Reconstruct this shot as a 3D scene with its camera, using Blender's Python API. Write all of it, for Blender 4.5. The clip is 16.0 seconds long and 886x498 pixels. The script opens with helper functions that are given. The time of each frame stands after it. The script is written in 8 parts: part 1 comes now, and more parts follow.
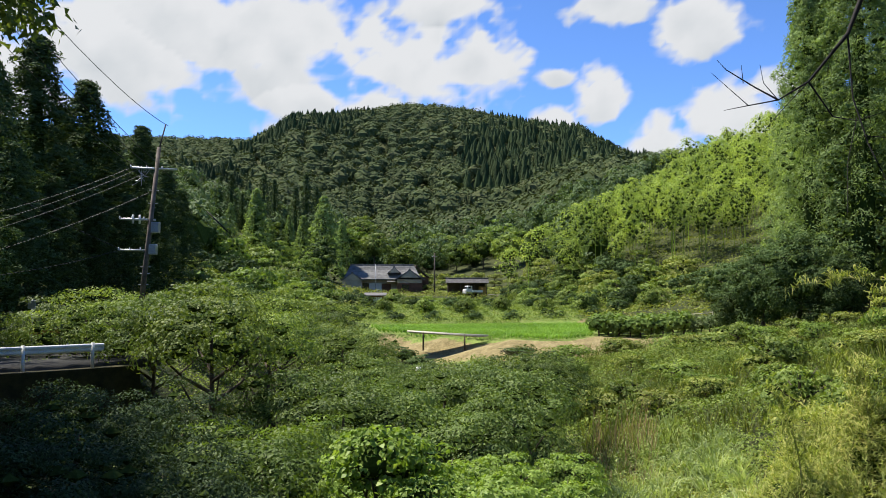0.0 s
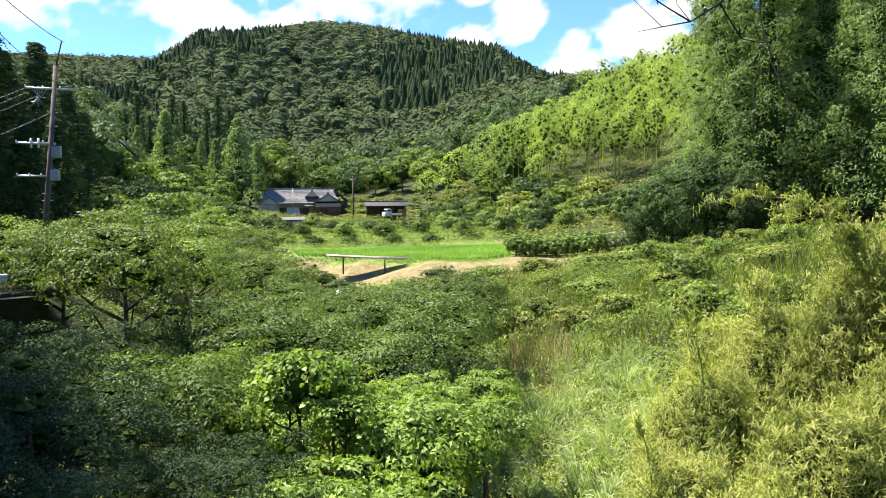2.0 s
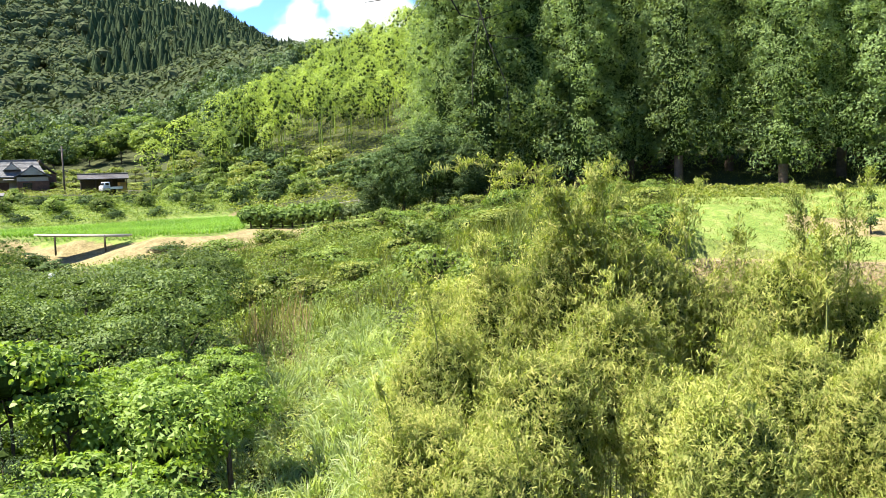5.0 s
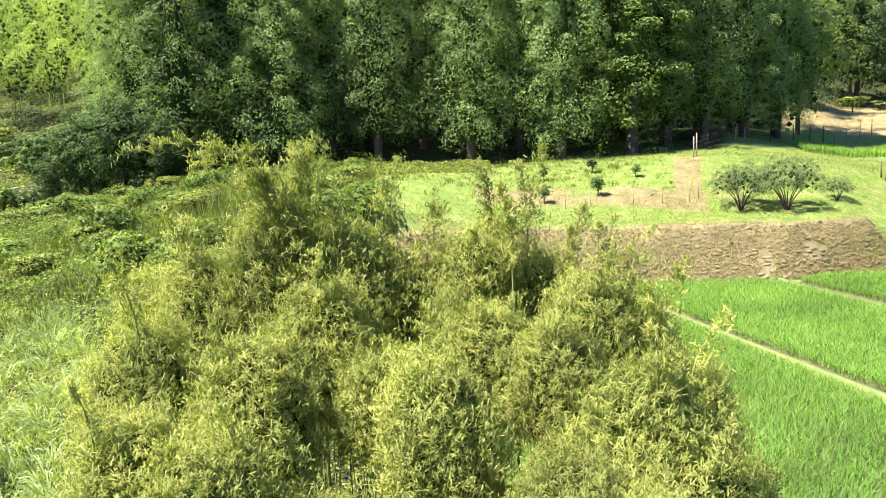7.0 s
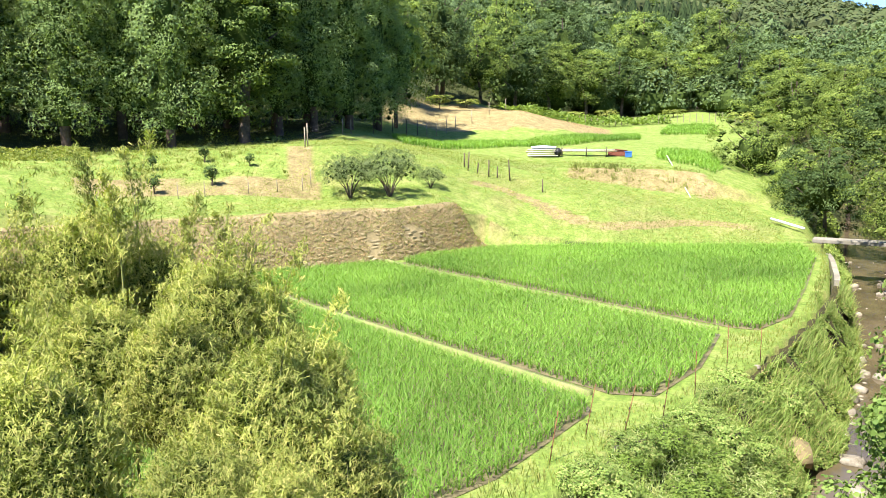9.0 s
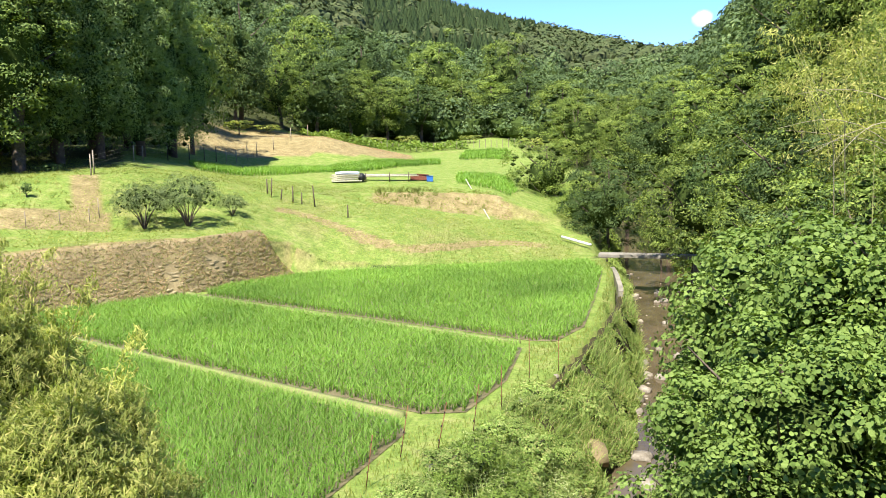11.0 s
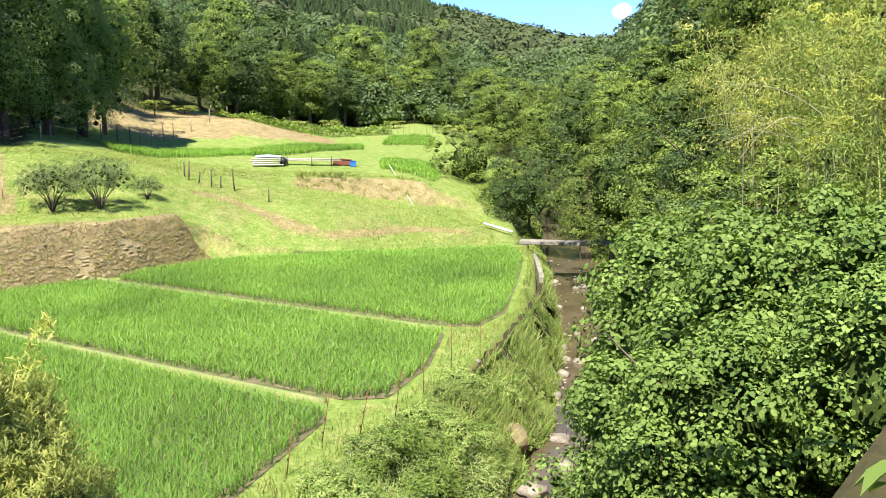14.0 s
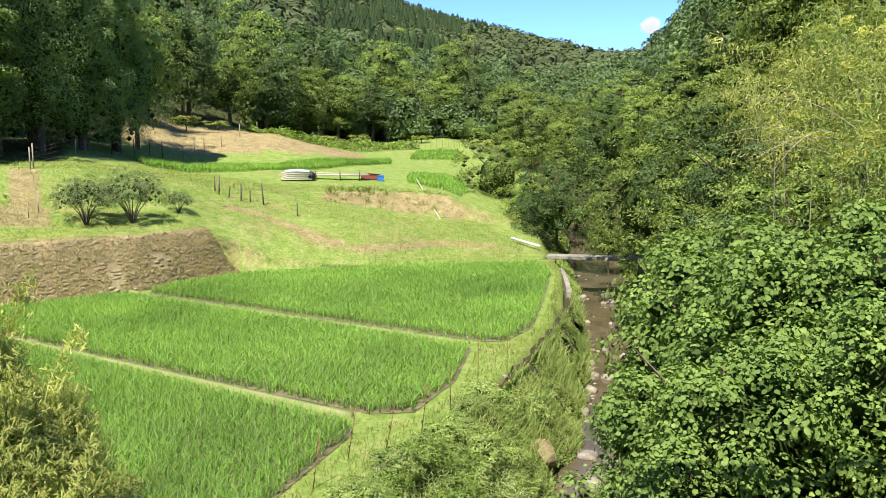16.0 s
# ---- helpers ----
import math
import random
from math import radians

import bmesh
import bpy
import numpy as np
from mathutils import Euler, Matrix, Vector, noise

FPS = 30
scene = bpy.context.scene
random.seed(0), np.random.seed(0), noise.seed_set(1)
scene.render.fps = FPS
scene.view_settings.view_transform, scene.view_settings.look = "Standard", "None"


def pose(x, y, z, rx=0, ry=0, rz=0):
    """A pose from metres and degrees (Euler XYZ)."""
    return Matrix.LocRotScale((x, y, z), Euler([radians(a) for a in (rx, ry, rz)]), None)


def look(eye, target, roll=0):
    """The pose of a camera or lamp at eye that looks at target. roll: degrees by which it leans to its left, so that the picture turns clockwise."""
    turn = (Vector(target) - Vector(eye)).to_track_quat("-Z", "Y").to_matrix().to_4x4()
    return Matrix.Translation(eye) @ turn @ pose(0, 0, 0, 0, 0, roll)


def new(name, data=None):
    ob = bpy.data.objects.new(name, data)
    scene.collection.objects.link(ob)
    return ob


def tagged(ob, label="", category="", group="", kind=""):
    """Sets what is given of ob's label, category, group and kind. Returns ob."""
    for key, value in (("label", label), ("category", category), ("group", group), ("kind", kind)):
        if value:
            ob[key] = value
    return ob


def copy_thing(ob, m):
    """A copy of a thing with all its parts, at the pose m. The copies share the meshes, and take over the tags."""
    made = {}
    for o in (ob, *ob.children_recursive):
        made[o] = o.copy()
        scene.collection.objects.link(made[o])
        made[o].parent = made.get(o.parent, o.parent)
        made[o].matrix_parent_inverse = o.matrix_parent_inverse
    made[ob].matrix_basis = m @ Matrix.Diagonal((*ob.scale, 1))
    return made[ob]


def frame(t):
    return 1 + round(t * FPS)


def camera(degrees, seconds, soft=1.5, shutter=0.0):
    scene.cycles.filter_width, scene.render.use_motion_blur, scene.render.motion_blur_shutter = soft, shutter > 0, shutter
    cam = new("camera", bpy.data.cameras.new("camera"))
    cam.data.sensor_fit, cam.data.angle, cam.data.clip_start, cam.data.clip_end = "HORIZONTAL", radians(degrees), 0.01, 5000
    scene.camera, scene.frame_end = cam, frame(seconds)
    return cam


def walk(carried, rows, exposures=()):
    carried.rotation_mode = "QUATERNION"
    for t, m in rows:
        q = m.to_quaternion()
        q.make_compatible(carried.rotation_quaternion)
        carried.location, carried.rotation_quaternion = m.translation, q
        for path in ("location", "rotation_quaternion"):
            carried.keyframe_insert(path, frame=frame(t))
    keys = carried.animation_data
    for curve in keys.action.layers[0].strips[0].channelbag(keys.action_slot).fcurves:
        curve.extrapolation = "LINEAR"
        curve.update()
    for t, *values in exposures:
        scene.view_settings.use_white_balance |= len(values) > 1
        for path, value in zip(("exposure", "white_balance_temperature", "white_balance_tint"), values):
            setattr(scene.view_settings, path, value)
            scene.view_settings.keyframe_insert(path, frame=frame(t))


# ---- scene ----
cam = camera(59.18, 16.0, soft=0.9)
EYE = 7.5  # metres above the paddy floor
TILT = 3.1
# seconds, yaw, pitch, roll
TURNS = """0 0.00 -0.00 -0.00
0.5 -0.31 -0.57 0.01
1 -1.26 -1.82 0.04
1.5 -3.45 -3.66 0.24
2 -5.95 -5.69 0.49
2.5 -7.58 -5.84 0.66
3 -9.02 -5.87 0.67
3.5 -13.40 -6.57 0.50
6 -34.99 -8.69 0.48
6.5 -41.43 -9.03 0.34
7 -46.68 -9.71 0.11
7.5 -51.77 -10.11 -0.81
8 -58.10 -10.53 -1.04
8.5 -66.57 -10.38 -2.28
9 -74.25 -10.01 -2.12
9.5 -78.23 -9.04 -2.26
10 -81.97 -8.28 -2.53
12.5 -94.03 -8.41 -2.37
13 -94.05 -9.02 -3.66
13.5 -93.84 -8.86 -3.88
14 -94.06 -8.41 -3.19
14.5 -94.44 -7.58 -3.41
15 -93.51 -5.74 -2.62
15.5 -93.31 -5.13 -3.41
16 -92.06 -7.47 -3.11"""
rows = []
for line in TURNS.split("\n"):
    t, yaw, pitch, roll = [float(v) for v in line.split()]
    rows.append((t, Matrix.Translation((0, 0, EYE)) @ Matrix.Rotation(radians(TILT), 4, "X") @ pose(0, 0, 0, 90 + pitch, roll, yaw)))
walk(cam, rows, exposures=[(0, 0.98), (0.5, 1.0), (1, 1.18), (1.5, 1.5), (2, 1.66), (3, 1.62), (3.5, 1.78), (6, 1.88), (7, 1.9), (8.5, 1.94), (9.5, 1.71), (12.5, 1.53), (13, 1.55), (13.5, 1.62), (14.5, 1.62), (15, 1.43), (15.5, 1.25), (16, 1.36)])

# ---- sky and sun ----
SUN_AZ, SUN_EL = -66.0, 59.0
world = bpy.data.worlds.new("sky")
scene.world = world
world.use_nodes = True
wn = world.node_tree.nodes
wn.clear()
sky = wn.new("ShaderNodeTexSky")
sky.sky_type, sky.sun_disc = "NISHITA", False
sky.sun_elevation, sky.sun_rotation = radians(SUN_EL), radians(SUN_AZ)
sky.dust_density, sky.ozone_density, sky.air_density, sky.altitude = 0.0, 4.0, 0.55, 600
bg = wn.new("ShaderNodeBackground")
bg.inputs["Strength"].default_value = 0.15
wo = wn.new("ShaderNodeOutputWorld")
tint = wn.new("ShaderNodeMix")
tint.data_type, tint.blend_type = "RGBA", "MULTIPLY"
tint.inputs[0].default_value, tint.inputs[7].default_value = 1.0, (0.66, 0.82, 1.0, 1)
world.node_tree.links.new(sky.outputs[0], tint.inputs[6])
world.node_tree.links.new(tint.outputs[2], bg.inputs[0])
world.node_tree.links.new(bg.outputs[0], wo.inputs[0])
sun = new("sun", bpy.data.lights.new("sun", "SUN"))
sun.data.energy, sun.data.angle, sun.data.color = 4.8, radians(0.53), (1.0, 0.95, 0.86)
sd = Vector((math.sin(radians(SUN_AZ)) * math.cos(radians(SUN_EL)), math.cos(radians(SUN_AZ)) * math.cos(radians(SUN_EL)), math.sin(radians(SUN_EL))))
sun.matrix_world = look(sd * 900, (0, 0, 0))


# ---- materials ----
def material(name):
    m = bpy.data.materials.new(name)
    m.use_nodes = True
    m.node_tree.nodes.clear()
    out = m.node_tree.nodes.new("ShaderNodeOutputMaterial")
    return m, m.node_tree.nodes, m.node_tree.links, out


def ramp(nodes, stops):
    r = nodes.new("ShaderNodeValToRGB")
    e = r.color_ramp.elements
    while len(e) < len(stops):
        e.new(0.5)
    for k, (p, c) in zip(e, stops):
        k.position, k.color = p, (*c, 1)
    return r


def noise_tex(nodes, links, scale, detail=4, rough=0.6, space="Object"):
    tc = nodes.new("ShaderNodeTexCoord")
    n = nodes.new("ShaderNodeTexNoise")
    n.inputs["Scale"].default_value, n.inputs["Detail"].default_value, n.inputs["Roughness"].default_value = scale, detail, rough
    links.new(tc.outputs[space], n.inputs["Vector"])
    return n


def mixcol(nodes, links, a, b, fac, kind="MIX"):
    mx = nodes.new("ShaderNodeMix")
    mx.data_type, mx.blend_type = "RGBA", kind
    for sock, v in ((mx.inputs[6], a), (mx.inputs[7], b), (mx.inputs[0], fac)):
        if isinstance(v, bpy.types.NodeSocket):
            links.new(v, sock)
        elif isinstance(v, (int, float)):
            sock.default_value = v
        else:
            sock.default_value = (*v, 1)
    return mx.outputs[2]


def leaf_mat(name, cols, rough=0.5, trans=0.3, vary=0.35, patch=0.25, tint=(1.25, 1.3, 0.5), gloss=0.2, warm=1.3):
    """Foliage: colour differs from leaf to leaf, plant to plant and in patches; light shines through."""
    m, nodes, links, out = material(name)
    geo = nodes.new("ShaderNodeNewGeometry")
    stops = [(i / max(1, len(cols) - 1), (c[0] * warm, c[1], c[2] * 1.35)) for i, c in enumerate(cols)]
    col = ramp(nodes, stops)
    links.new(geo.outputs["Random Per Island"], col.inputs[0])
    info = nodes.new("ShaderNodeObjectInfo")
    hsv = nodes.new("ShaderNodeHueSaturation")
    mr = nodes.new("ShaderNodeMapRange")
    mr.inputs["To Min"].default_value, mr.inputs["To Max"].default_value = 1 - vary, 1 + vary
    links.new(info.outputs["Random"], mr.inputs["Value"])
    links.new(mr.outputs[0], hsv.inputs["Value"])
    links.new(col.outputs[0], hsv.inputs["Color"])
    nz = noise_tex(nodes, links, patch, 3)
    dark = ramp(nodes, [(0.3, (0.62, 0.66, 0.6)), (0.7, (1.25, 1.2, 1.1))])
    links.new(nz.outputs["Fac"], dark.inputs[0])
    c = mixcol(nodes, links, hsv.outputs[0], dark.outputs[0], 1.0, "MULTIPLY")
    p = nodes.new("ShaderNodeBsdfPrincipled")
    p.inputs["Roughness"].default_value = rough + 0.12
    p.inputs["Specular IOR Level"].default_value = gloss
    links.new(c, p.inputs["Base Color"])
    tr = nodes.new("ShaderNodeBsdfTranslucent")
    tc = mixcol(nodes, links, c, tint, 1.0, "MULTIPLY")
    links.new(tc, tr.inputs["Color"])
    mx = nodes.new("ShaderNodeMixShader")
    mx.inputs[0].default_value = trans
    links.new(p.outputs[0], mx.inputs[1])
    links.new(tr.outputs[0], mx.inputs[2])
    links.new(mx.outputs[0], out.inputs[0])
    return m


def solid_mat(name, a, b, scale=3.0, rough=0.8, metal=0.0, bump=0.3, fine=40.0, space="Object", gloss=0.3):
    """A surface of two tones in blotches, with finer grain and relief."""
    m, nodes, links, out = material(name)
    n1, n2 = noise_tex(nodes, links, scale, 5, 0.65, space), noise_tex(nodes, links, fine, 4, 0.7, space)
    r = ramp(nodes, [(0.35, a), (0.68, b)])
    links.new(n1.outputs["Fac"], r.inputs[0])
    g = ramp(nodes, [(0.25, (0.72, 0.72, 0.72)), (0.75, (1.2, 1.2, 1.2))])
    links.new(n2.outputs["Fac"], g.inputs[0])
    c = mixcol(nodes, links, r.outputs[0], g.outputs[0], 1.0, "MULTIPLY")
    info = nodes.new("ShaderNodeObjectInfo")
    v = ramp(nodes, [(0.0, (0.82, 0.82, 0.82)), (1.0, (1.15, 1.15, 1.15))])
    links.new(info.outputs["Random"], v.inputs[0])
    c = mixcol(nodes, links, c, v.outputs[0], 1.0, "MULTIPLY")
    p = nodes.new("ShaderNodeBsdfPrincipled")
    p.inputs["Roughness"].default_value, p.inputs["Metallic"].default_value = rough, metal
    p.inputs["Specular IOR Level"].default_value = gloss
    links.new(c, p.inputs["Base Color"])
    if bump:
        bp = nodes.new("ShaderNodeBump")
        bp.inputs["Strength"].default_value, bp.inputs["Distance"].default_value = bump, 0.03
        links.new(n2.outputs["Fac"], bp.inputs["Height"])
        links.new(bp.outputs[0], p.inputs["Normal"])
    links.new(p.outputs[0], out.inputs[0])
    return m


M_CEDAR = leaf_mat("cedar_needles", [(0.125, 0.215, 0.066), (0.182, 0.30, 0.09), (0.245, 0.385, 0.12)], 0.6, 0.4, 0.15, 0.3, gloss=0.12, warm=1.2)
# Cedars above the road show their shaded side: shade put into this colour.
M_CEDAR_DARK_SHADE = leaf_mat("dark_shaded_cedar_needles", [(0.034, 0.07, 0.023), (0.052, 0.102, 0.032), (0.076, 0.14, 0.044)], 0.65, 0.15, 0.2, 0.3, gloss=0.06)
M_BROAD = leaf_mat("broad_leaves", [(0.085, 0.165, 0.025), (0.13, 0.235, 0.036), (0.195, 0.31, 0.055)], 0.45, 0.3, 0.3, 0.4)
M_MIDLEAF = leaf_mat("mid_green_leaves", [(0.055, 0.115, 0.022), (0.085, 0.165, 0.03), (0.13, 0.225, 0.044)], 0.45, 0.28, 0.3, 0.4)
M_DARKLEAF = leaf_mat("dark_leaves", [(0.034, 0.078, 0.02), (0.055, 0.115, 0.03), (0.085, 0.155, 0.045)], 0.5, 0.2, 0.25, 0.4, gloss=0.08)
# Bush leaves darkened: the shade below the road is put into their colour.
M_SHADED_BUSH = leaf_mat("shaded_bush_leaves", [(0.024, 0.054, 0.017), (0.038, 0.08, 0.024), (0.058, 0.112, 0.034)], 0.5, 0.15, 0.2, 0.4, gloss=0.1)
M_BRIGHT = leaf_mat("bright_leaves", [(0.075, 0.155, 0.02), (0.115, 0.225, 0.032), (0.165, 0.285, 0.05)], 0.42, 0.35, 0.2, 0.4)
M_BAMBOO = leaf_mat("bamboo_leaves", [(0.165, 0.255, 0.046), (0.22, 0.325, 0.062), (0.29, 0.40, 0.086), (0.38, 0.445, 0.13)], 0.5, 0.4, 0.1, 0.6, (1.1, 1.3, 0.55), gloss=0.15, warm=1.33)
M_BAMBOO_HILL = leaf_mat("bamboo_grove_leaves", [(0.155, 0.27, 0.045), (0.215, 0.345, 0.06), (0.28, 0.42, 0.085)], 0.5, 0.42, 0.22, 0.12, warm=1.24)
M_BIGLEAF = leaf_mat("big_glossy_leaves", [(0.13, 0.26, 0.035), (0.18, 0.34, 0.05), (0.24, 0.40, 0.08)], 0.4, 0.35, 0.1, 0.5)
M_YELLOW = leaf_mat("yellow_bamboo_leaves", [(0.27, 0.32, 0.05), (0.35, 0.40, 0.06), (0.31, 0.38, 0.06)], 0.5, 0.35, 0.1, 0.5, (1.1, 1.2, 0.6), warm=1.12)
M_KUDZU = leaf_mat("kudzu_leaves", [(0.09, 0.18, 0.03), (0.13, 0.235, 0.042), (0.175, 0.295, 0.06)], 0.5, 0.3, 0.12, 0.6, gloss=0.15, warm=1.22)
M_REED = leaf_mat("reed_blades", [(0.23, 0.38, 0.12), (0.29, 0.45, 0.16), (0.37, 0.52, 0.22)], 0.6, 0.4, 0.1, 0.3, gloss=0.05, warm=1.3)
# Paler than the other weeds: sunlight on the bank is put into the colour.
M_SUN_BANKWEED = leaf_mat("sunlit_pale_bank_weeds", [(0.12, 0.23, 0.045), (0.165, 0.31, 0.06), (0.215, 0.37, 0.085), (0.30, 0.38, 0.12)], 0.5, 0.35, 0.25, 0.5, gloss=0.12, warm=1.3)
M_WEED = leaf_mat("weeds", [(0.10, 0.18, 0.028), (0.155, 0.26, 0.04), (0.23, 0.32, 0.07)], 0.5, 0.3, 0.2, 0.4, warm=1.38)
M_DRY = leaf_mat("dry_stalks", [(0.30, 0.285, 0.115), (0.36, 0.35, 0.155), (0.24, 0.23, 0.10)], 0.8, 0.15, 0.2, 0.5, (1, 1, 0.8), warm=1.38)
M_RICE = leaf_mat("rice_blades", [(0.095, 0.26, 0.03), (0.135, 0.335, 0.045), (0.185, 0.39, 0.07)], 0.45, 0.4, 0.05, 0.12, warm=1.38)
M_LAWN = leaf_mat("short_grass", [(0.11, 0.20, 0.03), (0.155, 0.26, 0.045), (0.22, 0.29, 0.08)], 0.6, 0.3, 0.1, 0.2, warm=1.38)
M_PLUM = leaf_mat("plum_leaves", [(0.085, 0.155, 0.045), (0.12, 0.205, 0.062), (0.165, 0.26, 0.09)], 0.5, 0.25, 0.1, 0.5)
M_FAR_BROAD = leaf_mat("far_broad_crowns", [(0.048, 0.084, 0.028), (0.056, 0.098, 0.032), (0.064, 0.106, 0.035), (0.07, 0.104, 0.038)], 0.75, 0.08, 0.1, 0.07, gloss=0.05)
M_FAR_CEDAR = leaf_mat("far_cedar_crowns", [(0.02, 0.045, 0.013), (0.028, 0.058, 0.016), (0.036, 0.068, 0.019)], 0.7, 0.05, 0.1, 0.06, gloss=0.1)
M_WOODS = leaf_mat("hillside_leaves", [(0.046, 0.10, 0.03), (0.07, 0.14, 0.042), (0.10, 0.18, 0.054)], 0.55, 0.2, 0.1, 0.09)
M_BARK = solid_mat("bark", (0.06, 0.045, 0.032), (0.13, 0.10, 0.075), 4, 0.9, fine=30)
M_CEDARBARK = solid_mat("cedar_bark", (0.08, 0.055, 0.04), (0.15, 0.105, 0.08), 3, 0.9, fine=25)
M_CULM = solid_mat("bamboo_culm", (0.20, 0.24, 0.07), (0.34, 0.32, 0.13), 2, 0.5, fine=15, bump=0.1)
M_DEADCANE = solid_mat("dead_cane", (0.26, 0.22, 0.14), (0.42, 0.37, 0.26), 3, 0.7, fine=20, bump=0.1)
# Dark cores inside crowns: the inner shade is put into this colour.
M_SHADE_CORE = solid_mat("inner_shade_core", (0.035, 0.055, 0.014), (0.06, 0.085, 0.022), 3, 0.95, fine=12, gloss=0.0)
M_DARKTWIG = solid_mat("dark_twig_bark", (0.012, 0.010, 0.009), (0.03, 0.024, 0.02), 6, 0.9, fine=30)

# ---- building helpers ----
R = np.random.default_rng(7)


def mesh_from(name, verts, faces, mats=(), smooth=False, index=None):
    """A mesh from an array of places and one or several arrays of faces of equal size."""
    if isinstance(faces, np.ndarray):
        faces = [faces]
    faces = [f for f in faces if len(f)]
    me = bpy.data.meshes.new(name)
    verts = np.asarray(verts, np.float32)
    loops = np.concatenate([f.ravel() for f in faces]).astype(np.int32)
    sizes = np.concatenate([np.full(len(f), f.shape[1]) for f in faces]).astype(np.int32)
    me.vertices.add(len(verts))
    me.vertices.foreach_set("co", verts.ravel())
    me.loops.add(len(loops))
    me.loops.foreach_set("vertex_index", loops)
    me.polygons.add(len(sizes))
    me.polygons.foreach_set("loop_start", np.concatenate([[0], np.cumsum(sizes)[:-1]]).astype(np.int32))
    me.polygons.foreach_set("loop_total", sizes)
    if smooth:
        me.polygons.foreach_set("use_smooth", np.ones(len(sizes), bool))
    else:
        me.polygons.foreach_set("use_smooth", np.zeros(len(sizes), bool))
    if index is not None:
        me.polygons.foreach_set("material_index", np.asarray(index, np.int32))
    for m in mats:
        me.materials.append(m)
    me.update(calc_edges=True)
    me.validate()
    return me


def hang(name, me, parent=None, label=""):
    ob = new(name, me)
    if parent:
        ob.parent = parent
    if label:
        ob["label"] = label
    return ob


def part(name, bm, mat, parent=None, label="", smooth=False):
    """A bmesh as one mesh object under a thing or a part."""
    me = bpy.data.meshes.new(name)
    bm.to_mesh(me)
    bm.free()
    me.materials.append(mat)
    if smooth:
        for f in me.polygons:
            f.use_smooth = True
    return hang(name, me, parent, label)


def unit(v):
    return v / np.maximum(np.linalg.norm(v, axis=-1, keepdims=True), 1e-9)


def sphere_dirs(n, rng):
    return unit(rng.normal(size=(n, 3)))


def leaves(c, n, length, width, rng, droop=0.15, axis=None, free=1.0):
    """Pointed leaves at the places c with the normals n; axis leads their length."""
    k = len(c)
    a = rng.normal(size=(k, 3)) * free + (0 if axis is None else axis)
    n = unit(n)
    a = unit(a - n * (a * n).sum(1, keepdims=True))
    b = np.cross(n, a)
    L = (length * rng.uniform(0.7, 1.25, k))[:, None]
    W = (width * rng.uniform(0.75, 1.2, k))[:, None]
    v = np.stack([c - a * L * 0.38 - b * W * 0.55, c - a * L * 0.38 + b * W * 0.55 + n * W * 0.15, c + a * L * 0.62 - n * L * droop], 1)
    return v.reshape(-1, 3), np.arange(3 * k).reshape(-1, 3)


def blades(base, tip, width, rng, bend=0.25):
    """Grass blades from base to tip that bow over: a quad and a tip each."""
    k = len(base)
    d = tip - base
    side = unit(np.cross(d, rng.normal(size=(k, 3)))) * (np.asarray(width).reshape(-1, 1) * 0.5)
    mid = base + d * 0.55 + np.array([0, 0, 1.0]) * np.linalg.norm(d[:, :2], axis=1, keepdims=True) * bend
    v = np.stack([base - side, base + side, mid + side * 0.8, mid - side * 0.8, tip], 1).reshape(-1, 3)
    i = np.arange(k)[:, None] * 5
    return v, [i + np.array([[0, 1, 2, 3]]), i + np.array([[3, 2, 4]])]


def tube(points, radii, sides=6):
    """A tapered tube along points."""
    p, rad = np.asarray(points, float), np.asarray(radii, float)
    t = unit(np.gradient(p, axis=0))
    up = np.array([0.3, 0.2, 1.0]) if abs(t[0][2]) < 0.9 else np.array([1.0, 0.2, 0])
    s = unit(np.cross(t, up))
    u = np.cross(s, t)
    an = np.linspace(0, 2 * np.pi, sides, endpoint=False)
    v = p[:, None] + rad[:, None, None] * (np.cos(an)[None, :, None] * s[:, None] + np.sin(an)[None, :, None] * u[:, None])
    k = len(p)
    f = [(i * sides + j, i * sides + (j + 1) % sides, (i + 1) * sides + (j + 1) % sides, (i + 1) * sides + j) for i in range(k - 1) for j in range(sides)]
    return v.reshape(-1, 3), np.array(f)


class Heap:
    """Collects pieces of geometry for one mesh."""

    def __init__(self):
        self.v, self.f, self.m, self.n = [], [], [], 0

    def add(self, v, f, m=0):
        for a in f if isinstance(f, list) else [f]:
            self.f.append(np.asarray(a) + self.n)
            self.m.append(np.full(len(a), m))
        self.v.append(np.asarray(v))
        self.n += len(v)
        return self

    def mesh(self, name, mats, smooth=False):
        order = sorted(range(len(self.f)), key=lambda i: self.f[i].shape[1])
        return mesh_from(name, np.concatenate(self.v), [self.f[i] for i in order], mats, smooth, np.concatenate([self.m[i] for i in order]))


def blob(center, radii, rng, rough=0.25, sub=1):
    """A lumpy closed ball, for the shaded inside of a crown."""
    bm = bmesh.new()
    bmesh.ops.create_icosphere(bm, subdivisions=sub, radius=1)
    v = np.array([x.co[:] for x in bm.verts])
    f = np.array([[x.index for x in p.verts] for p in bm.faces])
    bm.free()
    v = v * (1 + rng.uniform(-rough, rough, (len(v), 1)))
    return v * np.asarray(radii) + np.asarray(center), f


def smooth01(x):
    x = np.clip(x, 0, 1)
    return x * x * (3 - 2 * x)


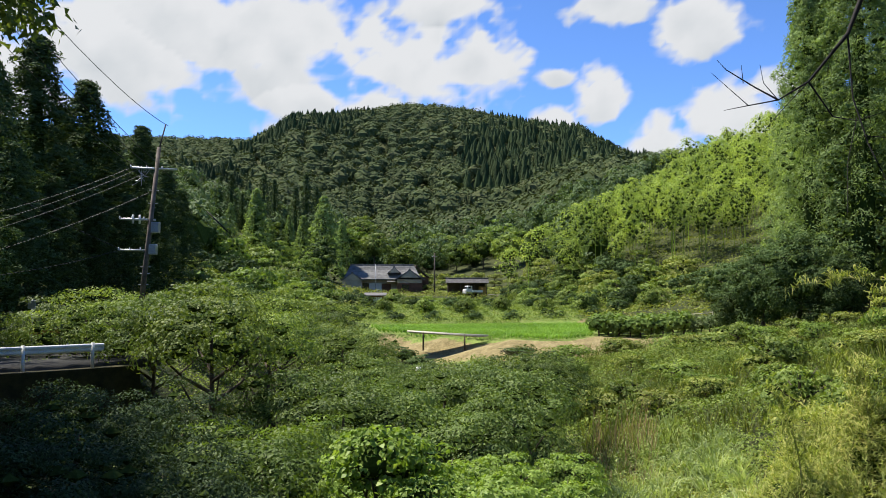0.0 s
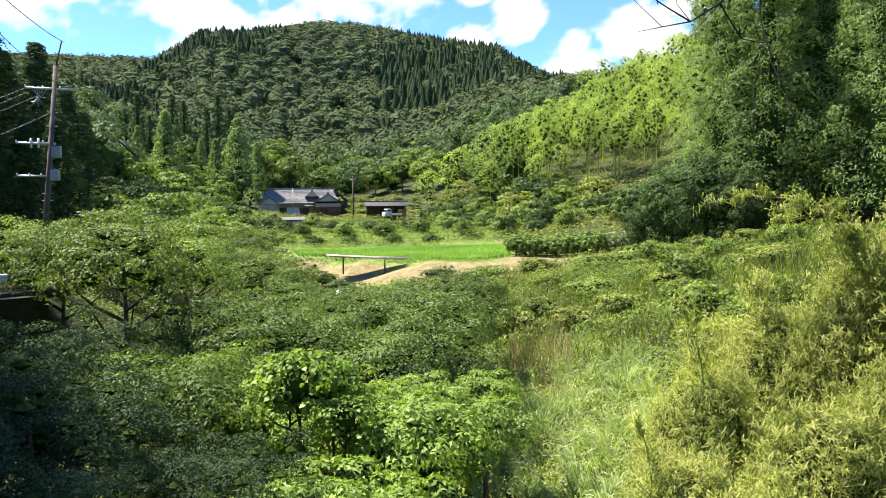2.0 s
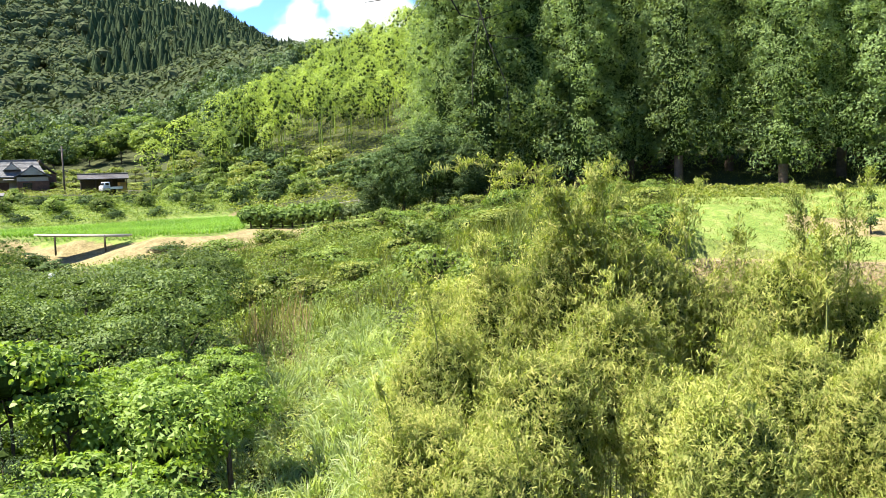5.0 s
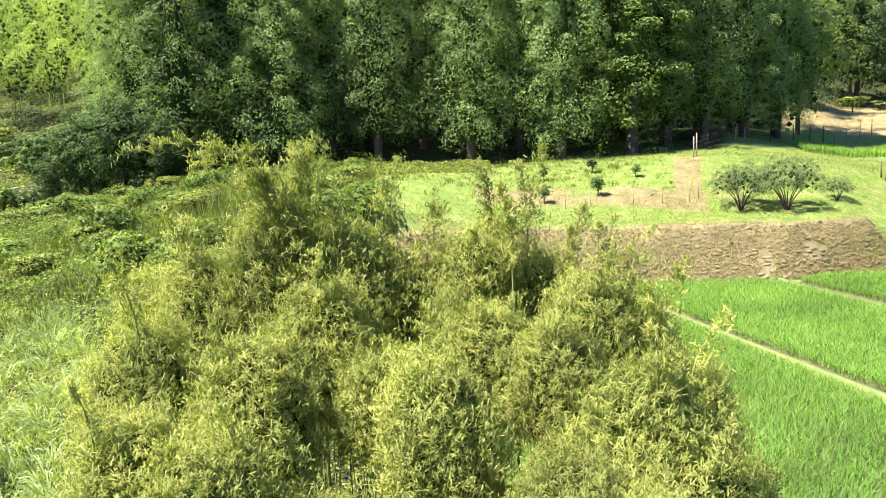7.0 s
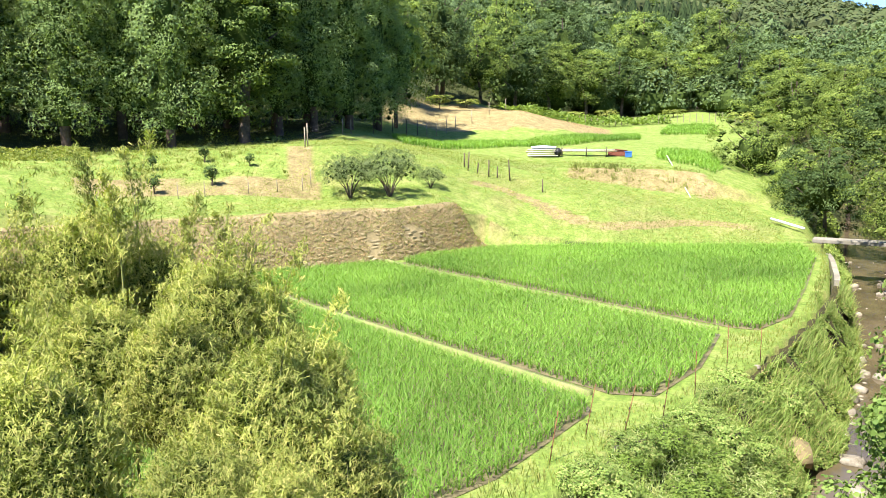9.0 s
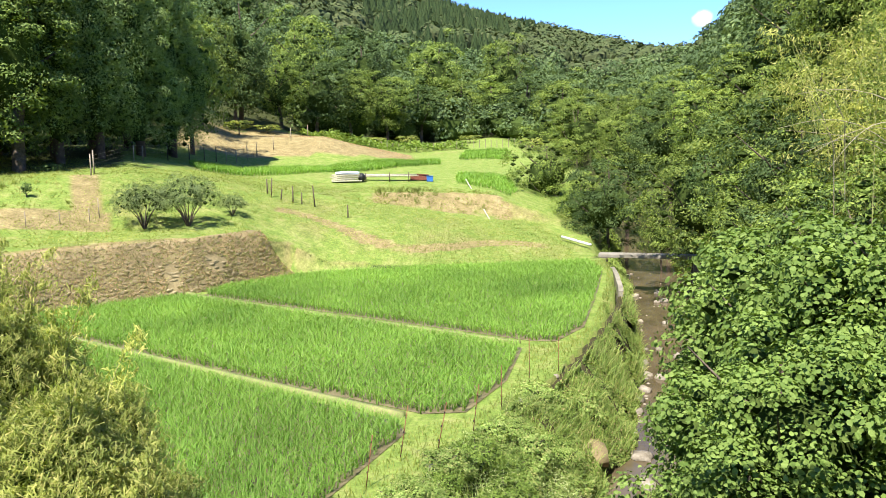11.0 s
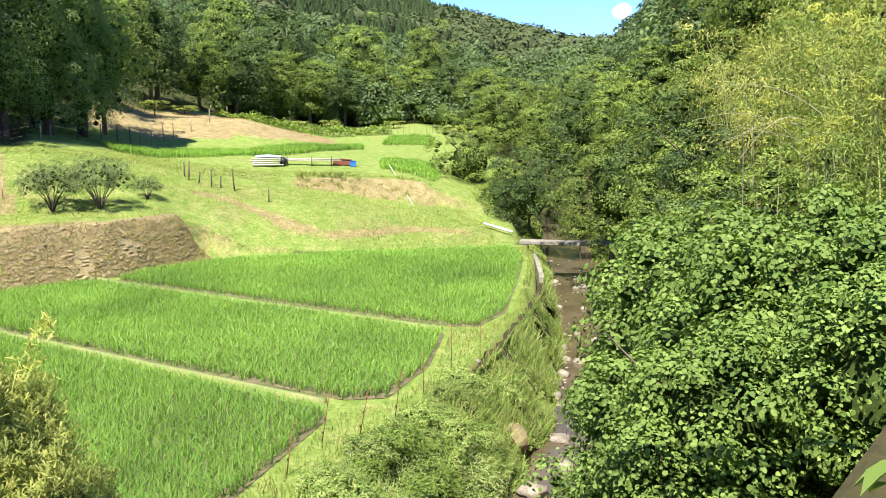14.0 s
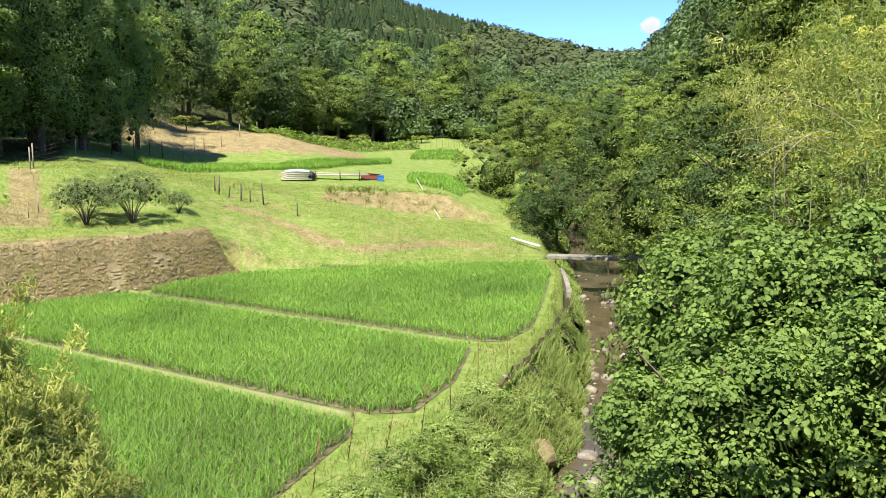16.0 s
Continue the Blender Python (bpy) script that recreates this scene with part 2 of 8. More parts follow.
def fbm(x, y, scale, seed=0, octaves=4):
    """Cheap fractal value noise on arrays."""
    out, amp, tot = 0, 1.0, 0.0
    for o in range(octaves):
        u, v = x / scale + 17.3 * (seed + o), y / scale - 9.1 * (seed + o)
        iu, iv = np.floor(u), np.floor(v)
        fu, fv = smooth01(u - iu), smooth01(v - iv)

        def h(a, b):
            s = np.sin(a * 127.1 + b * 311.7 + seed * 7.7) * 43758.5453
            return s - np.floor(s)

        val = (h(iu, iv) * (1 - fu) + h(iu + 1, iv) * fu) * (1 - fv) + (h(iu, iv + 1) * (1 - fu) + h(iu + 1, iv + 1) * fu) * fv
        out, tot = out + val * amp, tot + amp
        amp, scale = amp * 0.5, scale * 0.5
    return out / tot


OCTA = (np.array([(1, 0, 0), (-1, 0, 0), (0, 1, 0), (0, -1, 0), (0, 0, 1), (0, 0, -1)], float), np.array([(0, 2, 4), (2, 1, 4), (1, 3, 4), (3, 0, 4), (2, 0, 5), (1, 2, 5), (3, 1, 5), (0, 3, 5)]))


def puffs(heap, c, rad, out, per, leaf, lw, rng, flat=0.7, droop=0.15, lift=0.5, core=0.32, hexed=False):
    """Rounded bunches of leaves, each lit on top and dark below, at the places c with radii rad, that face out."""
    k = len(c)
    o = np.repeat(out, per, 0)
    d = unit(sphere_dirs(k * per, rng) + o * 0.6 + np.array([0, 0, lift]))
    r = np.repeat(rad, per)[:, None]
    p = np.repeat(c, per, 0) + d * r * np.array([1, 1, flat]) * rng.uniform(0.7, 1.12, (k * per, 1))
    n = d + rng.normal(size=d.shape) * 0.4 + np.array([0, 0, 0.2])
    put = leaves6 if hexed else leaves
    heap.add(*put(p, n, leaf, lw, rng, droop, axis=o * 0.6 + d * 0.5 - np.array([0, 0, 0.35]), free=0.7))
    # dark core, coloured as the shade within the bunch
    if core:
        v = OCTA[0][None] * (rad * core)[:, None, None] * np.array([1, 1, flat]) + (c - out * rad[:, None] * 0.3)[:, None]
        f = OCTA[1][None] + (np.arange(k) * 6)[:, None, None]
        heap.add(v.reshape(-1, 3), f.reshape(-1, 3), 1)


def leaves6(c, n, length, width, rng, droop=0.1, axis=None, free=1.0):
    """Broad rounded leaves with a pointed tip, six corners each."""
    k = len(c)
    a = rng.normal(size=(k, 3)) * free + (0 if axis is None else axis)
    n = unit(n)
    a = unit(a - n * (a * n).sum(1, keepdims=True))
    b = np.cross(n, a)
    s = rng.uniform(0.65, 1.25, k)[:, None]
    L, W = length * s, width * s
    v = np.stack([c - a * L * 0.45, c - a * L * 0.3 + b * W * 0.42 + n * W * 0.06, c + a * L * 0.12 + b * W * 0.48 + n * W * 0.1, c + a * L * 0.55 - n * L * droop, c + a * L * 0.12 - b * W * 0.48 + n * W * 0.1, c - a * L * 0.3 - b * W * 0.42 + n * W * 0.06], 1)
    return v.reshape(-1, 3), np.arange(6 * k).reshape(-1, 6)

# ---- the lie of the land: height along rays from the bridge, z = 0 on the paddy floor ----
PROFILES = {
    -60: [0, -2.5, 5, 0, 12, 5, 30, 5.5, 60, 14, 120, 40, 300, 95, 700, 160],
    -33: [0, -2.5, 7, -1, 18, 1.2, 21, 4.6, 36, 5, 60, 8, 120, 24, 300, 60, 650, 120],
    -22: [0, -2.5, 8, -1.5, 20, 0.8, 26, 2.2, 29, 4.8, 36, 5, 60, 7, 120, 20, 300, 50, 640, 117],
    -14: [0, -2.5, 10, -1.7, 25, 0.5, 50, 2.5, 90, 6, 150, 12, 300, 42, 620, 121],
    -11: [0, -2.5, 12, -1.7, 28, 0.4, 52, 2.2, 80, 4.5, 100, 5.6, 150, 10, 300, 42, 620, 143],
    -5: [0, -2.5, 15, -1.7, 35, 0.3, 58, 1.2, 66.5, 2.2, 69, 3.8, 81, 3.8, 90, 5.4, 128, 6.6, 152, 7.1, 180, 9, 300, 30, 620, 148, 700, 148],
    0: [0, -2.5, 15, -1.7, 35, 0.4, 56, 1.4, 62.3, 2.5, 64.6, 3.8, 83, 3.8, 90.5, 5.3, 128, 6.3, 152, 7.1, 180, 10.5, 300, 31, 620, 145, 700, 145],
    5: [0, -2.5, 15, -1.7, 35, 0.5, 50, 1.6, 57.6, 2.9, 60, 3.8, 84.5, 3.8, 91, 5.2, 128, 6.0, 150, 7, 180, 13, 300, 33, 620, 139, 700, 139],
    10: [0, -2.4, 15, -1.4, 30, 0.3, 50, 1.9, 57, 2.9, 60, 3.8, 84.5, 3.9, 94, 5.6, 122, 8, 150, 14, 180, 22, 300, 45, 620, 130],
    14: [0, -2.2, 15, -1, 26, 0, 40, 1.6, 60, 3.2, 66, 3.7, 75, 3.9, 90, 5.5, 120, 10, 160, 21, 220, 33, 640, 108],
    22: [0, -2, 12, -1, 25, 1, 40, 3.5, 60, 4.4, 75, 4.8, 100, 9, 140, 19, 200, 34, 640, 100],
    32: [0, -2, 10, -1.2, 20, 1.5, 36, 5, 56, 5.6, 70, 7, 110, 20, 200, 46, 640, 110],
    45: [0, -2, 9, -1, 20, 0, 30, 1.0, 41, 3, 50, 5.2, 58, 6, 75, 9, 120, 28, 220, 62, 640, 120],
    51: [0, -2, 9, -0.6, 14, 0, 38, 0, 39, 2.7, 45, 3, 55, 5.8, 62, 6.2, 80, 10, 120, 27, 220, 58, 640, 120],
    60: [0, -2, 9, -0.3, 14, 0, 38, 0, 39, 2.7, 46, 3, 55, 5.9, 60, 6.2, 80, 9, 120, 24, 220, 56, 640, 120],
    67: [0, -2, 9, 0, 12, 0, 38.5, 0, 39.5, 2.7, 48, 3, 56, 6, 62, 6.5, 85, 8.5, 130, 24, 220, 52, 640, 130],
    74: [0, -2, 9, 0, 12, 0, 40, 0, 42.5, 2.4, 50, 3, 58, 4.9, 66, 5.2, 74, 5.4, 84, 6.0, 92, 7.4, 98, 8.9, 106, 9.3, 130, 16, 240, 50, 640, 130],
    80: [0, -2.5, 9, 0, 12, 0, 47, 0, 52, 2.2, 60, 3.8, 69, 4.5, 74, 5.1, 82, 5.2, 89, 6.2, 97, 8.8, 105, 8.9, 125, 8, 150, 14, 260, 55, 640, 130],
    86: [0, -2.5, 9, 0, 12, 0, 47.5, 0, 55, 2.1, 61, 2.9, 62.2, 3.8, 70, 4.5, 84, 5.3, 93, 5.5, 115, 6.4, 140, 8, 170, 18, 300, 54, 640, 115],
    92: [0, -2.5, 9, 0, 12, 0, 49.5, 0, 58, 1.4, 62, 1.8, 63.5, 3.3, 74, 4.2, 90, 5.0, 115, 6.4, 150, 10, 300, 44, 640, 98],
    99: [0, -2.5, 9, 0, 12, 0, 52, 0, 60, 0.4, 80, 2.5, 100, 4.5, 150, 8, 220, 21, 320, 40, 640, 86],
    106: [0, -2.5, 30, -1, 50, 0.5, 65, 2.5, 80, 5, 130, 12, 250, 26, 640, 58],
    113: [0, -2.5, 11, -2, 16, 0.5, 26, 5, 45, 13, 80, 23, 160, 40, 640, 90],
    125: [0, -2.5, 6, -2, 10, 1, 16, 5, 30, 12, 60, 26, 140, 50, 640, 100],
    150: [0, -2.5, 6, 5, 10, 5.6, 16, 6, 30, 12, 80, 32, 200, 60, 640, 110],
    240: [0, -2.5, 5, 4.8, 9, 5.6, 20, 5.8, 40, 12, 80, 30, 200, 60, 640, 120],
}
PROFILE_AZ = np.array(sorted(PROFILES) + [300.0])
PROFILE_TAB = [np.array(PROFILES[int(a) if a < 300 else -60], float).reshape(-1, 2) for a in PROFILE_AZ]

# middle of the stream and the top edge of its walled paddy bank
STREAM = np.array([(-60, 62), (-30, 34), (-12, 14), (-3, 4), (6, -1), (13, -2.8), (20, -5.4), (28, -7.4), (36, -9.2), (43, -11), (50.5, -13.0), (58, -13.8), (66, -15.2), (90, -20), (140, -26)], float)
BANK = np.array([(8, 4.6), (15.5, 1.7), (19.6, 0.0), (24.6, -2.9), (32.7, -6.0), (40.7, -8.0), (51, -9.5), (66, -11.4), (90, -15)], float)


def to_line(x, y, line):
    """Distance from a line of points, and which side (left of its direction is positive)."""
    best, side = np.full(np.shape(x), 1e9), np.zeros(np.shape(x))
    for (ax, ay), (bx, by) in zip(line[:-1], line[1:]):
        dx, dy = bx - ax, by - ay
        u = np.clip(((x - ax) * dx + (y - ay) * dy) / (dx * dx + dy * dy), 0, 1)
        q = np.hypot(x - ax - u * dx, y - ay - u * dy)
        s = dx * (y - ay) - dy * (x - ax)
        side = np.where(q < best, np.sign(s), side)
        best = np.minimum(best, q)
    return best, side


def inside(x, y, poly):
    n = np.zeros(np.shape(x), bool)
    p = np.asarray(poly, float)
    for (ax, ay), (bx, by) in zip(p, np.roll(p, -1, 0)):
        with np.errstate(divide="ignore", invalid="ignore"):
            n ^= ((ay > y) != (by > y)) & (x < (bx - ax) * (y - ay) / (by - ay) + ax)
    return n


# areas in the plan
TERRACE = [(28, 32), (36, 21.2), (41, 14.8), (46.5, 11), (49.5, -7), (53, -10), (66, -11), (92, -14), (140, -8), (126, 20), (98, 32), (70, 30), (56, 25), (48, 34), (40, 44)]
PADDY_FLOOR = [(8, 5), (15.5, 1.7), (19.6, 0.0), (24.6, -2.9), (32.7, -6.0), (40.7, -8.0), (51, -9.5), (47.4, 4), (46.8, 10.9), (41.75, 14.3), (36.7, 21.1), (33.85, 26.1), (28.5, 33.6), (14, 15)]
NORTH_FIELD = [(-8, 66), (-1, 60.5), (4.5, 56), (10, 55), (18, 57.5), (25, 61), (26, 72), (16, 78), (15, 91), (-10, 93)]


FARM = [(-10, 93), (15, 91), (23, 98), (30, 96), (27, 108), (14, 124), (-2, 128), (-14, 118)]


def terrain(x, y):
    x, y = np.asarray(x, float), np.asarray(y, float)
    d = np.hypot(x, y)
    az = np.degrees(np.arctan2(x, y))
    az = np.where(az < -60, az + 360, az)
    k = np.clip(np.searchsorted(PROFILE_AZ, az, "right") - 1, 0, len(PROFILE_AZ) - 2)
    u = (az - PROFILE_AZ[k]) / (PROFILE_AZ[k + 1] - PROFILE_AZ[k])
    zs = np.stack([np.interp(d, t[:, 0], t[:, 1]) for t in PROFILE_TAB])
    z0, z1 = np.take_along_axis(zs, k[None], 0)[0], np.take_along_axis(zs, k[None] + 1, 0)[0]
    z = z0 + (z1 - z0) * u
    wild = smooth01((d - 130) / 100)
    z = z + wild * (fbm(x, y, 160, 3) - 0.5) * np.minimum(d * 0.07, 26)
    # paddy floor edge and the stream bed
    qs, _ = to_line(x, y, STREAM)
    qb, side = to_line(x, y, BANK)
    fall = np.where(side < 0, np.maximum(-2.7, -0.15 - qb * 0.75), 99)
    z = np.where((side < 0) & (qs < 9) & (x > 6), np.minimum(z, np.maximum(fall, -2.7 + np.maximum(0, qs - 2.4) * 0.75)), z)
    z = np.minimum(z, -2.7 + np.maximum(0, qs - 1.6) * 0.9 + np.maximum(0, qs - 4) * 1.2)
    return np.where(inside(x, y, PADDY_FLOOR), 0.0, z)


def polar(rows):
    return [(d * math.sin(radians(a)), d * math.cos(radians(a))) for a, d in rows]


def atan_point(az, d, el):
    return (d * math.sin(radians(az)), d * math.cos(radians(az)), EYE + d * math.tan(radians(el)))


def ground_at(az, d):
    x, y = d * math.sin(radians(az)), d * math.cos(radians(az))
    return x, y, float(terrain(np.array([x]), np.array([y]))[0])


def spot(az, el):
    """Where the sight line from the bridge at az, el meets the ground."""
    d = np.arange(6, 260, 0.1)
    x, y = d * math.sin(radians(az)), d * math.cos(radians(az))
    z = terrain(x, y)
    hit = np.nonzero(z >= EYE + d * math.tan(radians(el)))[0]
    i = hit[0] if len(hit) else len(d) - 1
    return Vector((x[i], y[i], z[i]))


def ground_material():
    m, nodes, links, out = material("ground_grass_and_soil")
    fine, mid, big = noise_tex(nodes, links, 6, 6, 0.75), noise_tex(nodes, links, 1.3, 5, 0.65), noise_tex(nodes, links, 0.16, 4)
    grass = ramp(nodes, [(0.3, (0.11, 0.175, 0.03)), (0.5, (0.165, 0.225, 0.048)), (0.7, (0.25, 0.26, 0.09))])
    links.new(mid.outputs["Fac"], grass.inputs[0])
    soil = ramp(nodes, [(0.3, (0.165, 0.13, 0.06)), (0.55, (0.255, 0.205, 0.098)), (0.75, (0.33, 0.28, 0.15))])
    links.new(mid.outputs["Fac"], soil.inputs[0])
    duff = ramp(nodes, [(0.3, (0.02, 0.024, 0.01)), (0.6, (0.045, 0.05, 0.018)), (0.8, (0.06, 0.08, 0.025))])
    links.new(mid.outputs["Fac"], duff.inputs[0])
    dry, wood = nodes.new("ShaderNodeAttribute"), nodes.new("ShaderNodeAttribute")
    dry.attribute_name, wood.attribute_name = "dry", "wood"
    edge = nodes.new("ShaderNodeMath")
    edge.operation = "MULTIPLY_ADD"
    links.new(big.outputs["Fac"], edge.inputs[0])
    edge.inputs[1].default_value = 0.9
    links.new(dry.outputs["Fac"], edge.inputs[2])
    step = nodes.new("ShaderNodeMapRange")
    step.inputs["From Min"].default_value, step.inputs["From Max"].default_value = 0.62, 0.95
    links.new(edge.outputs[0], step.inputs["Value"])
    c = mixcol(nodes, links, grass.outputs[0], soil.outputs[0], step.outputs[0])
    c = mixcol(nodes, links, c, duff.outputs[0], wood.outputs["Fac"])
    g = ramp(nodes, [(0.3, (0.55, 0.58, 0.55)), (0.7, (1.38, 1.34, 1.3))])
    links.new(fine.outputs["Fac"], g.inputs[0])
    c = mixcol(nodes, links, c, g.outputs[0], 1.0, "MULTIPLY")
    p = nodes.new("ShaderNodeBsdfPrincipled")
    p.inputs["Roughness"].default_value, p.inputs["Specular IOR Level"].default_value = 0.9, 0.15
    links.new(c, p.inputs["Base Color"])
    bp = nodes.new("ShaderNodeBump")
    bp.inputs["Strength"].default_value, bp.inputs["Distance"].default_value = 0.7, 0.12
    links.new(fine.outputs["Fac"], bp.inputs["Height"])
    links.new(bp.outputs[0], p.inputs["Normal"])
    links.new(p.outputs[0], out.inputs[0])
    return m


M_GROUND = ground_material()


def build_ground():
    az = np.radians(np.concatenate([np.arange(-60, -34, 1.5), np.arange(-34, 130, 0.55), np.arange(130, 300, 3.0)]))
    rad = np.concatenate([[0.5], np.arange(2, 30, 0.55), np.arange(30, 70, 0.4), np.geomspace(70, 160, 46), np.geomspace(163, 900, 42), [1500, 3000, 4800]])
    A, D = np.meshgrid(az, rad, indexing="ij")
    x, y = D * np.sin(A), D * np.cos(A)
    z = terrain(x, y)
    z = z + (fbm(x, y, 5, 1, 3) - 0.5) * np.clip(D / 60, 0.15, 1) * 0.35 * (~inside(x, y, PADDY_FLOOR))
    z = np.where(D > 700, z - (D - 700) * 0.05, z)
    na, nd = A.shape
    i, j = np.meshgrid(np.arange(na), np.arange(nd - 1), indexing="ij")
    i2 = (i + 1) % na
    f = np.stack([i * nd + j, i * nd + j + 1, i2 * nd + j + 1, i2 * nd + j], -1).reshape(-1, 4)
    me = mesh_from("ground", np.stack([x, y, z], -1).reshape(-1, 3), f, [M_GROUND], True)
    xf, yf = x.ravel(), y.ravel()
    open_land = inside(xf, yf, TERRACE) | inside(xf, yf, PADDY_FLOOR) | inside(xf, yf, NORTH_FIELD) | inside(xf, yf, FARM)
    slope = np.abs(np.gradient(z, axis=1) / np.gradient(D, axis=1)).ravel()
    bare = np.clip((slope - 0.3) * 0.8, 0, 0.3) + 0.14 * inside(xf, yf, TERRACE) * fbm(xf, yf, 9, 5)
    mound = inside(xf, yf, [(80, 34), (84, 25), (89, 17), (93, 9), (100, 6), (112, 8), (112, 22), (96, 38)])
    rim = inside(xf, yf, polar([(-4.9, 65.5), (-0.5, 60.5), (1.8, 58.5), (5, 56), (10, 56), (16.4, 59.5), (18.5, 64), (18, 66), (11, 65.6), (9.2, 60.7), (7.4, 60.2), (2.2, 63.2), (-1.1, 65.3), (-4.7, 70.6)]))
    rim |= inside(xf, yf, polar([(9.8, 84), (13.4, 83), (13.2, 92), (10.6, 93)]))
    scarp = inside(xf, yf, [(60.2, 7.2), (62.5, 7.0), (64.5, -3.2), (61.2, -3.6)])
    azf, df = np.degrees(np.arctan2(xf, yf)), np.hypot(xf, yf)
    scarp |= (azf > 49) & (azf < 65) & (df > 47.4) & (df < 50)
    scarp |= (azf > 63.2) & (azf < 64.9) & (df > 48) & (df < 56)
    scarp |= (azf > 76) & (azf < 96) & (np.abs(df - 52.5 - 2 * np.sin(azf * 0.35)) < 0.6)
    bare = np.maximum(bare + 0.03 * inside(xf, yf, TERRACE), np.maximum(mound * 0.62, np.maximum(rim * 0.7, scarp * np.clip(1.6 * fbm(xf, yf, 2.6, 14, 3) - 0.12, 0, 0.66))))
    slope_side = (azf > 68) & (azf < 97) & (df > 44) & (df < 64)
    bare = bare + slope_side * (0.2 * fbm(xf, yf, 1.8, 8) - 0.04)
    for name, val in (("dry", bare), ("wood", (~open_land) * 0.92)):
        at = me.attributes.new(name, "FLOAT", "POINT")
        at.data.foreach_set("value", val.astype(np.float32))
    g = hang("ground", me)
    return tagged(g, "grassy valley floor with terraces and wooded slopes", "ground", kind="structure")


build_ground()


# ---- clouds: a far shell of sky with heaped summer clouds ----
def clouds():
    az = np.linspace(-42, 112, 430)
    el = np.linspace(5, 27, 80)
    A, B = np.meshgrid(az, el, indexing="ij")
    # middle azimuth, middle elevation, half width, half height of each bank of cloud
    banks = [(-23.5, 17.0, 6.0, 3.6), (-19.5, 19.5, 5.5, 3.0), (-12.0, 18.5, 4.5, 4.5), (-10.5, 14.5, 3.6, 1.8), (-2.0, 16.6, 6.0, 3.6), (2.0, 17.5, 4.6, 3.2), (-0.5, 21.3, 4.0, 1.3), (-5.0, 14.2, 4.0, 2.0), (8.5, 16.4, 1.8, 0.9), (11.5, 15.0, 2.4, 2.2), (8.0, 13.2, 2.0, 1.2),
             (12.5, 21.0, 3.6, 1.9), (18.0, 19.2, 3.6, 2.2), (20.5, 13.0, 4.0, 2.6), (15.5, 11.0, 4.0, 2.4), (24.0, 14.6, 3.0, 1.5), (-30, 14, 5, 3), (106.6, 9.2, 0.55, 0.5), (-33, 21, 6, 4)]
    soft = np.full(A.shape, -1.0)
    base = np.zeros(A.shape)
    for a, b, w, h in banks:
        b, w, h = b - 0.9, w * 1.15, h * 1.2
        q = 1 - np.hypot((A - a) / w, (B - b) / h)
        base = np.where(q > soft, (B - b) / h, base)
        soft = np.maximum(soft, q)
    for s, w in ((5.0, 0.7), (1.6, 0.5), (0.55, 0.22)):
        soft = soft + (fbm(A, B * 1.4, s, 61, 4) - 0.5) * w * 1.6
    Ar, Br = np.radians(A), np.radians(B)
    v = np.stack([4200 * np.cos(Br) * np.sin(Ar), 4200 * np.cos(Br) * np.cos(Ar), 4200 * np.sin(Br)], -1).reshape(-1, 3)
    na, nb = A.shape
    i, j = np.meshgrid(np.arange(na - 1), np.arange(nb - 1), indexing="ij")
    f = np.stack([i * nb + j, i * nb + j + 1, (i + 1) * nb + j + 1, (i + 1) * nb + j], -1).reshape(-1, 4)
    m, nodes, links, out = material("cumulus_cloud")
    thick, low = nodes.new("ShaderNodeAttribute"), nodes.new("ShaderNodeAttribute")
    thick.attribute_name, low.attribute_name = "thick", "low"
    alpha = nodes.new("ShaderNodeMapRange")
    alpha.interpolation_type = "SMOOTHSTEP"
    alpha.inputs["From Min"].default_value, alpha.inputs["From Max"].default_value = 0.0, 0.4
    links.new(thick.outputs["Fac"], alpha.inputs["Value"])
    # Shade of the undersides is painted into the colour of the glowing shell.
    tone = ramp(nodes, [(0.0, (0.95, 0.97, 1.0)), (0.45, (0.80, 0.84, 0.88)), (1.0, (0.50, 0.55, 0.62))])
    links.new(low.outputs["Fac"], tone.inputs[0])
    em, tr, mx = nodes.new("ShaderNodeEmission"), nodes.new("ShaderNodeBsdfTransparent"), nodes.new("ShaderNodeMixShader")
    em.inputs["Strength"].default_value = 0.42
    links.new(tone.outputs[0], em.inputs["Color"])
    links.new(alpha.outputs[0], mx.inputs[0])
    links.new(tr.outputs[0], mx.inputs[1])
    links.new(em.outputs[0], mx.inputs[2])
    links.new(mx.outputs[0], out.inputs[0])
    me = mesh_from("cloud_backdrop", v, f, [m], True)
    shade = 0.72 * np.clip(soft * 0.35 - base * 0.5 - 0.05 + (fbm(A, B, 2.2, 77, 5) - 0.5) * 1.1, 0, 1)
    for name, val in (("thick", soft), ("low", shade)):
        at = me.attributes.new(name, "FLOAT", "POINT")
        at.data.foreach_set("value", val.ravel().astype(np.float32))
    tagged(hang("backdrop_clouds", me), "white heaped summer clouds in a blue sky", "clouds", kind="structure")


clouds()

# ---- plants: makers ----
def thing_at(root, az, d, scale=1.0, turn=None, sink=0.05, wide=1.0):
    x, y, z = ground_at(az, d)
    s = Matrix.Diagonal((scale * wide, scale * wide, scale, 1))
    return Matrix.Translation((x, y, z - sink)) @ Matrix.Rotation(R.uniform(0, 6.28) if turn is None else turn, 4, "Z") @ s


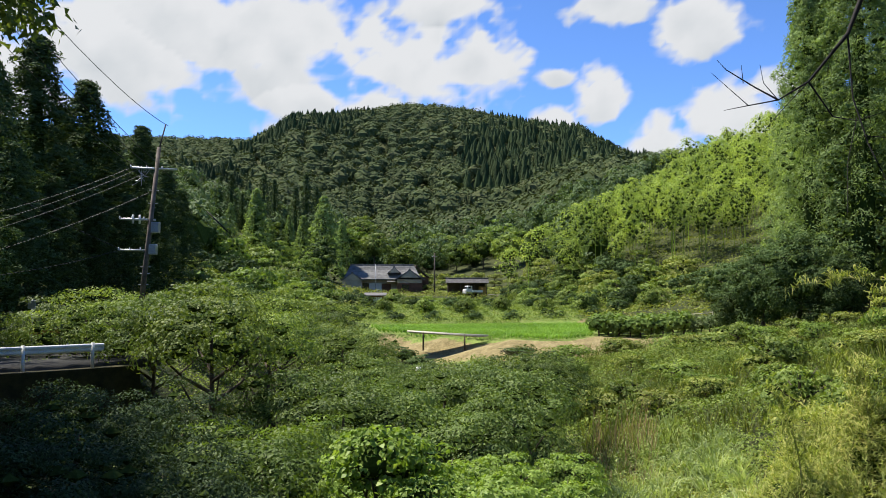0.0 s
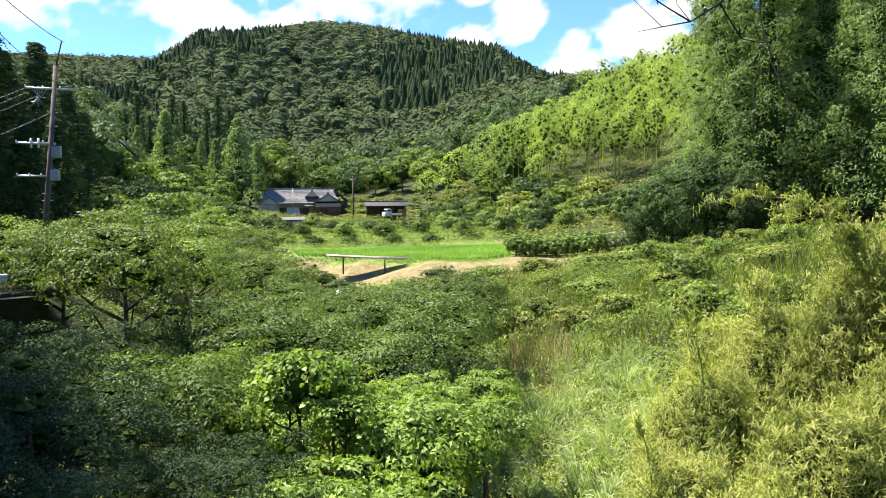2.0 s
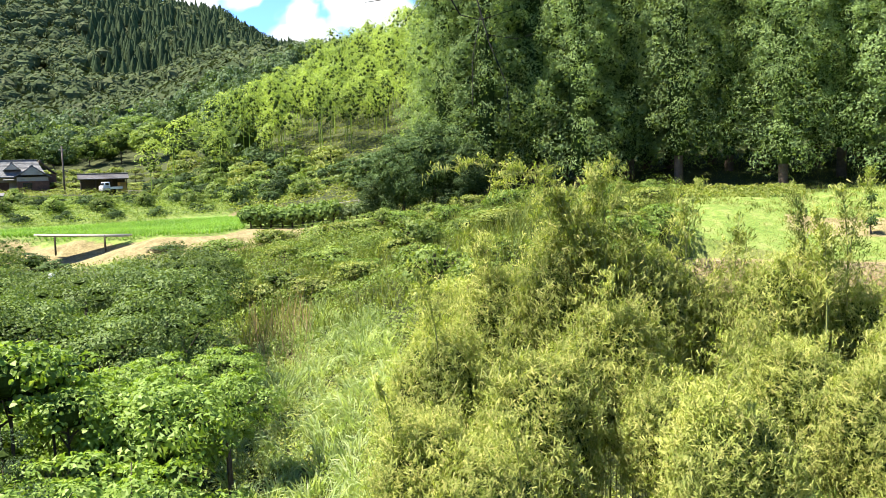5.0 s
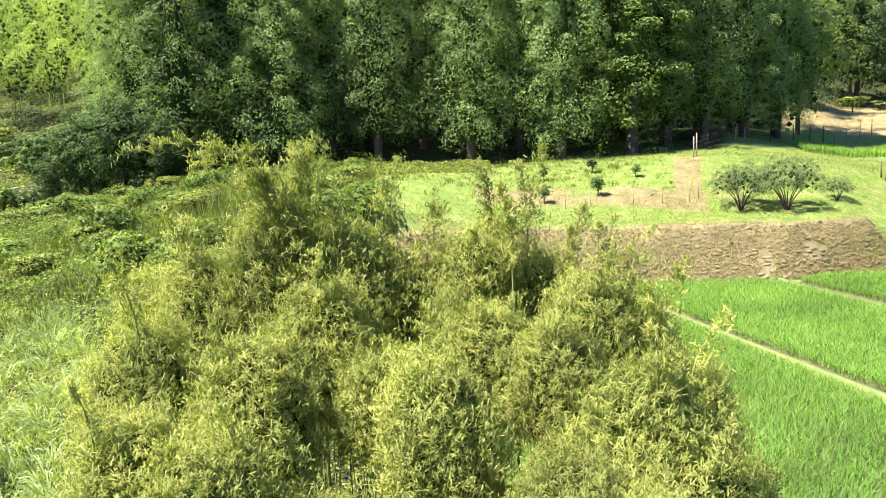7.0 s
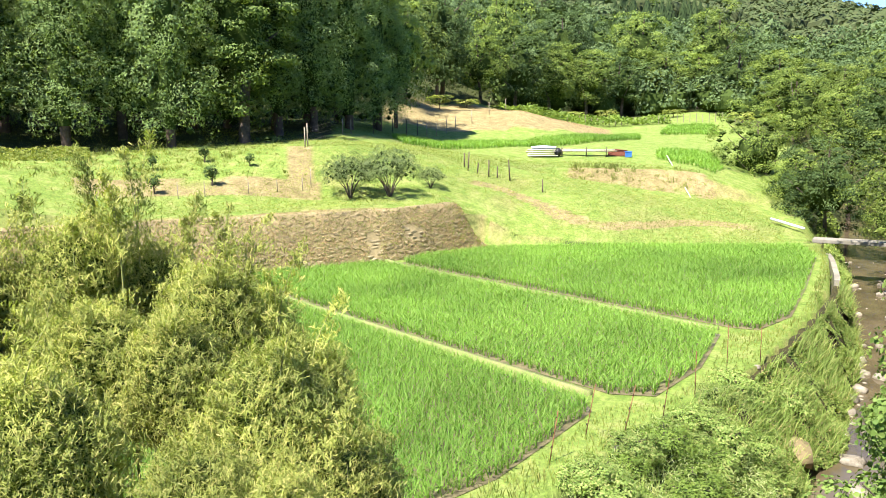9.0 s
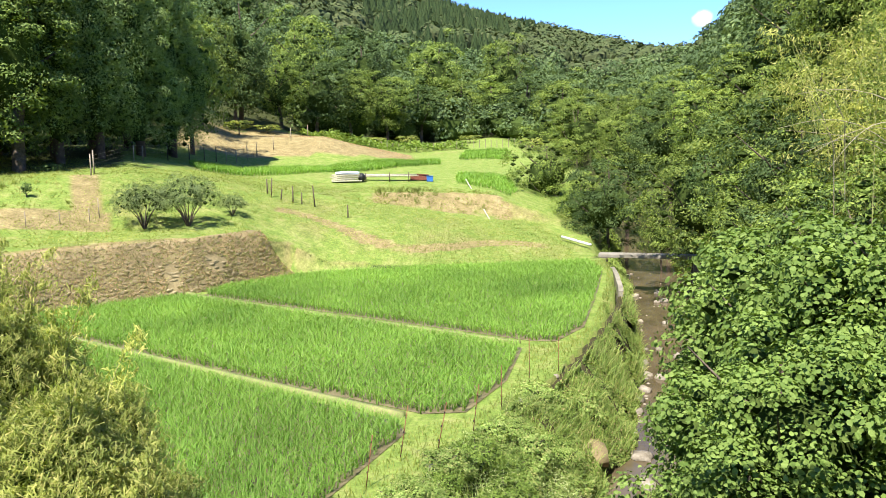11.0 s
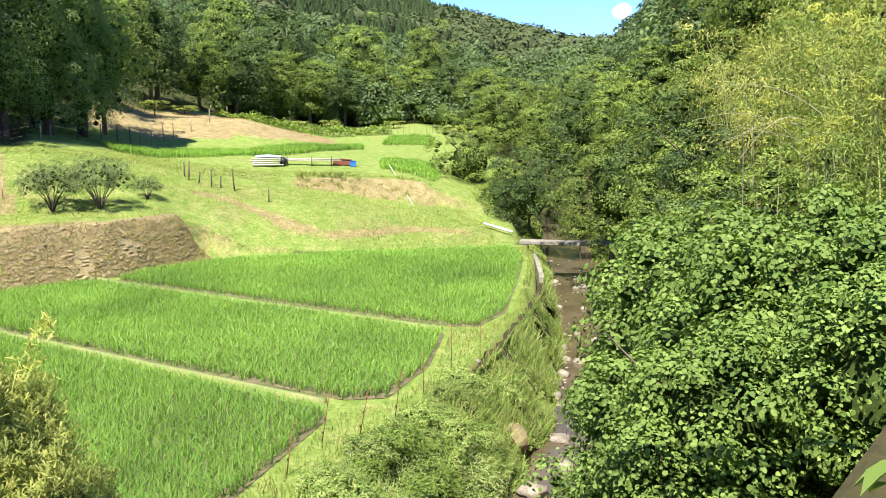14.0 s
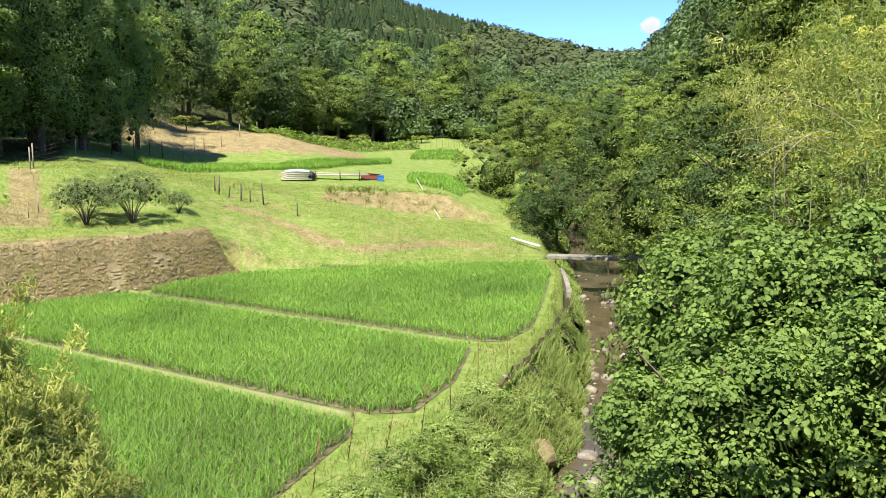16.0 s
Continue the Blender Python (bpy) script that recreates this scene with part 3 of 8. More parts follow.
def crown_mesh(rng, name, mat, W, H, base, clumps, per, leaf, lw, rc, flat=0.55, core=0.52, low=-0.5, droop=0.15, hexed=False):
    """A crown of leafy bunches on an uneven outline, W across and H high, from the height base."""
    h = Heap()
    i = np.arange(clumps) + 0.5
    zc = 1 - (1 - low) * i / clumps
    an = i * 2.39996 + rng.normal(size=clumps) * 0.3
    q = np.sqrt(np.maximum(0, 1 - zc * zc))
    dirs = np.column_stack([np.cos(an) * q, np.sin(an) * q, zc])
    half = np.array([W / 2, W / 2, H / 2])
    cen = np.array([0, 0, base + H / 2])
    rad = rc * rng.uniform(0.65, 1.3, clumps)
    r = rng.uniform(0.6, 1.08, clumps) - 0.3 * rng.uniform(0, 1, clumps) ** 3
    r = r * (0.82 + 0.42 * fbm(dirs[:, 0] * 1.2 + 11 + rng.uniform(0, 30), dirs[:, 1] * 1.2 + zc, 0.8, 77, 2))
    c = dirs * r[:, None] * np.maximum(half - rc * 0.6, half * 0.5) + cen
    puffs(h, c, rad, dirs, per, leaf, lw, rng, flat, droop, hexed=hexed)
    # dark ball whose colour stands for shade inside the crown
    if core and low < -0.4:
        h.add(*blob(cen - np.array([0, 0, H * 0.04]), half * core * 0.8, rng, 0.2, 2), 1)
    return h.mesh(name, [mat, M_SHADE_CORE])


def trunk_mesh(rng, name, mat, H, r, W, limbs=6, fork=0.35, deep=0.3):
    h = Heap()
    k = 6
    wob = rng.normal(size=(k, 2)).cumsum(0) * H * 0.012
    pts = np.column_stack([wob, np.linspace(-deep, H * 0.8, k)])
    h.add(*tube(pts, np.linspace(r * 1.15, r * 0.35, k), 7))
    for i in range(limbs):
        t = fork + (0.75 - fork) * i / limbs
        b = np.array([np.interp(H * 0.8 * t, pts[:, 2], pts[:, j]) for j in range(3)])
        an = i * 2.4 + rng.uniform(0, 1)
        e = b + np.array([math.cos(an), math.sin(an), 0.75]) * W * 0.36
        m = (b + e) / 2 + np.array([0, 0, -0.03 * W])
        h.add(*tube([b, m, e], [r * 0.5, r * 0.32, r * 0.1], 5))
    return h.mesh(name, [mat], True)


def make_tree(kind, label, trunk, crown, category="tree", group=""):
    root = new(kind)
    tagged(root, label, category, group)
    if trunk:
        hang("trunk", trunk, root)
    hang("crown", crown, root)
    return root


def broad(rng, kind, label, mat, H=8.0, W=7.0, clumps=90, per=26, leaf=0.3, lw=0.17, rc=0.8, bare=0.25, low=-0.45, flat=0.55, group="broadleaf trees", category="tree", droop=0.15, hexed=False, deep=0.3):
    cr = crown_mesh(rng, "crown", mat, W, H * (1 - bare), H * bare, clumps, per, leaf, lw, rc, flat, low=low, droop=droop, hexed=hexed)
    return make_tree(kind, label, trunk_mesh(rng, "trunk", M_BARK, H, 0.015 * H + 0.04, W, deep=deep), cr, category, group)


def cedar(rng, label, mat, H=25.0, Rr=3.0, clumps=330, per=48, bare=0.02, group="cedars", peak=0.75, leaf=0.21):
    """A cedar: a straight trunk and hanging tufts on a narrow cone."""
    t = np.linspace(0.0, 1, clumps) ** 0.8
    an = np.arange(clumps) * 2.39996 + rng.uniform(-0.5, 0.5, clumps)
    prof = Rr * np.minimum((1 - t) ** peak, 0.6 + 1.9 * t) * (1 + 0.18 * np.sin(t * 46 + an * 2)) + 0.1
    rr = prof * np.where(np.arange(clumps) % 4 == 0, rng.uniform(0.3, 0.6, clumps), rng.uniform(0.62, 1.08, clumps))
    z = H * (bare + (1 - bare) * t) - rr * 0.2
    out = np.column_stack([np.cos(an), np.sin(an), np.zeros(clumps)])
    c = np.column_stack([np.cos(an) * rr, np.sin(an) * rr, z])
    h = Heap()
    rad = (0.36 + 0.55 * (1 - t)) * rng.uniform(0.6, 1.45, clumps) * Rr / 2.6
    puffs(h, c, rad, out, per, leaf, leaf * 0.42, rng, 0.8, 0.3, 0.35, 0.24)
    zz = np.linspace(H * bare, H * 0.97, 7)
    tt = (zz - H * bare) / (H * (1 - bare))
    # dark inner tube: shade near the trunk put into its colour
    h.add(*tube(np.column_stack([0 * zz, 0 * zz, zz]), Rr * 0.24 * np.minimum((1 - tt) ** peak, 0.45 + 2 * tt) + 0.02, 8), 1)
    tr = Heap().add(*tube([(0, 0, -0.4), (0.05, 0, H * 0.5), (0, 0, H * 0.96)], [0.014 * H, 0.010 * H, 0.02], 8)).mesh("trunk", [M_CEDARBARK], True)
    return make_tree("cedar_tree", label, tr, h.mesh("crown", [mat, M_SHADE_CORE]), "cedar tree", group)


def park(root):
    """Sets the first of a kind aside so that only its copies stay."""
    for o in (*root.children_recursive, root):
        bpy.data.objects.remove(o)


# ---- far woods, one object a kind ----
def far_templates(rng):
    broads, cedars, nearer = [], [], []
    for i in range(6):
        h = Heap()
        d = sphere_dirs(150, rng)
        d = d[d[:, 2] > -0.3][:84]
        r = 0.36 + 0.24 * fbm(d[:, 0] * 2 + 5 + 7 * i, d[:, 1] * 2 + d[:, 2] * 3, 0.7, i + 20, 2)
        c = d * r[:, None] * np.array([1, 1, 0.85]) * rng.uniform(0.92, 1.04, (len(d), 1))
        h.add(*leaves(c, d + np.array([0, 0, 0.15]) + rng.normal(size=d.shape) * 0.16, 0.12, 0.10, rng, 0.1))
        h.add(*blob((0, 0, -0.03), (0.44, 0.44, 0.37), rng, 0.14, 1))
        broads.append(h)
        h = Heap()
        t = np.linspace(0.03, 0.98, 70)
        an = np.arange(70) * 2.39996
        rr = 0.48 * (1 - t) ** 0.85 + 0.02
        o = np.column_stack([np.cos(an), np.sin(an), 0 * an])
        h.add(*leaves(np.column_stack([np.cos(an) * rr, np.sin(an) * rr, t]), o + np.array([0, 0, 0.5]), 0.24 * (1.15 - t), 0.17 * (1.15 - t), rng, 0.1, axis=o * 0.6 - np.array([0, 0, 0.8]), free=0.3))
        h.add(*tube([(0, 0, 0), (0, 0, 0.4), (0, 0, 1)], [0.42, 0.3, 0.01], 6))
        cedars.append(h)
        h = Heap()
        k = 10
        d = unit(sphere_dirs(60, rng) + np.array([0, 0, 0.35]))[:k]
        puffs(h, d * np.array([0.34, 0.34, 0.3]) * rng.uniform(0.75, 1.1, (k, 1)), 0.21 * rng.uniform(0.8, 1.3, k), d, 50, 0.058, 0.044, rng, 0.85)
        h.add(*blob((0, 0, -0.05), (0.33, 0.33, 0.28), rng, 0.15, 1), 1)
        nearer.append(h)
    return broads, cedars, nearer


def scatter(name, label, mat, templates, pos, sx, sz, rng, category="woods", smooth=False):
    h = Heap()
    which = rng.integers(len(templates), size=len(pos))
    for i, tp in enumerate(templates):
        s = which == i
        if not s.any():
            continue
        p, a, b = pos[s], sx[s], sz[s]
        v = np.concatenate(tp.v)
        an = rng.uniform(0, 6.28, len(p))
        ca, sa = np.cos(an)[:, None], np.sin(an)[:, None]
        V = np.stack([(v[None, :, 0] * ca - v[None, :, 1] * sa) * a[:, None], (v[None, :, 0] * sa + v[None, :, 1] * ca) * a[:, None], v[None, :, 2] * b[:, None]], -1) + p[:, None]
        fs = [(np.asarray(f)[None] + (np.arange(len(p)) * len(v))[:, None, None]).reshape(-1, f.shape[1]) for f in tp.f]
        V = V.reshape(-1, 3)
        h.v.append(V)
        for f, m in zip(fs, tp.m):
            h.f.append(f + h.n)
            h.m.append(np.full(len(f), m[0]))
        h.n += len(V)
    ob = hang(name, h.mesh(name, [mat, M_SHADE_CORE], smooth))
    return tagged(ob, label, category, kind="stuff")


BAMBOO_HILL = [(9, 126), (24, 116), (42, 108), (62, 104), (120, 190), (80, 200), (52, 175), (24, 128)]


def far_woods():
    rng = np.random.default_rng(11)
    pts = []
    for d0, d1, step in ((60, 105, 5.5), (105, 200, 6.2), (200, 330, 8.0), (330, 760, 8.6)):
        for dd in np.arange(d0, d1, step):
            k = int(radians(172) * dd / step)
            a = np.radians(-37 + 172 * (np.arange(k) + rng.uniform(0, 1)) / k) + rng.normal(size=k) * 0.25 * step / dd
            q = dd + rng.uniform(-0.45, 0.45, k) * step
            pts.append(np.column_stack([q * np.sin(a), q * np.cos(a), np.full(k, step)]))
    P = np.concatenate(pts)
    x, y, step = P.T
    d, az = np.hypot(x, y), np.degrees(np.arctan2(x, y))
    z = terrain(x, y)
    clear = inside(x, y, TERRACE) | inside(x, y, NORTH_FIELD) | inside(x, y, BAMBOO_HILL)
    clear |= (az > -17) & (az < 9) & (d < 185)
    clear |= (az > 9) & (az < 24) & (d < 120)
    clear |= (az > 70) & (az < 103) & (d < 128)
    clear |= (d < 105) & (az < 106) & ~((az > 26) & (az < 72) & (d > 84))
    qs, _ = to_line(x, y, STREAM)
    ok = ~clear & (qs > 7)
    edge = (fbm(x, y, 70, 31, 3) - 0.5) * 9
    kind = ((az + edge > 2.5) & (az + edge < 15) & (d > 340)) | ((az + edge > -13.5) & (az + edge < -6) & (d > 470)) | ((az + edge > -20) & (az + edge < -15) & (d > 250) & (d < 420)) | ((az + edge > 84) & (az + edge < 94) & (d > 190))
    ced = kind & (rng.uniform(0, 1, len(x)) < 0.8)
    # leave out what stands wholly behind nearer crowns
    top = z + np.where(ced, step * 1.3 + 2, step * 0.9 + 2)
    el = np.degrees(np.arctan2(top - EYE, d))
    horizon = {}
    keep = np.zeros(len(x), bool)
    for i in np.argsort(d):
        if not ok[i]:
            continue
        b = int(az[i] / 0.5)
        if el[i] > horizon.get(b, -90) - 0.15:
            keep[i] = True
            low = math.degrees(math.atan2(top[i] - step[i] * 0.8 - EYE, d[i]))
            horizon[b] = max(horizon.get(b, -90), low)
    near = d < 215
    B, C, N = keep & ~ced & ~near, keep & ced & ~near, keep & near
    br, ce, ne = far_templates(rng)
    base = np.column_stack([x, y, z])
    up = np.array([0, 0, 1.0])
    s = step[B] * rng.uniform(0.95, 1.55, B.sum())
    scatter("far_broadleaf_woods", "dense mixed broadleaf forest on the mountain slopes", M_FAR_BROAD, br, base[B] + up * step[B][:, None] * 0.45, s, s * rng.uniform(0.8, 1.25, B.sum()), rng)
    pc = np.repeat(base[C], 2, 0)
    pc[:, :2] += rng.normal(size=(len(pc), 2)) * 2.6
    pc[:, 2] = terrain(pc[:, 0], pc[:, 1])
    st = np.repeat(step[C], 2)
    scatter("far_cedar_woods", "dark cedar plantation on the mountain slopes", M_FAR_CEDAR, ce, pc, st * rng.uniform(0.6, 0.85, len(pc)), st * rng.uniform(1.0, 1.35, len(pc)), rng)
    s = step[N] * rng.uniform(1.0, 1.6, N.sum())
    scatter("hillside_woods", "mixed green woods on the valley sides", M_WOODS, ne, base[N] + up * step[N][:, None] * 0.4, s, s * rng.uniform(0.85, 1.3, N.sum()), rng)


far_woods()


def bamboo_grove():
    """A hillside of tall bamboo: feathery plumes of thin leaves."""
    rng = np.random.default_rng(5)
    plumes = []
    for i in range(6):
        h = Heap()
        k = 26
        u = np.linspace(0.42, 1.0, k)
        an = np.arange(k) * 2.4 + rng.uniform(0, 6)
        off = 0.85 * np.sin(np.clip((1.04 - u) / 0.62, 0, 1) * 2.7) * rng.uniform(0.4, 1.0, k)
        c = np.column_stack([np.cos(an) * off + 0.9 * u ** 3, np.sin(an) * off, u * 4.9 - 0.7 * u ** 4])
        o = np.column_stack([np.cos(an), np.sin(an), 0.4 + 0 * an])
        puffs(h, c, (0.22 + 0.26 * np.sin((1.08 - u) * 3.2)) * rng.uniform(0.8, 1.25, k), o, 34, 0.12, 0.055, rng, 0.9, 0.35, 0.6, 0.3)
        h.add(*tube([(0, 0, 0), (0, 0, 2.5), (0.25, 0, 4), (0.7, 0, 4.5)], [0.03, 0.025, 0.018, 0.004], 4))
        plumes.append(h)
    g = np.array([(u, v) for u in np.arange(5, 125, 4.0) for v in np.arange(88, 205, 4.0)])
    g = g + rng.normal(size=g.shape) * 1.3
    g = g[inside(g[:, 0], g[:, 1], BAMBOO_HILL)]
    z = terrain(g[:, 0], g[:, 1])
    s = rng.uniform(1.6, 3.0, len(g))
    scatter("bamboo_grove", "bright yellow-green bamboo grove covering a hillside", M_BAMBOO_HILL, plumes, np.column_stack([g, z]), s, s * rng.uniform(0.8, 1.15, len(g)), rng, "bamboo")


bamboo_grove()

# ---- cedars ----
def cedar_wall():
    rng = np.random.default_rng(21)
    kinds = [cedar(rng, "tall dense green cedar at the edge of the terraces", M_CEDAR, 25, 3.3 + 0.3 * i, 310, 116, 0.05 + 0.02 * i, peak=0.62, leaf=0.19) for i in range(3)]
    behind = [cedar(rng, "tall cedar deeper in the plantation", M_CEDAR, 25, 3.6, 180, 44, 0.03, leaf=0.34)]
    spots = []
    for az in np.arange(25.4, 57.0, 3.35):
        spots.append((az + rng.uniform(-0.5, 0.5), 62 + 3 * math.sin(az) + rng.uniform(-1, 1)))
    for az in np.arange(24.6, 66, 2.9):
        spots.append((az + rng.uniform(-0.8, 0.8), 69 + rng.uniform(-1.5, 1.5)))
    for az in np.arange(26, 72, 4):
        spots.append((az + rng.uniform(-1, 1), 77 + rng.uniform(-2, 2)))
    for az, d in ((62.5, 64), (65.0, 66), (67.5, 70), (69.6, 77)):
        spots.append((az, d))
    for i, (az, d) in enumerate(spots):
        kind = kinds[i % 3] if d < 68 or az > 62 else behind[0]
        copy_thing(kind, thing_at(None, az, d, rng.uniform(0.92, 1.12), rng.uniform(0, 6.28), wide=rng.uniform(0.9, 1.1)))
    for k in kinds + behind:
        park(k)


cedar_wall()


def tree_to(az, d, el_top, H):
    """Scale that brings a tree of the height H at az, d up to the elevation el_top."""
    return (EYE + d * math.tan(radians(el_top)) - ground_at(az, d)[2]) / H


def left_cedars():
    rng = np.random.default_rng(22)
    kinds = [cedar(rng, "dark shaded cedar on the slope above the road", M_CEDAR_DARK_SHADE, 20, 3.0 + 0.4 * i, 240, 60, 0.05, "roadside cedars", 0.85, 0.27) for i in range(2)]
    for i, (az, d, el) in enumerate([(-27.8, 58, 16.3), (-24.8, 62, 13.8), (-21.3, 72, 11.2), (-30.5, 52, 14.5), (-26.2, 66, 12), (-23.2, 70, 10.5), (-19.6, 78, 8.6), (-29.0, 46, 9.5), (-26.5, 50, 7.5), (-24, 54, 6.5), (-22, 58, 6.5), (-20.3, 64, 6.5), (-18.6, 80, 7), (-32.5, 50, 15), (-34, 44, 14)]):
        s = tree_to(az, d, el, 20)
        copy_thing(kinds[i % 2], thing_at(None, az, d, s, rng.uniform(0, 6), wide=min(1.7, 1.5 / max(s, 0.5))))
    for k in kinds:
        park(k)
    near = [cedar(rng, "free-standing conical conifer behind the farmhouse", M_CEDAR, 20, 4.2, 150, 24, 0.02, "valley conifers", 0.9, 0.6) for i in range(2)]
    for i, (az, d, el, w) in enumerate([(-13.5, 142, 7.2, 1.25), (-8.7, 152, 6.8, 1.35), (-15.3, 150, 6.2, 1.1), (-11.2, 165, 5.4, 1.1), (-10.2, 158, 5.4, 1.2), (-7.4, 165, 5.2, 1.1)]):
        copy_thing(near[i % 2], thing_at(None, az, d, tree_to(az, d, el, 20), i * 1.3, wide=w))
    dark = [cedar(rng, "dark cedar in the woods behind the farmhouse", M_CEDAR_DARK_SHADE, 20, 3.6, 90, 16, 0.02, "valley cedars", 0.85, 0.7)]
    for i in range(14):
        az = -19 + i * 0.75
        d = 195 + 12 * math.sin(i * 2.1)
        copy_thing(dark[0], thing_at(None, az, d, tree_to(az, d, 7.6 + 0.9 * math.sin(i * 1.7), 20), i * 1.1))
    for k in near + dark:
        park(k)


left_cedars()

# ---- trees and shrubs of the valley, one by one ----
def set_out(rng, kinds, rows, even=False):
    """Copies of kinds at rows of (azimuth, distance, elevation of the top, width).
    even: keep the proportions; the deep-rooted trunk reaches down to the ground."""
    for i, (az, d, el, w) in enumerate(rows):
        k = kinds[i % len(kinds)]
        H, W = k["high"], k["wide"]
        if even:
            x, y, g = ground_at(az, d)
            s = w / W
            z = min(EYE + d * math.tan(radians(el)) - H * s, g + k["reach"] * s)
            copy_thing(k, Matrix.Translation((x, y, z)) @ Matrix.Rotation(rng.uniform(0, 6.28), 4, "Z") @ Matrix.Scale(s, 4))
        else:
            s = max(0.15, tree_to(az, d, el, H))
            copy_thing(k, thing_at(None, az, d, s, rng.uniform(0, 6.28), wide=w / W / s))
    for k in kinds:
        park(k)


def over(az, d, h, w):
    """A row for set_out of a plant that stands h over the ground."""
    return az, d, math.degrees(math.atan2(ground_at(az, d)[2] + h - EYE, d)), w


def sized(root, H, W, reach=5.5):
    root["high"], root["wide"], root["reach"] = H, W, reach
    return root


def near_kinds(rng, label, mat, n=2, H=6.0, W=5.0, leaf=0.1, lw=0.06, clumps=42, per=165, rc=0.8, flat=0.5, low=-0.25, bare=0.3, group="stream-side trees", kind="broadleaf_tree", category="tree", droop=0.15, hexed=False, deep=0.3):
    return [sized(broad(rng, kind, label, mat, H, W, clumps, per, leaf, lw, rc, bare, low, flat, group, category, droop, hexed, deep), H, W, max(5.5, deep - 0.5)) for i in range(n)]


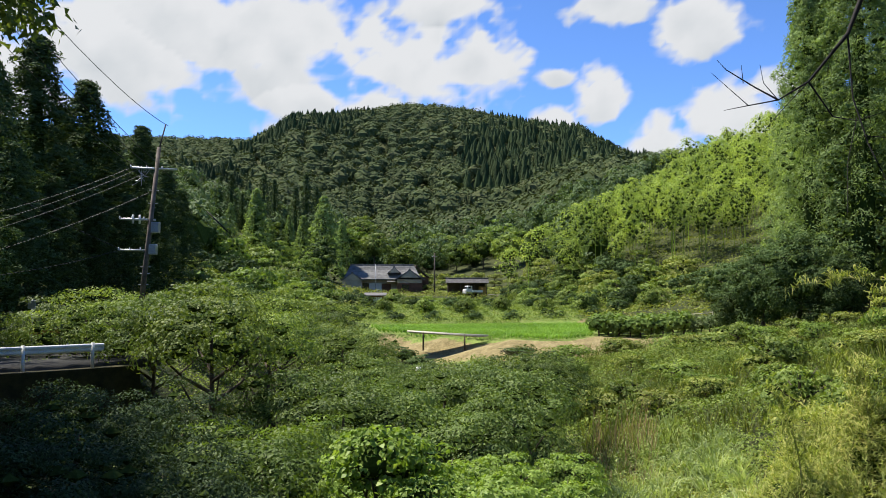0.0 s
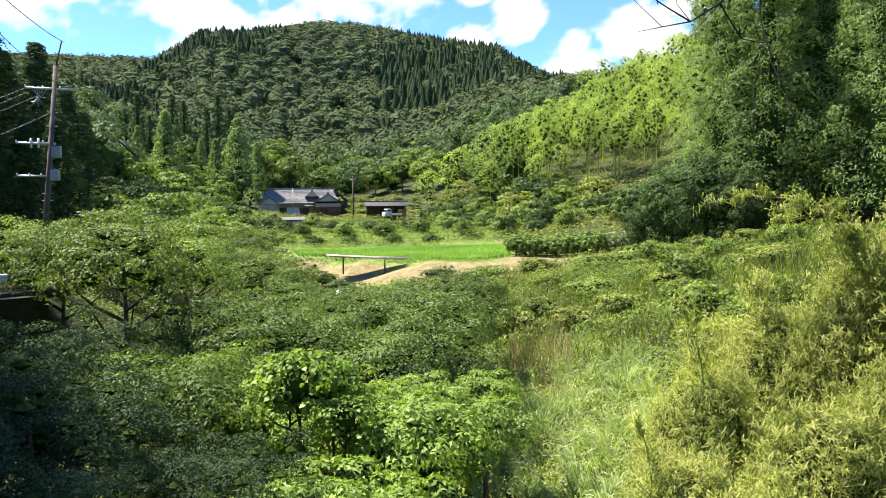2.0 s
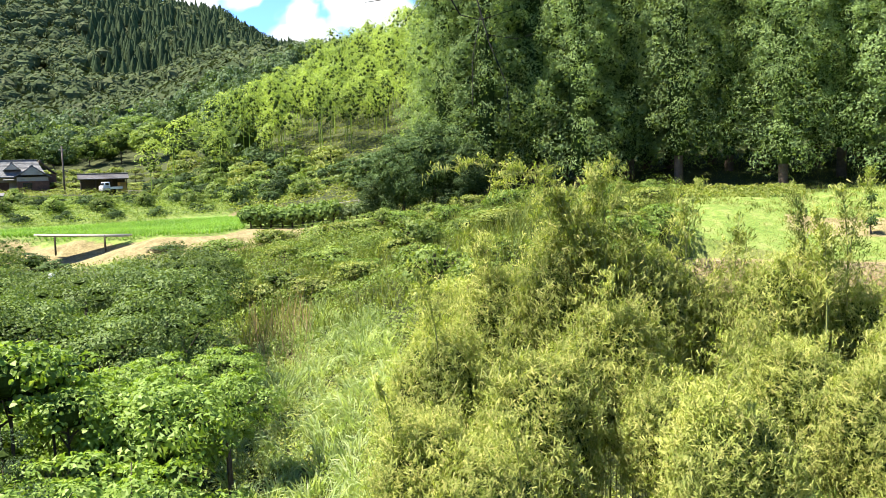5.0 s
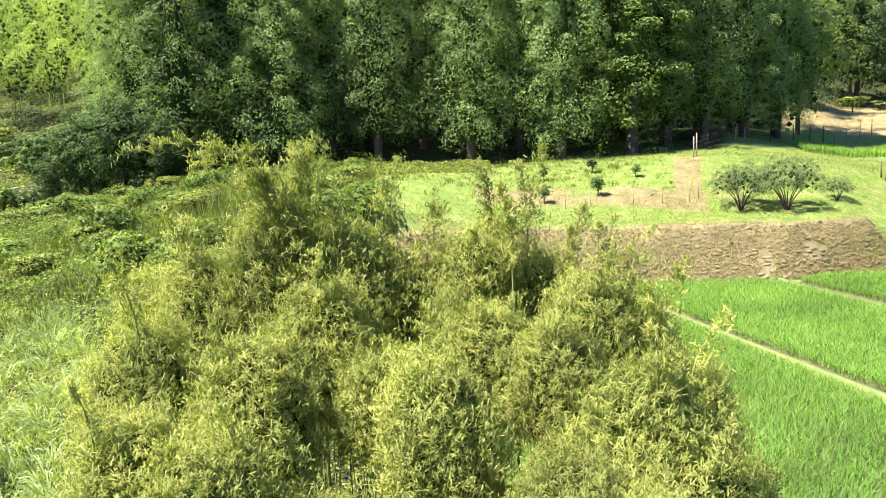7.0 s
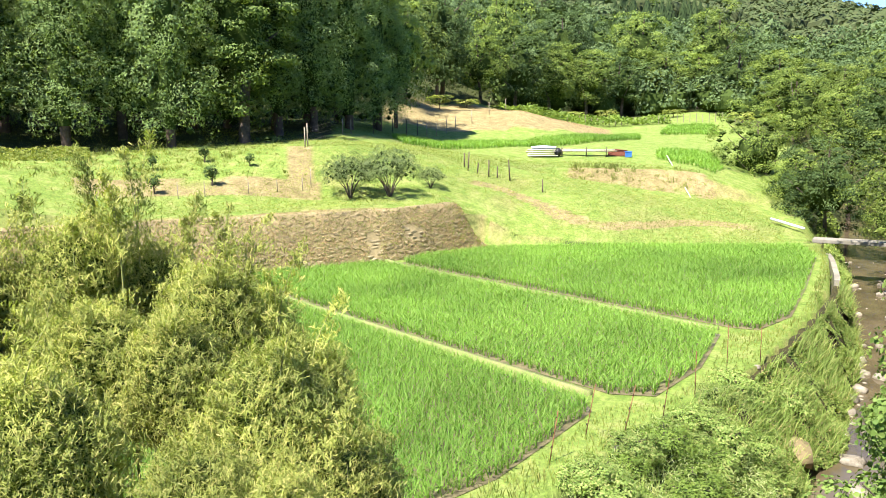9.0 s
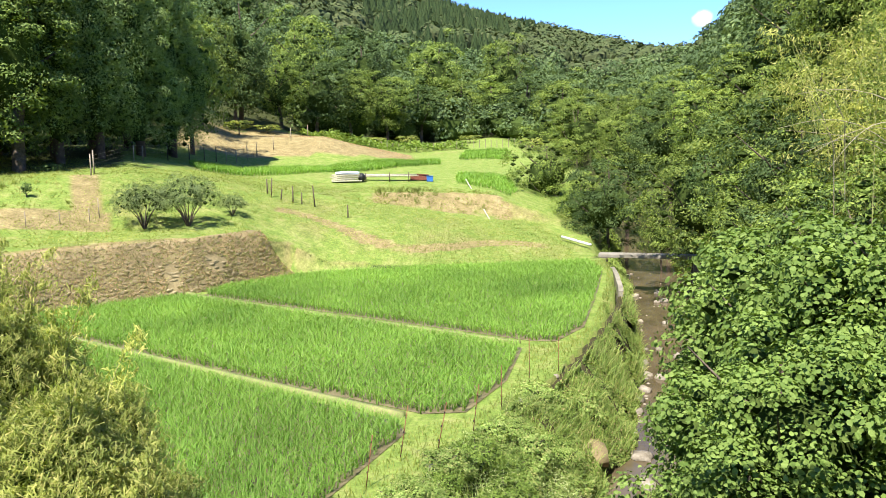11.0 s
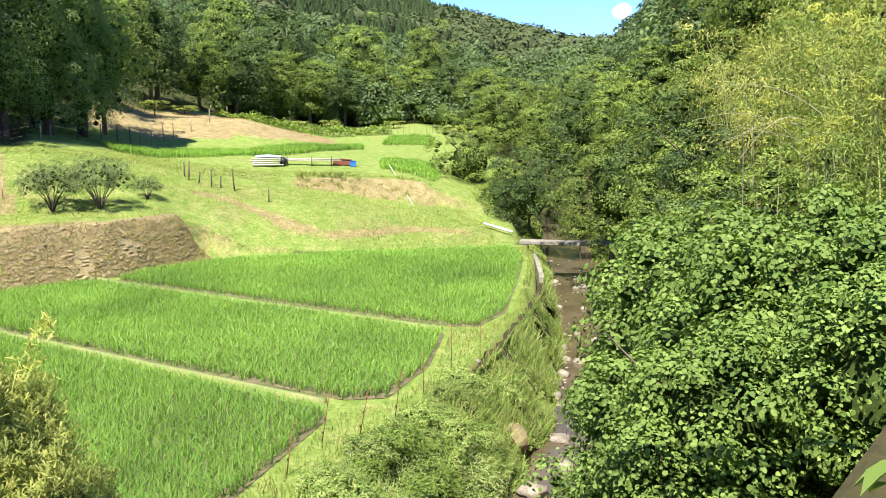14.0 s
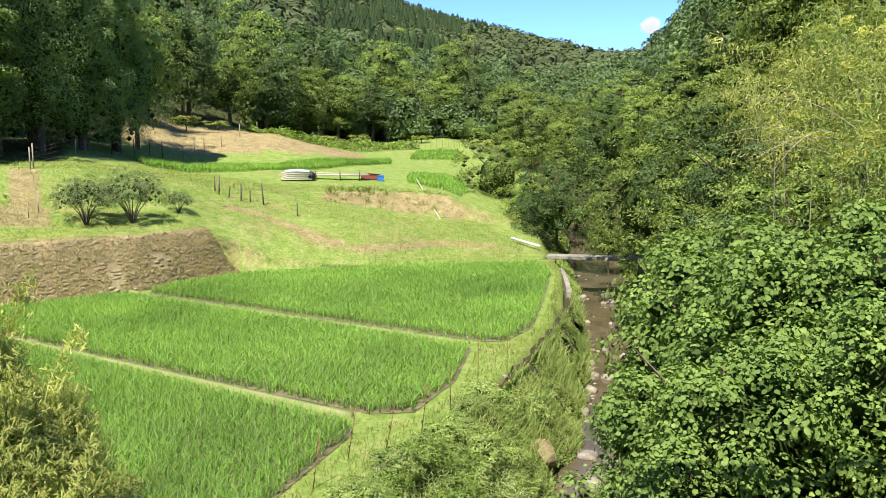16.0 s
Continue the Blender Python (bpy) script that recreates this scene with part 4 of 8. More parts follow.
def valley_trees():
    rng = np.random.default_rng(41)
    set_out(rng, near_kinds(rng, "leafy green roadside tree in full sun", M_BROAD, 1, deep=6) + near_kinds(rng, "deep green roadside tree", M_MIDLEAF, 1, deep=6), [
        (-17, 26, 1.0, 5.5), (-20.5, 29, 0.4, 4.5), (-24.5, 31, 0.4, 5.0), (-27, 34, 0.0, 4.5), (-13, 30, -0.3, 5), (-10, 38, -1.3, 5), (-7, 36, -2.2, 5),
        (-5.2, 46, -2.4, 4), (-12, 48, 0.3, 6.5), (-8.6, 56, -0.4, 6), (-15.5, 52, 0.6, 7), (-19, 45, 0.8, 6), (-22.5, 36, 0.2, 5), (-9, 44, -1.6, 5), (-14.5, 38, -0.6, 5.5)], True)
    set_out(rng, near_kinds(rng, "dense green tree filling the stream gully", M_MIDLEAF, 2, deep=6), [
        (0.5, 28, -5.2, 5), (4.2, 29, -4.3, 5.5), (6.2, 32, -4.1, 5), (-4, 25, -5.6, 5), (-8, 23, -6.2, 5), (2, 23, -7.5, 5), (4.6, 25, -6.5, 5), (-11.5, 27, -4.5, 5), (-1.5, 34, -5.4, 4), (8.2, 40, -4.3, 4), (-5.5, 31, -4.6, 4.5), (-3, 40, -4.6, 4), (3.2, 36, -4.9, 4)], True)
    set_out(rng, near_kinds(rng, "dark bush below the road, its shade put into the leaf colour", M_SHADED_BUSH, 2, H=5.5, leaf=0.06, lw=0.034, clumps=70, per=230, rc=0.5, flat=0.6, deep=6), [
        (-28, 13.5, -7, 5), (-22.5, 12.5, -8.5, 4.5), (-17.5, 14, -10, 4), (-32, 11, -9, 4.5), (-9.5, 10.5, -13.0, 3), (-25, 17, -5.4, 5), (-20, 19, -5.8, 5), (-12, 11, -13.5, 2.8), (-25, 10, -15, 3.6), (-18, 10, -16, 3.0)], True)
    set_out(rng, near_kinds(rng, "light green spreading tree in flat layers", M_BRIGHT, 1, H=4.5, W=5, leaf=0.1, lw=0.055, flat=0.25, clumps=64, per=150, deep=6), [(-13, 15.5, -8.6, 4.6), (-9.5, 18, -8.6, 4.2)], True)
    set_out(rng, near_kinds(rng, "young tree with big bright glossy leaves", M_BIGLEAF, 1, H=3, W=2.6, leaf=0.17, lw=0.13, clumps=40, per=22, rc=0.45, low=-0.7, kind="bright_sapling", hexed=True, deep=14), [(-4.6, 13, -9.0, 1.7), (-2.6, 13.4, -10, 1.5), (-5.6, 13.5, -10.5, 1.4), (-1.4, 12.5, -12.6, 1.2)], True)
    set_out(rng, near_kinds(rng, "bright weeds and saplings beside the stream", M_BIGLEAF, 1, H=2.5, W=3, leaf=0.11, lw=0.06, clumps=44, per=110, rc=0.42, kind="shrub", category="shrub", group="stream-side shrubs", low=-0.6, bare=0.05, deep=6), [
        (3, 13, -12.5, 3), (3.8, 13, -12.8, 2.6), (6.4, 12, -15.5, 1.8), (-0.5, 15, -11.5, 2.6), (-6, 15, -12.5, 2.6), (4.5, 17, -11.3, 2.4), (8.6, 17, -13.0, 2.2), (9.0, 21, -11.2, 2.2), (-3, 10.5, -17, 2.4), (1.5, 10, -18.5, 2.4), (5.8, 9.6, -19, 2.0), (-7.5, 10, -18, 2.4)], True)
    # round the farmhouse and up the far side
    rows = [(az, d, el + (1.0 if az < -8.5 or d > 160 else 0.0), w * 0.9) for az, d, el, w in (
        (-19, 70, 0.8, 8), (-17, 82, 1.3, 8), (-15, 75, 0.3, 7), (-13.5, 90, 1.2, 8), (-12, 105, 1.0, 8), (-10.5, 88, -0.2, 7), (-18, 105, 2.6, 9), (-15.8, 118, 3.4, 10), (-13, 125, 2.4, 9), (-10.5, 120, 1.2, 8), (-9.3, 112, 0.3, 7),
        (-8.6, 98, -1.4, 5), (-7.0, 92, -0.8, 6), (-5.9, 86, -1.2, 5), (-6.2, 78, -2.0, 5), (-8.0, 100, 0.6, 6), (-8.2, 72, -2.0, 6), (-10.3, 66, -1.5, 6), (-12.5, 62, -0.8, 6), (-6.0, 62, -3.2, 4.5),
        (-16.5, 150, 4.3, 10), (-13, 165, 4.2, 10), (-11, 172, 3.4, 9), (-7, 178, 4.0, 10), (-5, 172, 3.4, 9), (-3, 176, 2.6, 9), (-1.2, 180, 2.4, 9), (1, 182, 2.8, 9), (3, 178, 3.4, 10), (5, 172, 3.6, 10), (7, 165, 3.0, 9), (4.2, 195, 4.2, 11), (0, 200, 3.4, 10), (-6, 200, 4.6, 11), (-9, 150, 2.6, 8), (-9.8, 140, 1.8, 7), (-12, 142, 2.8, 8), (-14.5, 136, 3.0, 9), (-17.5, 132, 3.4, 9), (-19.5, 92, 1.8, 8), (-20.5, 112, 3.0, 9), (-11.8, 76, -0.6, 6), (-13.8, 70, -0.2, 6), (-16.8, 66, 0.3, 6), (-8.8, 84, -1.2, 5), (8.6, 172, 4.2, 10), (-15, 100, 1.8, 8), (-11.4, 98, 0.4, 7))]
    set_out(rng, [sized(broad(rng, "broadleaf_tree", "rounded green tree near the farmhouse", m, 8, 8, 40, 64, 0.4, 0.25, 1.1, 0.1, -0.7, group="farm trees", deep=5), 8, 8) for m in (M_BROAD, M_BROAD, M_DARKLEAF, M_BRIGHT)], rows, True)
    rows = [(5.2, 132, 0.8, 6), (6.5, 138, 1.4, 7), (8, 125, 1.0, 7), (9.2, 132, 2.0, 8), (10.5, 118, 1.6, 7), (12, 112, 1.3, 7), (13.2, 118, 2.6, 8), (14.8, 110, 1.5, 7), (16.3, 104, 1.0, 7), (17.8, 98, 1.8, 7), (19, 92, 1.4, 6), (8.8, 108, -0.4, 6), (10.3, 100, -1.0, 5), (15.2, 96, -0.5, 5), (6.2, 112, -0.9, 5), (20.3, 88, 2.5, 7), (11, 140, 3.3, 8), (7.2, 150, 2.6, 8), (7, 120, 1.2, 6), (9, 116, 1.5, 6.5), (11.5, 112, 1.8, 7), (13.5, 108, 1.6, 7), (15.5, 104, 1.4, 6.5), (17.5, 100, 1.6, 6.5), (19.3, 96, 1.8, 6), (6, 128, 0.8, 6), (10, 104, 0, 5), (13, 100, -0.2, 5), (16.5, 94, 0, 4.5), (18.5, 88, -0.3, 4.5), (8.2, 112, 0.4, 5), (14.6, 112, 2.6, 7), (17, 108, 2.8, 7), (12, 120, 3.0, 8), (9.6, 126, 2.8, 8)]
    set_out(rng, [sized(broad(rng, "broadleaf_tree", "bushy tree at the foot of the bamboo hillside", m, 7, 7, 34, 80, 0.36, 0.22, 1.1, 0.03, -0.8, group="hill-foot trees", deep=5), 7, 7) for m in (M_DARKLEAF, M_BROAD, M_WEED)], rows, True)
    set_out(rng, near_kinds(rng, "dark evergreen tree in front of the tall cedars", M_DARKLEAF, 2, H=8, W=6, leaf=0.17, lw=0.11, clumps=100, per=150, rc=0.8, flat=0.8, low=-0.98, bare=0.0), [(22.2, 60, 3.6, 5.0), (24.6, 58, 4.6, 5.4), (27, 56, 2.6, 4.6), (20.6, 62, 0.8, 4.0)])
    # clipped bushes in rows above the garage
    hedge = [(az, d, -0.1 + 0.075 * (d - 142) + 0.1 * math.sin(az * 3), 3.6) for d in (144, 150, 156, 162) for az in np.arange(-1.2, 6.6, 1.25)]
    set_out(rng, near_kinds(rng, "rounded bush on the terrace above the garage", M_WEED, 2, H=2.5, W=3.4, leaf=0.3, lw=0.19, clumps=16, per=44, rc=0.7, low=-0.1, bare=0.0, kind="bush", category="bush", group="terrace bushes"), hedge)
    bank = [(-4.8, 118, -0.9, 4), (-3.4, 116, -0.8, 4), (-2.2, 114, -0.7, 4.2), (-1.0, 112, -1.0, 3.4), (0.4, 120, -0.85, 3), (2.4, 122, -0.9, 3.4), (-6.2, 110, -0.7, 4.5), (4.6, 118, -0.7, 3.8), (7.4, 104, -1.5, 4), (8.8, 98, -1.8, 3.6)]
    set_out(rng, near_kinds(rng, "rounded garden shrub on the bank below the farmhouse", M_DARKLEAF, 2, H=3, W=3.6, leaf=0.26, lw=0.16, clumps=20, per=60, rc=0.7, low=-0.3, bare=0.0, kind="bush", category="bush", group="garden shrubs"), bank)
    set_out(rng, near_kinds(rng, "dark round bush on the dry field bank", M_DARKLEAF, 1, H=2.5, W=2.6, leaf=0.18, lw=0.11, clumps=24, per=60, rc=0.5, low=-0.5, bare=0.0, kind="bush", category="bush", group="field bushes"), [(-2.9, 61, -3.9, 2.6),  (-1.7, 59, -4.5, 2.2), (5.5, 58, -4.1, 2.6), (8.0, 55, -4.2, 2.4)])
    set_out(rng, near_kinds(rng, "rounded shrub on the bank between the farmhouse and the rice", M_DARKLEAF, 1, H=3, W=3.2, leaf=0.2, lw=0.12, clumps=30, per=60, rc=0.55, low=-0.6, bare=0.0, kind="bush", category="bush", group="farm bank shrubs", flat=0.8) + near_kinds(rng, "light green shrub on the bank between the farmhouse and the rice", M_BROAD, 1, H=3, W=3.2, leaf=0.2, lw=0.12, clumps=30, per=60, rc=0.55, low=-0.6, bare=0.0, kind="bush", category="bush", group="farm bank shrubs", flat=0.8), [
        *[over(-6.4 + 0.72 * i, 84.5 + 3.4 * ((i * 7) % 4) + 0.22 * i, 1.0 + 0.3 * ((i * 5) % 4), 2.4 + 0.5 * (i % 3)) for i in range(27)], (-5.9, 92, -0.6, 3.2), (-5.2, 91, -0.9, 2.6), (-3.4, 99, 0.2, 3.6), (-6.6, 96, 0.2, 4), (-2.4, 98, -0.5, 3.2), (-1.4, 99, -0.7, 2.8), (-0.4, 101, -0.6, 3), (0.8, 104, -0.4, 3.2), (2.0, 103, -0.7, 2.8), (3.0, 100, -0.9, 2.6), (4.0, 102, -0.4, 3.4), (5.0, 99, -0.6, 3.2), (6.2, 104, 0.3, 4), (7.6, 100, 0.2, 4), (9.0, 98, 0.5, 4.2), (10.4, 94, 0.2, 4), (11.8, 98, 0.9, 4.4), (13.4, 94, 0.7, 4.2), (-4.4, 95, -1.3, 2.2), (1.4, 97, -1.5, 2.2), (8.2, 94, -0.6, 3), (12.6, 90, -0.2, 3.4), (15, 90, 0.6, 4)], True)


valley_trees()


def shade_trees():
    """Big unseen trees added beside the road, to cast shade over the near bushes."""
    rng = np.random.default_rng(47)
    set_out(rng, [sized(broad(rng, "roadside_tree", "tall dark broadleaf tree added out of view to cast shade", M_DARKLEAF, 18, 8, 120, 220, 0.11, 0.065, 1.05, 0.4, -0.8, 0.6, "road trees", deep=7), 18, 8, 6)], [(-40, 15.5, 38, 5.5), (-44, 12, 42, 5), (-44, 16, 35, 7), (-42, 20.5, 34, 7), (-48, 12.5, 38, 7), (-53, 15, 38, 8), (-44, 21, 32, 8), (-44, 15, -1, 6), (-50, 11, 4, 6), (-48.5, 17.4, 12, 8), (-58, 14, 6, 7), (-45, 21, 10, 8), (-40, 28, 14, 8), (-36, 33, 11, 7), (-33.5, 40, 8, 7), (-52, 20, 12, 8)], True)


shade_trees()


def east_trees():
    rng = np.random.default_rng(42)
    rows = [(96, 74, 1.4, 8.5), (100.4, 62, -0.4, 8), (107, 50, 1.6, 9), (104.2, 61, -4.6, 4), (106.4, 56, -5.2, 3.6), (102, 84, 3.2, 10), (98.5, 100, 3.8, 10), (104.5, 70, 4.6, 9), (107.5, 62, 5.4, 8), (110.4, 54, 8.0, 8), (113.4, 60, 12, 10), (98.5, 66, -1.8, 6), (109, 58, -1.0, 6), (110.8, 42, -1.5, 6), (101, 118, 6, 11), (105, 100, 5.6, 10), (108.5, 86, 6.8, 9), (116, 55, 14.0, 10), (119, 50, 16, 11), (111, 40, 4, 8), (114, 36, 7, 8), (112, 26, 1.2, 5), (115, 22, 2.5, 5), (112, 33, 1.0, 6), (118, 20, 3.0, 5), (113.5, 29, 4.5, 6)]
    set_out(rng, [sized(broad(rng, "broadleaf_tree", "full green tree on the far bank of the stream", m, 10, 9, 80, 130, 0.17, 0.1, 1.0, 0.04, -0.92, 0.6, group="stream bank trees", deep=5), 10, 9) for m in (M_BROAD, M_DARKLEAF, M_BROAD)], rows, True)
    # light-leaved trees at the edge of the terraces
    rows = [(71.6, 96, 9.5, 9), (74.2, 109, 8, 9), (77, 118, 6.5, 9), (70.8, 84, 10, 8), (79.8, 122, 7, 10), (82, 128, 6, 10), (84.5, 134, 5.5, 10), (87, 138, 5.0, 10), (89.5, 142, 5.2, 11), (92, 146, 5.0, 11), (94.5, 140, 5.2, 11), (97, 132, 5.0, 11), (78.5, 132, 10, 11), (83, 148, 8.5, 11), (88, 160, 8, 12), (93, 165, 8, 12), (74, 110, 12, 11)]
    set_out(rng, [sized(broad(rng, "broadleaf_tree", "tall pale-leaved tree at the edge of the terraces", m, 14, 9, 70, 110, 0.25, 0.15, 1.15, 0.04, -0.95, 0.85, group="forest edge trees"), 14, 9) for m in (M_BROAD, M_DARKLEAF, M_BROAD)], rows)
    set_out(rng, [sized(broad(rng, "broadleaf_tree", "big mid-green broadleaf tree among the cedars", M_MIDLEAF, 24, 9, 170, 130, 0.22, 0.14, 1.25, 0.0, -0.99, group="forest edge trees"), 24, 9)], [(60.2, 61, 17.5, 9)])
    # low scrub along the foot of the wood
    rows = [(az, d, el, 4) for az, d, el in ((78, 116, 1.2), (80.5, 120, 1.0), (83.5, 124, 0.8), (86, 128, 0.9), (90.5, 130, 0.8), (95, 120, 0.6), (74, 104, 2.2), (76, 108, 1.8), (97, 112, 0.6))]
    set_out(rng, near_kinds(rng, "low bright scrub along the edge of the wood", M_WEED, 1, H=3, W=4, leaf=0.4, lw=0.22, clumps=18, per=22, rc=0.8, low=-0.3, bare=0, kind="bush", category="bush", group="wood edge scrub"), rows)


east_trees()


def sprays(heap, p, o, length, per, leaf, lw, rng, droop=0.22):
    """Thin drooping twigs at the places p, heading o, with narrow leaves fanned along them."""
    k = len(p)
    t = np.tile(np.linspace(0.15, 1.0, per), k)[:, None]
    L = np.repeat(length, per)[:, None]
    oo = np.repeat(unit(o), per, 0)
    q = np.repeat(p, per, 0) + oo * L * t - np.array([0, 0, 1]) * droop * L * t * t + rng.normal(size=(k * per, 3)) * 0.022
    side = rng.normal(size=(k * per, 3))
    heap.add(*leaves(q, oo * 0.7 + np.array([0, 0, 0.55]) + side * 0.32, leaf, lw, rng, 0.25, axis=oo * 0.6 + side * 0.75 - np.array([0, 0, 0.12]), free=0.3))


def bamboo_thickets():
    """Slender bamboo beside the bridge: leafy domes of drooping sprays, with thin culms that stand out above."""
    rng = np.random.default_rng(43)

    def clump(W, H, seed):
        root = tagged(new("bamboo_clump"), "thick clump of slender yellow-green bamboo with narrow leaves", "bamboo", "bamboo thicket")
        fol = Heap()
        k = 1700
        i = np.arange(k) + 0.5
        zc = 1 - 1.7 * i / k
        an = i * 2.39996
        q = np.sqrt(np.maximum(0, 1 - zc * zc))
        d = np.column_stack([np.cos(an) * q, np.sin(an) * q, zc])
        r = 0.56 + 0.7 * fbm(d[:, 0] * 1.5 + 9 + seed, d[:, 1] * 1.3 + zc * 0.9, 0.8, 60 + seed, 3)
        c = d * np.array([W * 0.46, W * 0.46, H * 0.47]) * (r * rng.uniform(0.8, 1.0, k))[:, None] + np.array([0, 0, H * 0.5])
        long = np.where(rng.uniform(0, 1, k) < 0.2, 0.46, 0.2) * rng.uniform(0.7, 1.2, k)
        sprays(fol, c, d + np.array([0, 0, 0.5]) + rng.normal(size=d.shape) * 0.75, long, 10, 0.11, 0.016, rng)
        fill = rng.integers(k, size=12000)
        fol.add(*leaves((c[fill] - np.array([0, 0, H * 0.5])) * rng.uniform(0.8, 1.02, (12000, 1)) + np.array([0, 0, H * 0.5]) + rng.normal(size=(12000, 3)) * 0.04, d[fill] + rng.normal(size=(12000, 3)) * 0.3 + np.array([0, 0, 0.25]), 0.105, 0.017, rng, 0.2))
        # dark ball in the dome, coloured as its inner shade
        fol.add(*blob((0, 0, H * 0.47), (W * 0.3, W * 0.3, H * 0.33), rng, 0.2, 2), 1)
        for i in range(7):
            an = i * 2.4
            r0, lean, tall = 0.05 * W, W * rng.uniform(0.08, 0.25), H * rng.uniform(0.8, 0.95)
            bow = np.array([math.cos(an), math.sin(an), 0])
            t = np.linspace(0, 1, 6)[:, None]
            bot = bow * r0 - np.array([0, 0, 5.0])
            path = bot + (bow * (r0 + lean) + np.array([0, 0, tall]) - bot) * t + bow * (t ** 2 - t) * lean * 0.5
            hang("stem", mesh_from("stem", *tube(path, np.linspace(0.016, 0.004, 6), 4), [M_CULM], True), root)
        hang("foliage", fol.mesh("foliage", [M_BAMBOO, M_SHADE_CORE]), root)
        return sized(root, H, W)

    kinds = [clump(2.2, 3.2, 1), clump(2.2, 2.9, 2), clump(2.2, 3.5, 3)]
    rows = [(34.5, 12, -1.8, 1.9), (40, 12, -4.6, 2.1), (48.6, 12, -4.6, 1.8), (57, 11, -8.6, 1.8), (61, 9, -15.0, 2.0), (24.5, 11, -9.5, 1.9), (32, 10, -11.5, 2.0), (41.2, 10, -11.5, 1.6), (23.5, 9.4, -15.5, 1.7), (29, 8.5, -18, 1.9), (36.2, 8.4, -21, 1.3), (45.6, 9, -13.6, 1.9), (50, 10.6, -10.5, 1.7), (47, 11.6, -8.6, 1.6), (66, 8.5, -20, 1.7), (29.5, 12.8, -5.6, 2.0), (44.5, 12.2, -7.5, 1.8), (26.5, 13.4, -7.0, 1.9),
            (55, 9.9, -12, 1.6), (37, 10.8, -8.5, 1.9), (53.4, 12.5, -6.5, 1.8), (24, 7.8, -22.5, 1.6), (56, 7.6, -21, 1.5), (60, 7.2, -23, 1.6), (32, 7.0, -26, 1.6), (63.5, 9.8, -14.5, 1.5), (60, 11.5, -10.5, 1.7)]
    set_out(rng, kinds, rows, True)

    def plume(az, d, el, high, lean, heading, fork=0):
        """A tall thin culm with feathery sprays over its upper part, bowing towards heading."""
        root = tagged(new("bamboo_plume"), "tall arching bamboo culm with feathery sunlit leaves", "bamboo", "bamboo plumes")
        x, y, g = ground_at(az, d)
        top = EYE + d * math.tan(radians(el))
        bow = np.array([math.sin(radians(heading)), math.cos(radians(heading)), 0])
        fol = Heap()
        for j in range(1 + fork):
            ln = lean * (1 if j == 0 else rng.uniform(-0.35, 0.45))
            t = np.linspace(0, 1, 9)
            rise = high * (np.sin(t * 1.85) / math.sin(1.85) if abs(ln) > 0.8 else t)
            path = np.array([x, y, top - high]) + bow * (ln * t ** 2.2)[:, None] + np.array([0, 0, 1]) * (rise * (1 if j == 0 else rng.uniform(0.7, 0.97)))[:, None]
            path[:, 2] += min(0, top - path[:, 2].max())
            hang("stem", mesh_from("stem", *tube(path, np.linspace(0.014, 0.003, 9), 4), [M_CULM], True), root)
            if j == 0:
                down = np.array([path[0], path[0] - np.array([0, 0, max(1.0, path[0][2] - g + 0.2)])])
                hang("stem", mesh_from("stem", *tube(down, [0.014, 0.016], 4), [M_CULM], True), root)
            k = int(34 * high)
            u = rng.uniform(0.0, 1.0, k) ** 0.75
            p = np.stack([np.interp(u, t, path[:, a]) for a in range(3)], 1)
            o = rng.normal(size=(k, 3)) * 0.8 + np.array([0, 0, 0.5]) + bow * 0.4 * np.sign(ln)
            sprays(fol, p, o, (0.2 + 0.36 * (1 - u)) * rng.uniform(0.5, 1.2, k), 12, 0.11, 0.016, rng)
        hang("foliage", fol.mesh("foliage", [M_BAMBOO]), root)

    for row in ((35.8, 11.5, 0.9, 2.5, 2.3, -60, 3), (36.6, 11.3, 0.2, 2.2, 1.5, -60, 2), (35.2, 11.8, 1.2, 2.0, -0.5, -60, 2), (33.6, 12, -0.6, 1.7, 1.0, -60, 1), (42.4, 12, -0.6, 1.4, 0.2, 130, 1), (50.1, 12, -1.2, 1.5, 0.2, -40, 1), (52.6, 12.2, -0.6, 1.6, 0.3, 120, 1), (51.4, 11.4, -3, 1.3, 0.3, 20, 1), (55.4, 11.6, -4.4, 1.5, 0.3, 140, 1), (57.6, 11, -5.6, 1.4, 0.3, 120, 1),
                (59.6, 11, -6.4, 1.5, 0.35, 150, 1), (61.8, 10.5, -8.6, 1.3, 0.4, 140, 1), (45.6, 12, -3.2, 1.2, 0.3, 60, 1), (38.6, 11.4, -2.4, 1.3, 0.4, 40, 1), (64, 9.5, -12.5, 1.1, 0.4, 150, 0), (28.4, 12.6, -3.6, 1.2, 0.4, -60, 1)):
        plume(*row)
    for az, d, el, w in rows[:20]:
        plume(az + rng.uniform(-4, 4), d - 0.3, el + rng.uniform(0.6, 2.4), rng.uniform(0.8, 1.2), rng.uniform(0.2, 0.5), rng.uniform(-180, 180))


bamboo_thickets()


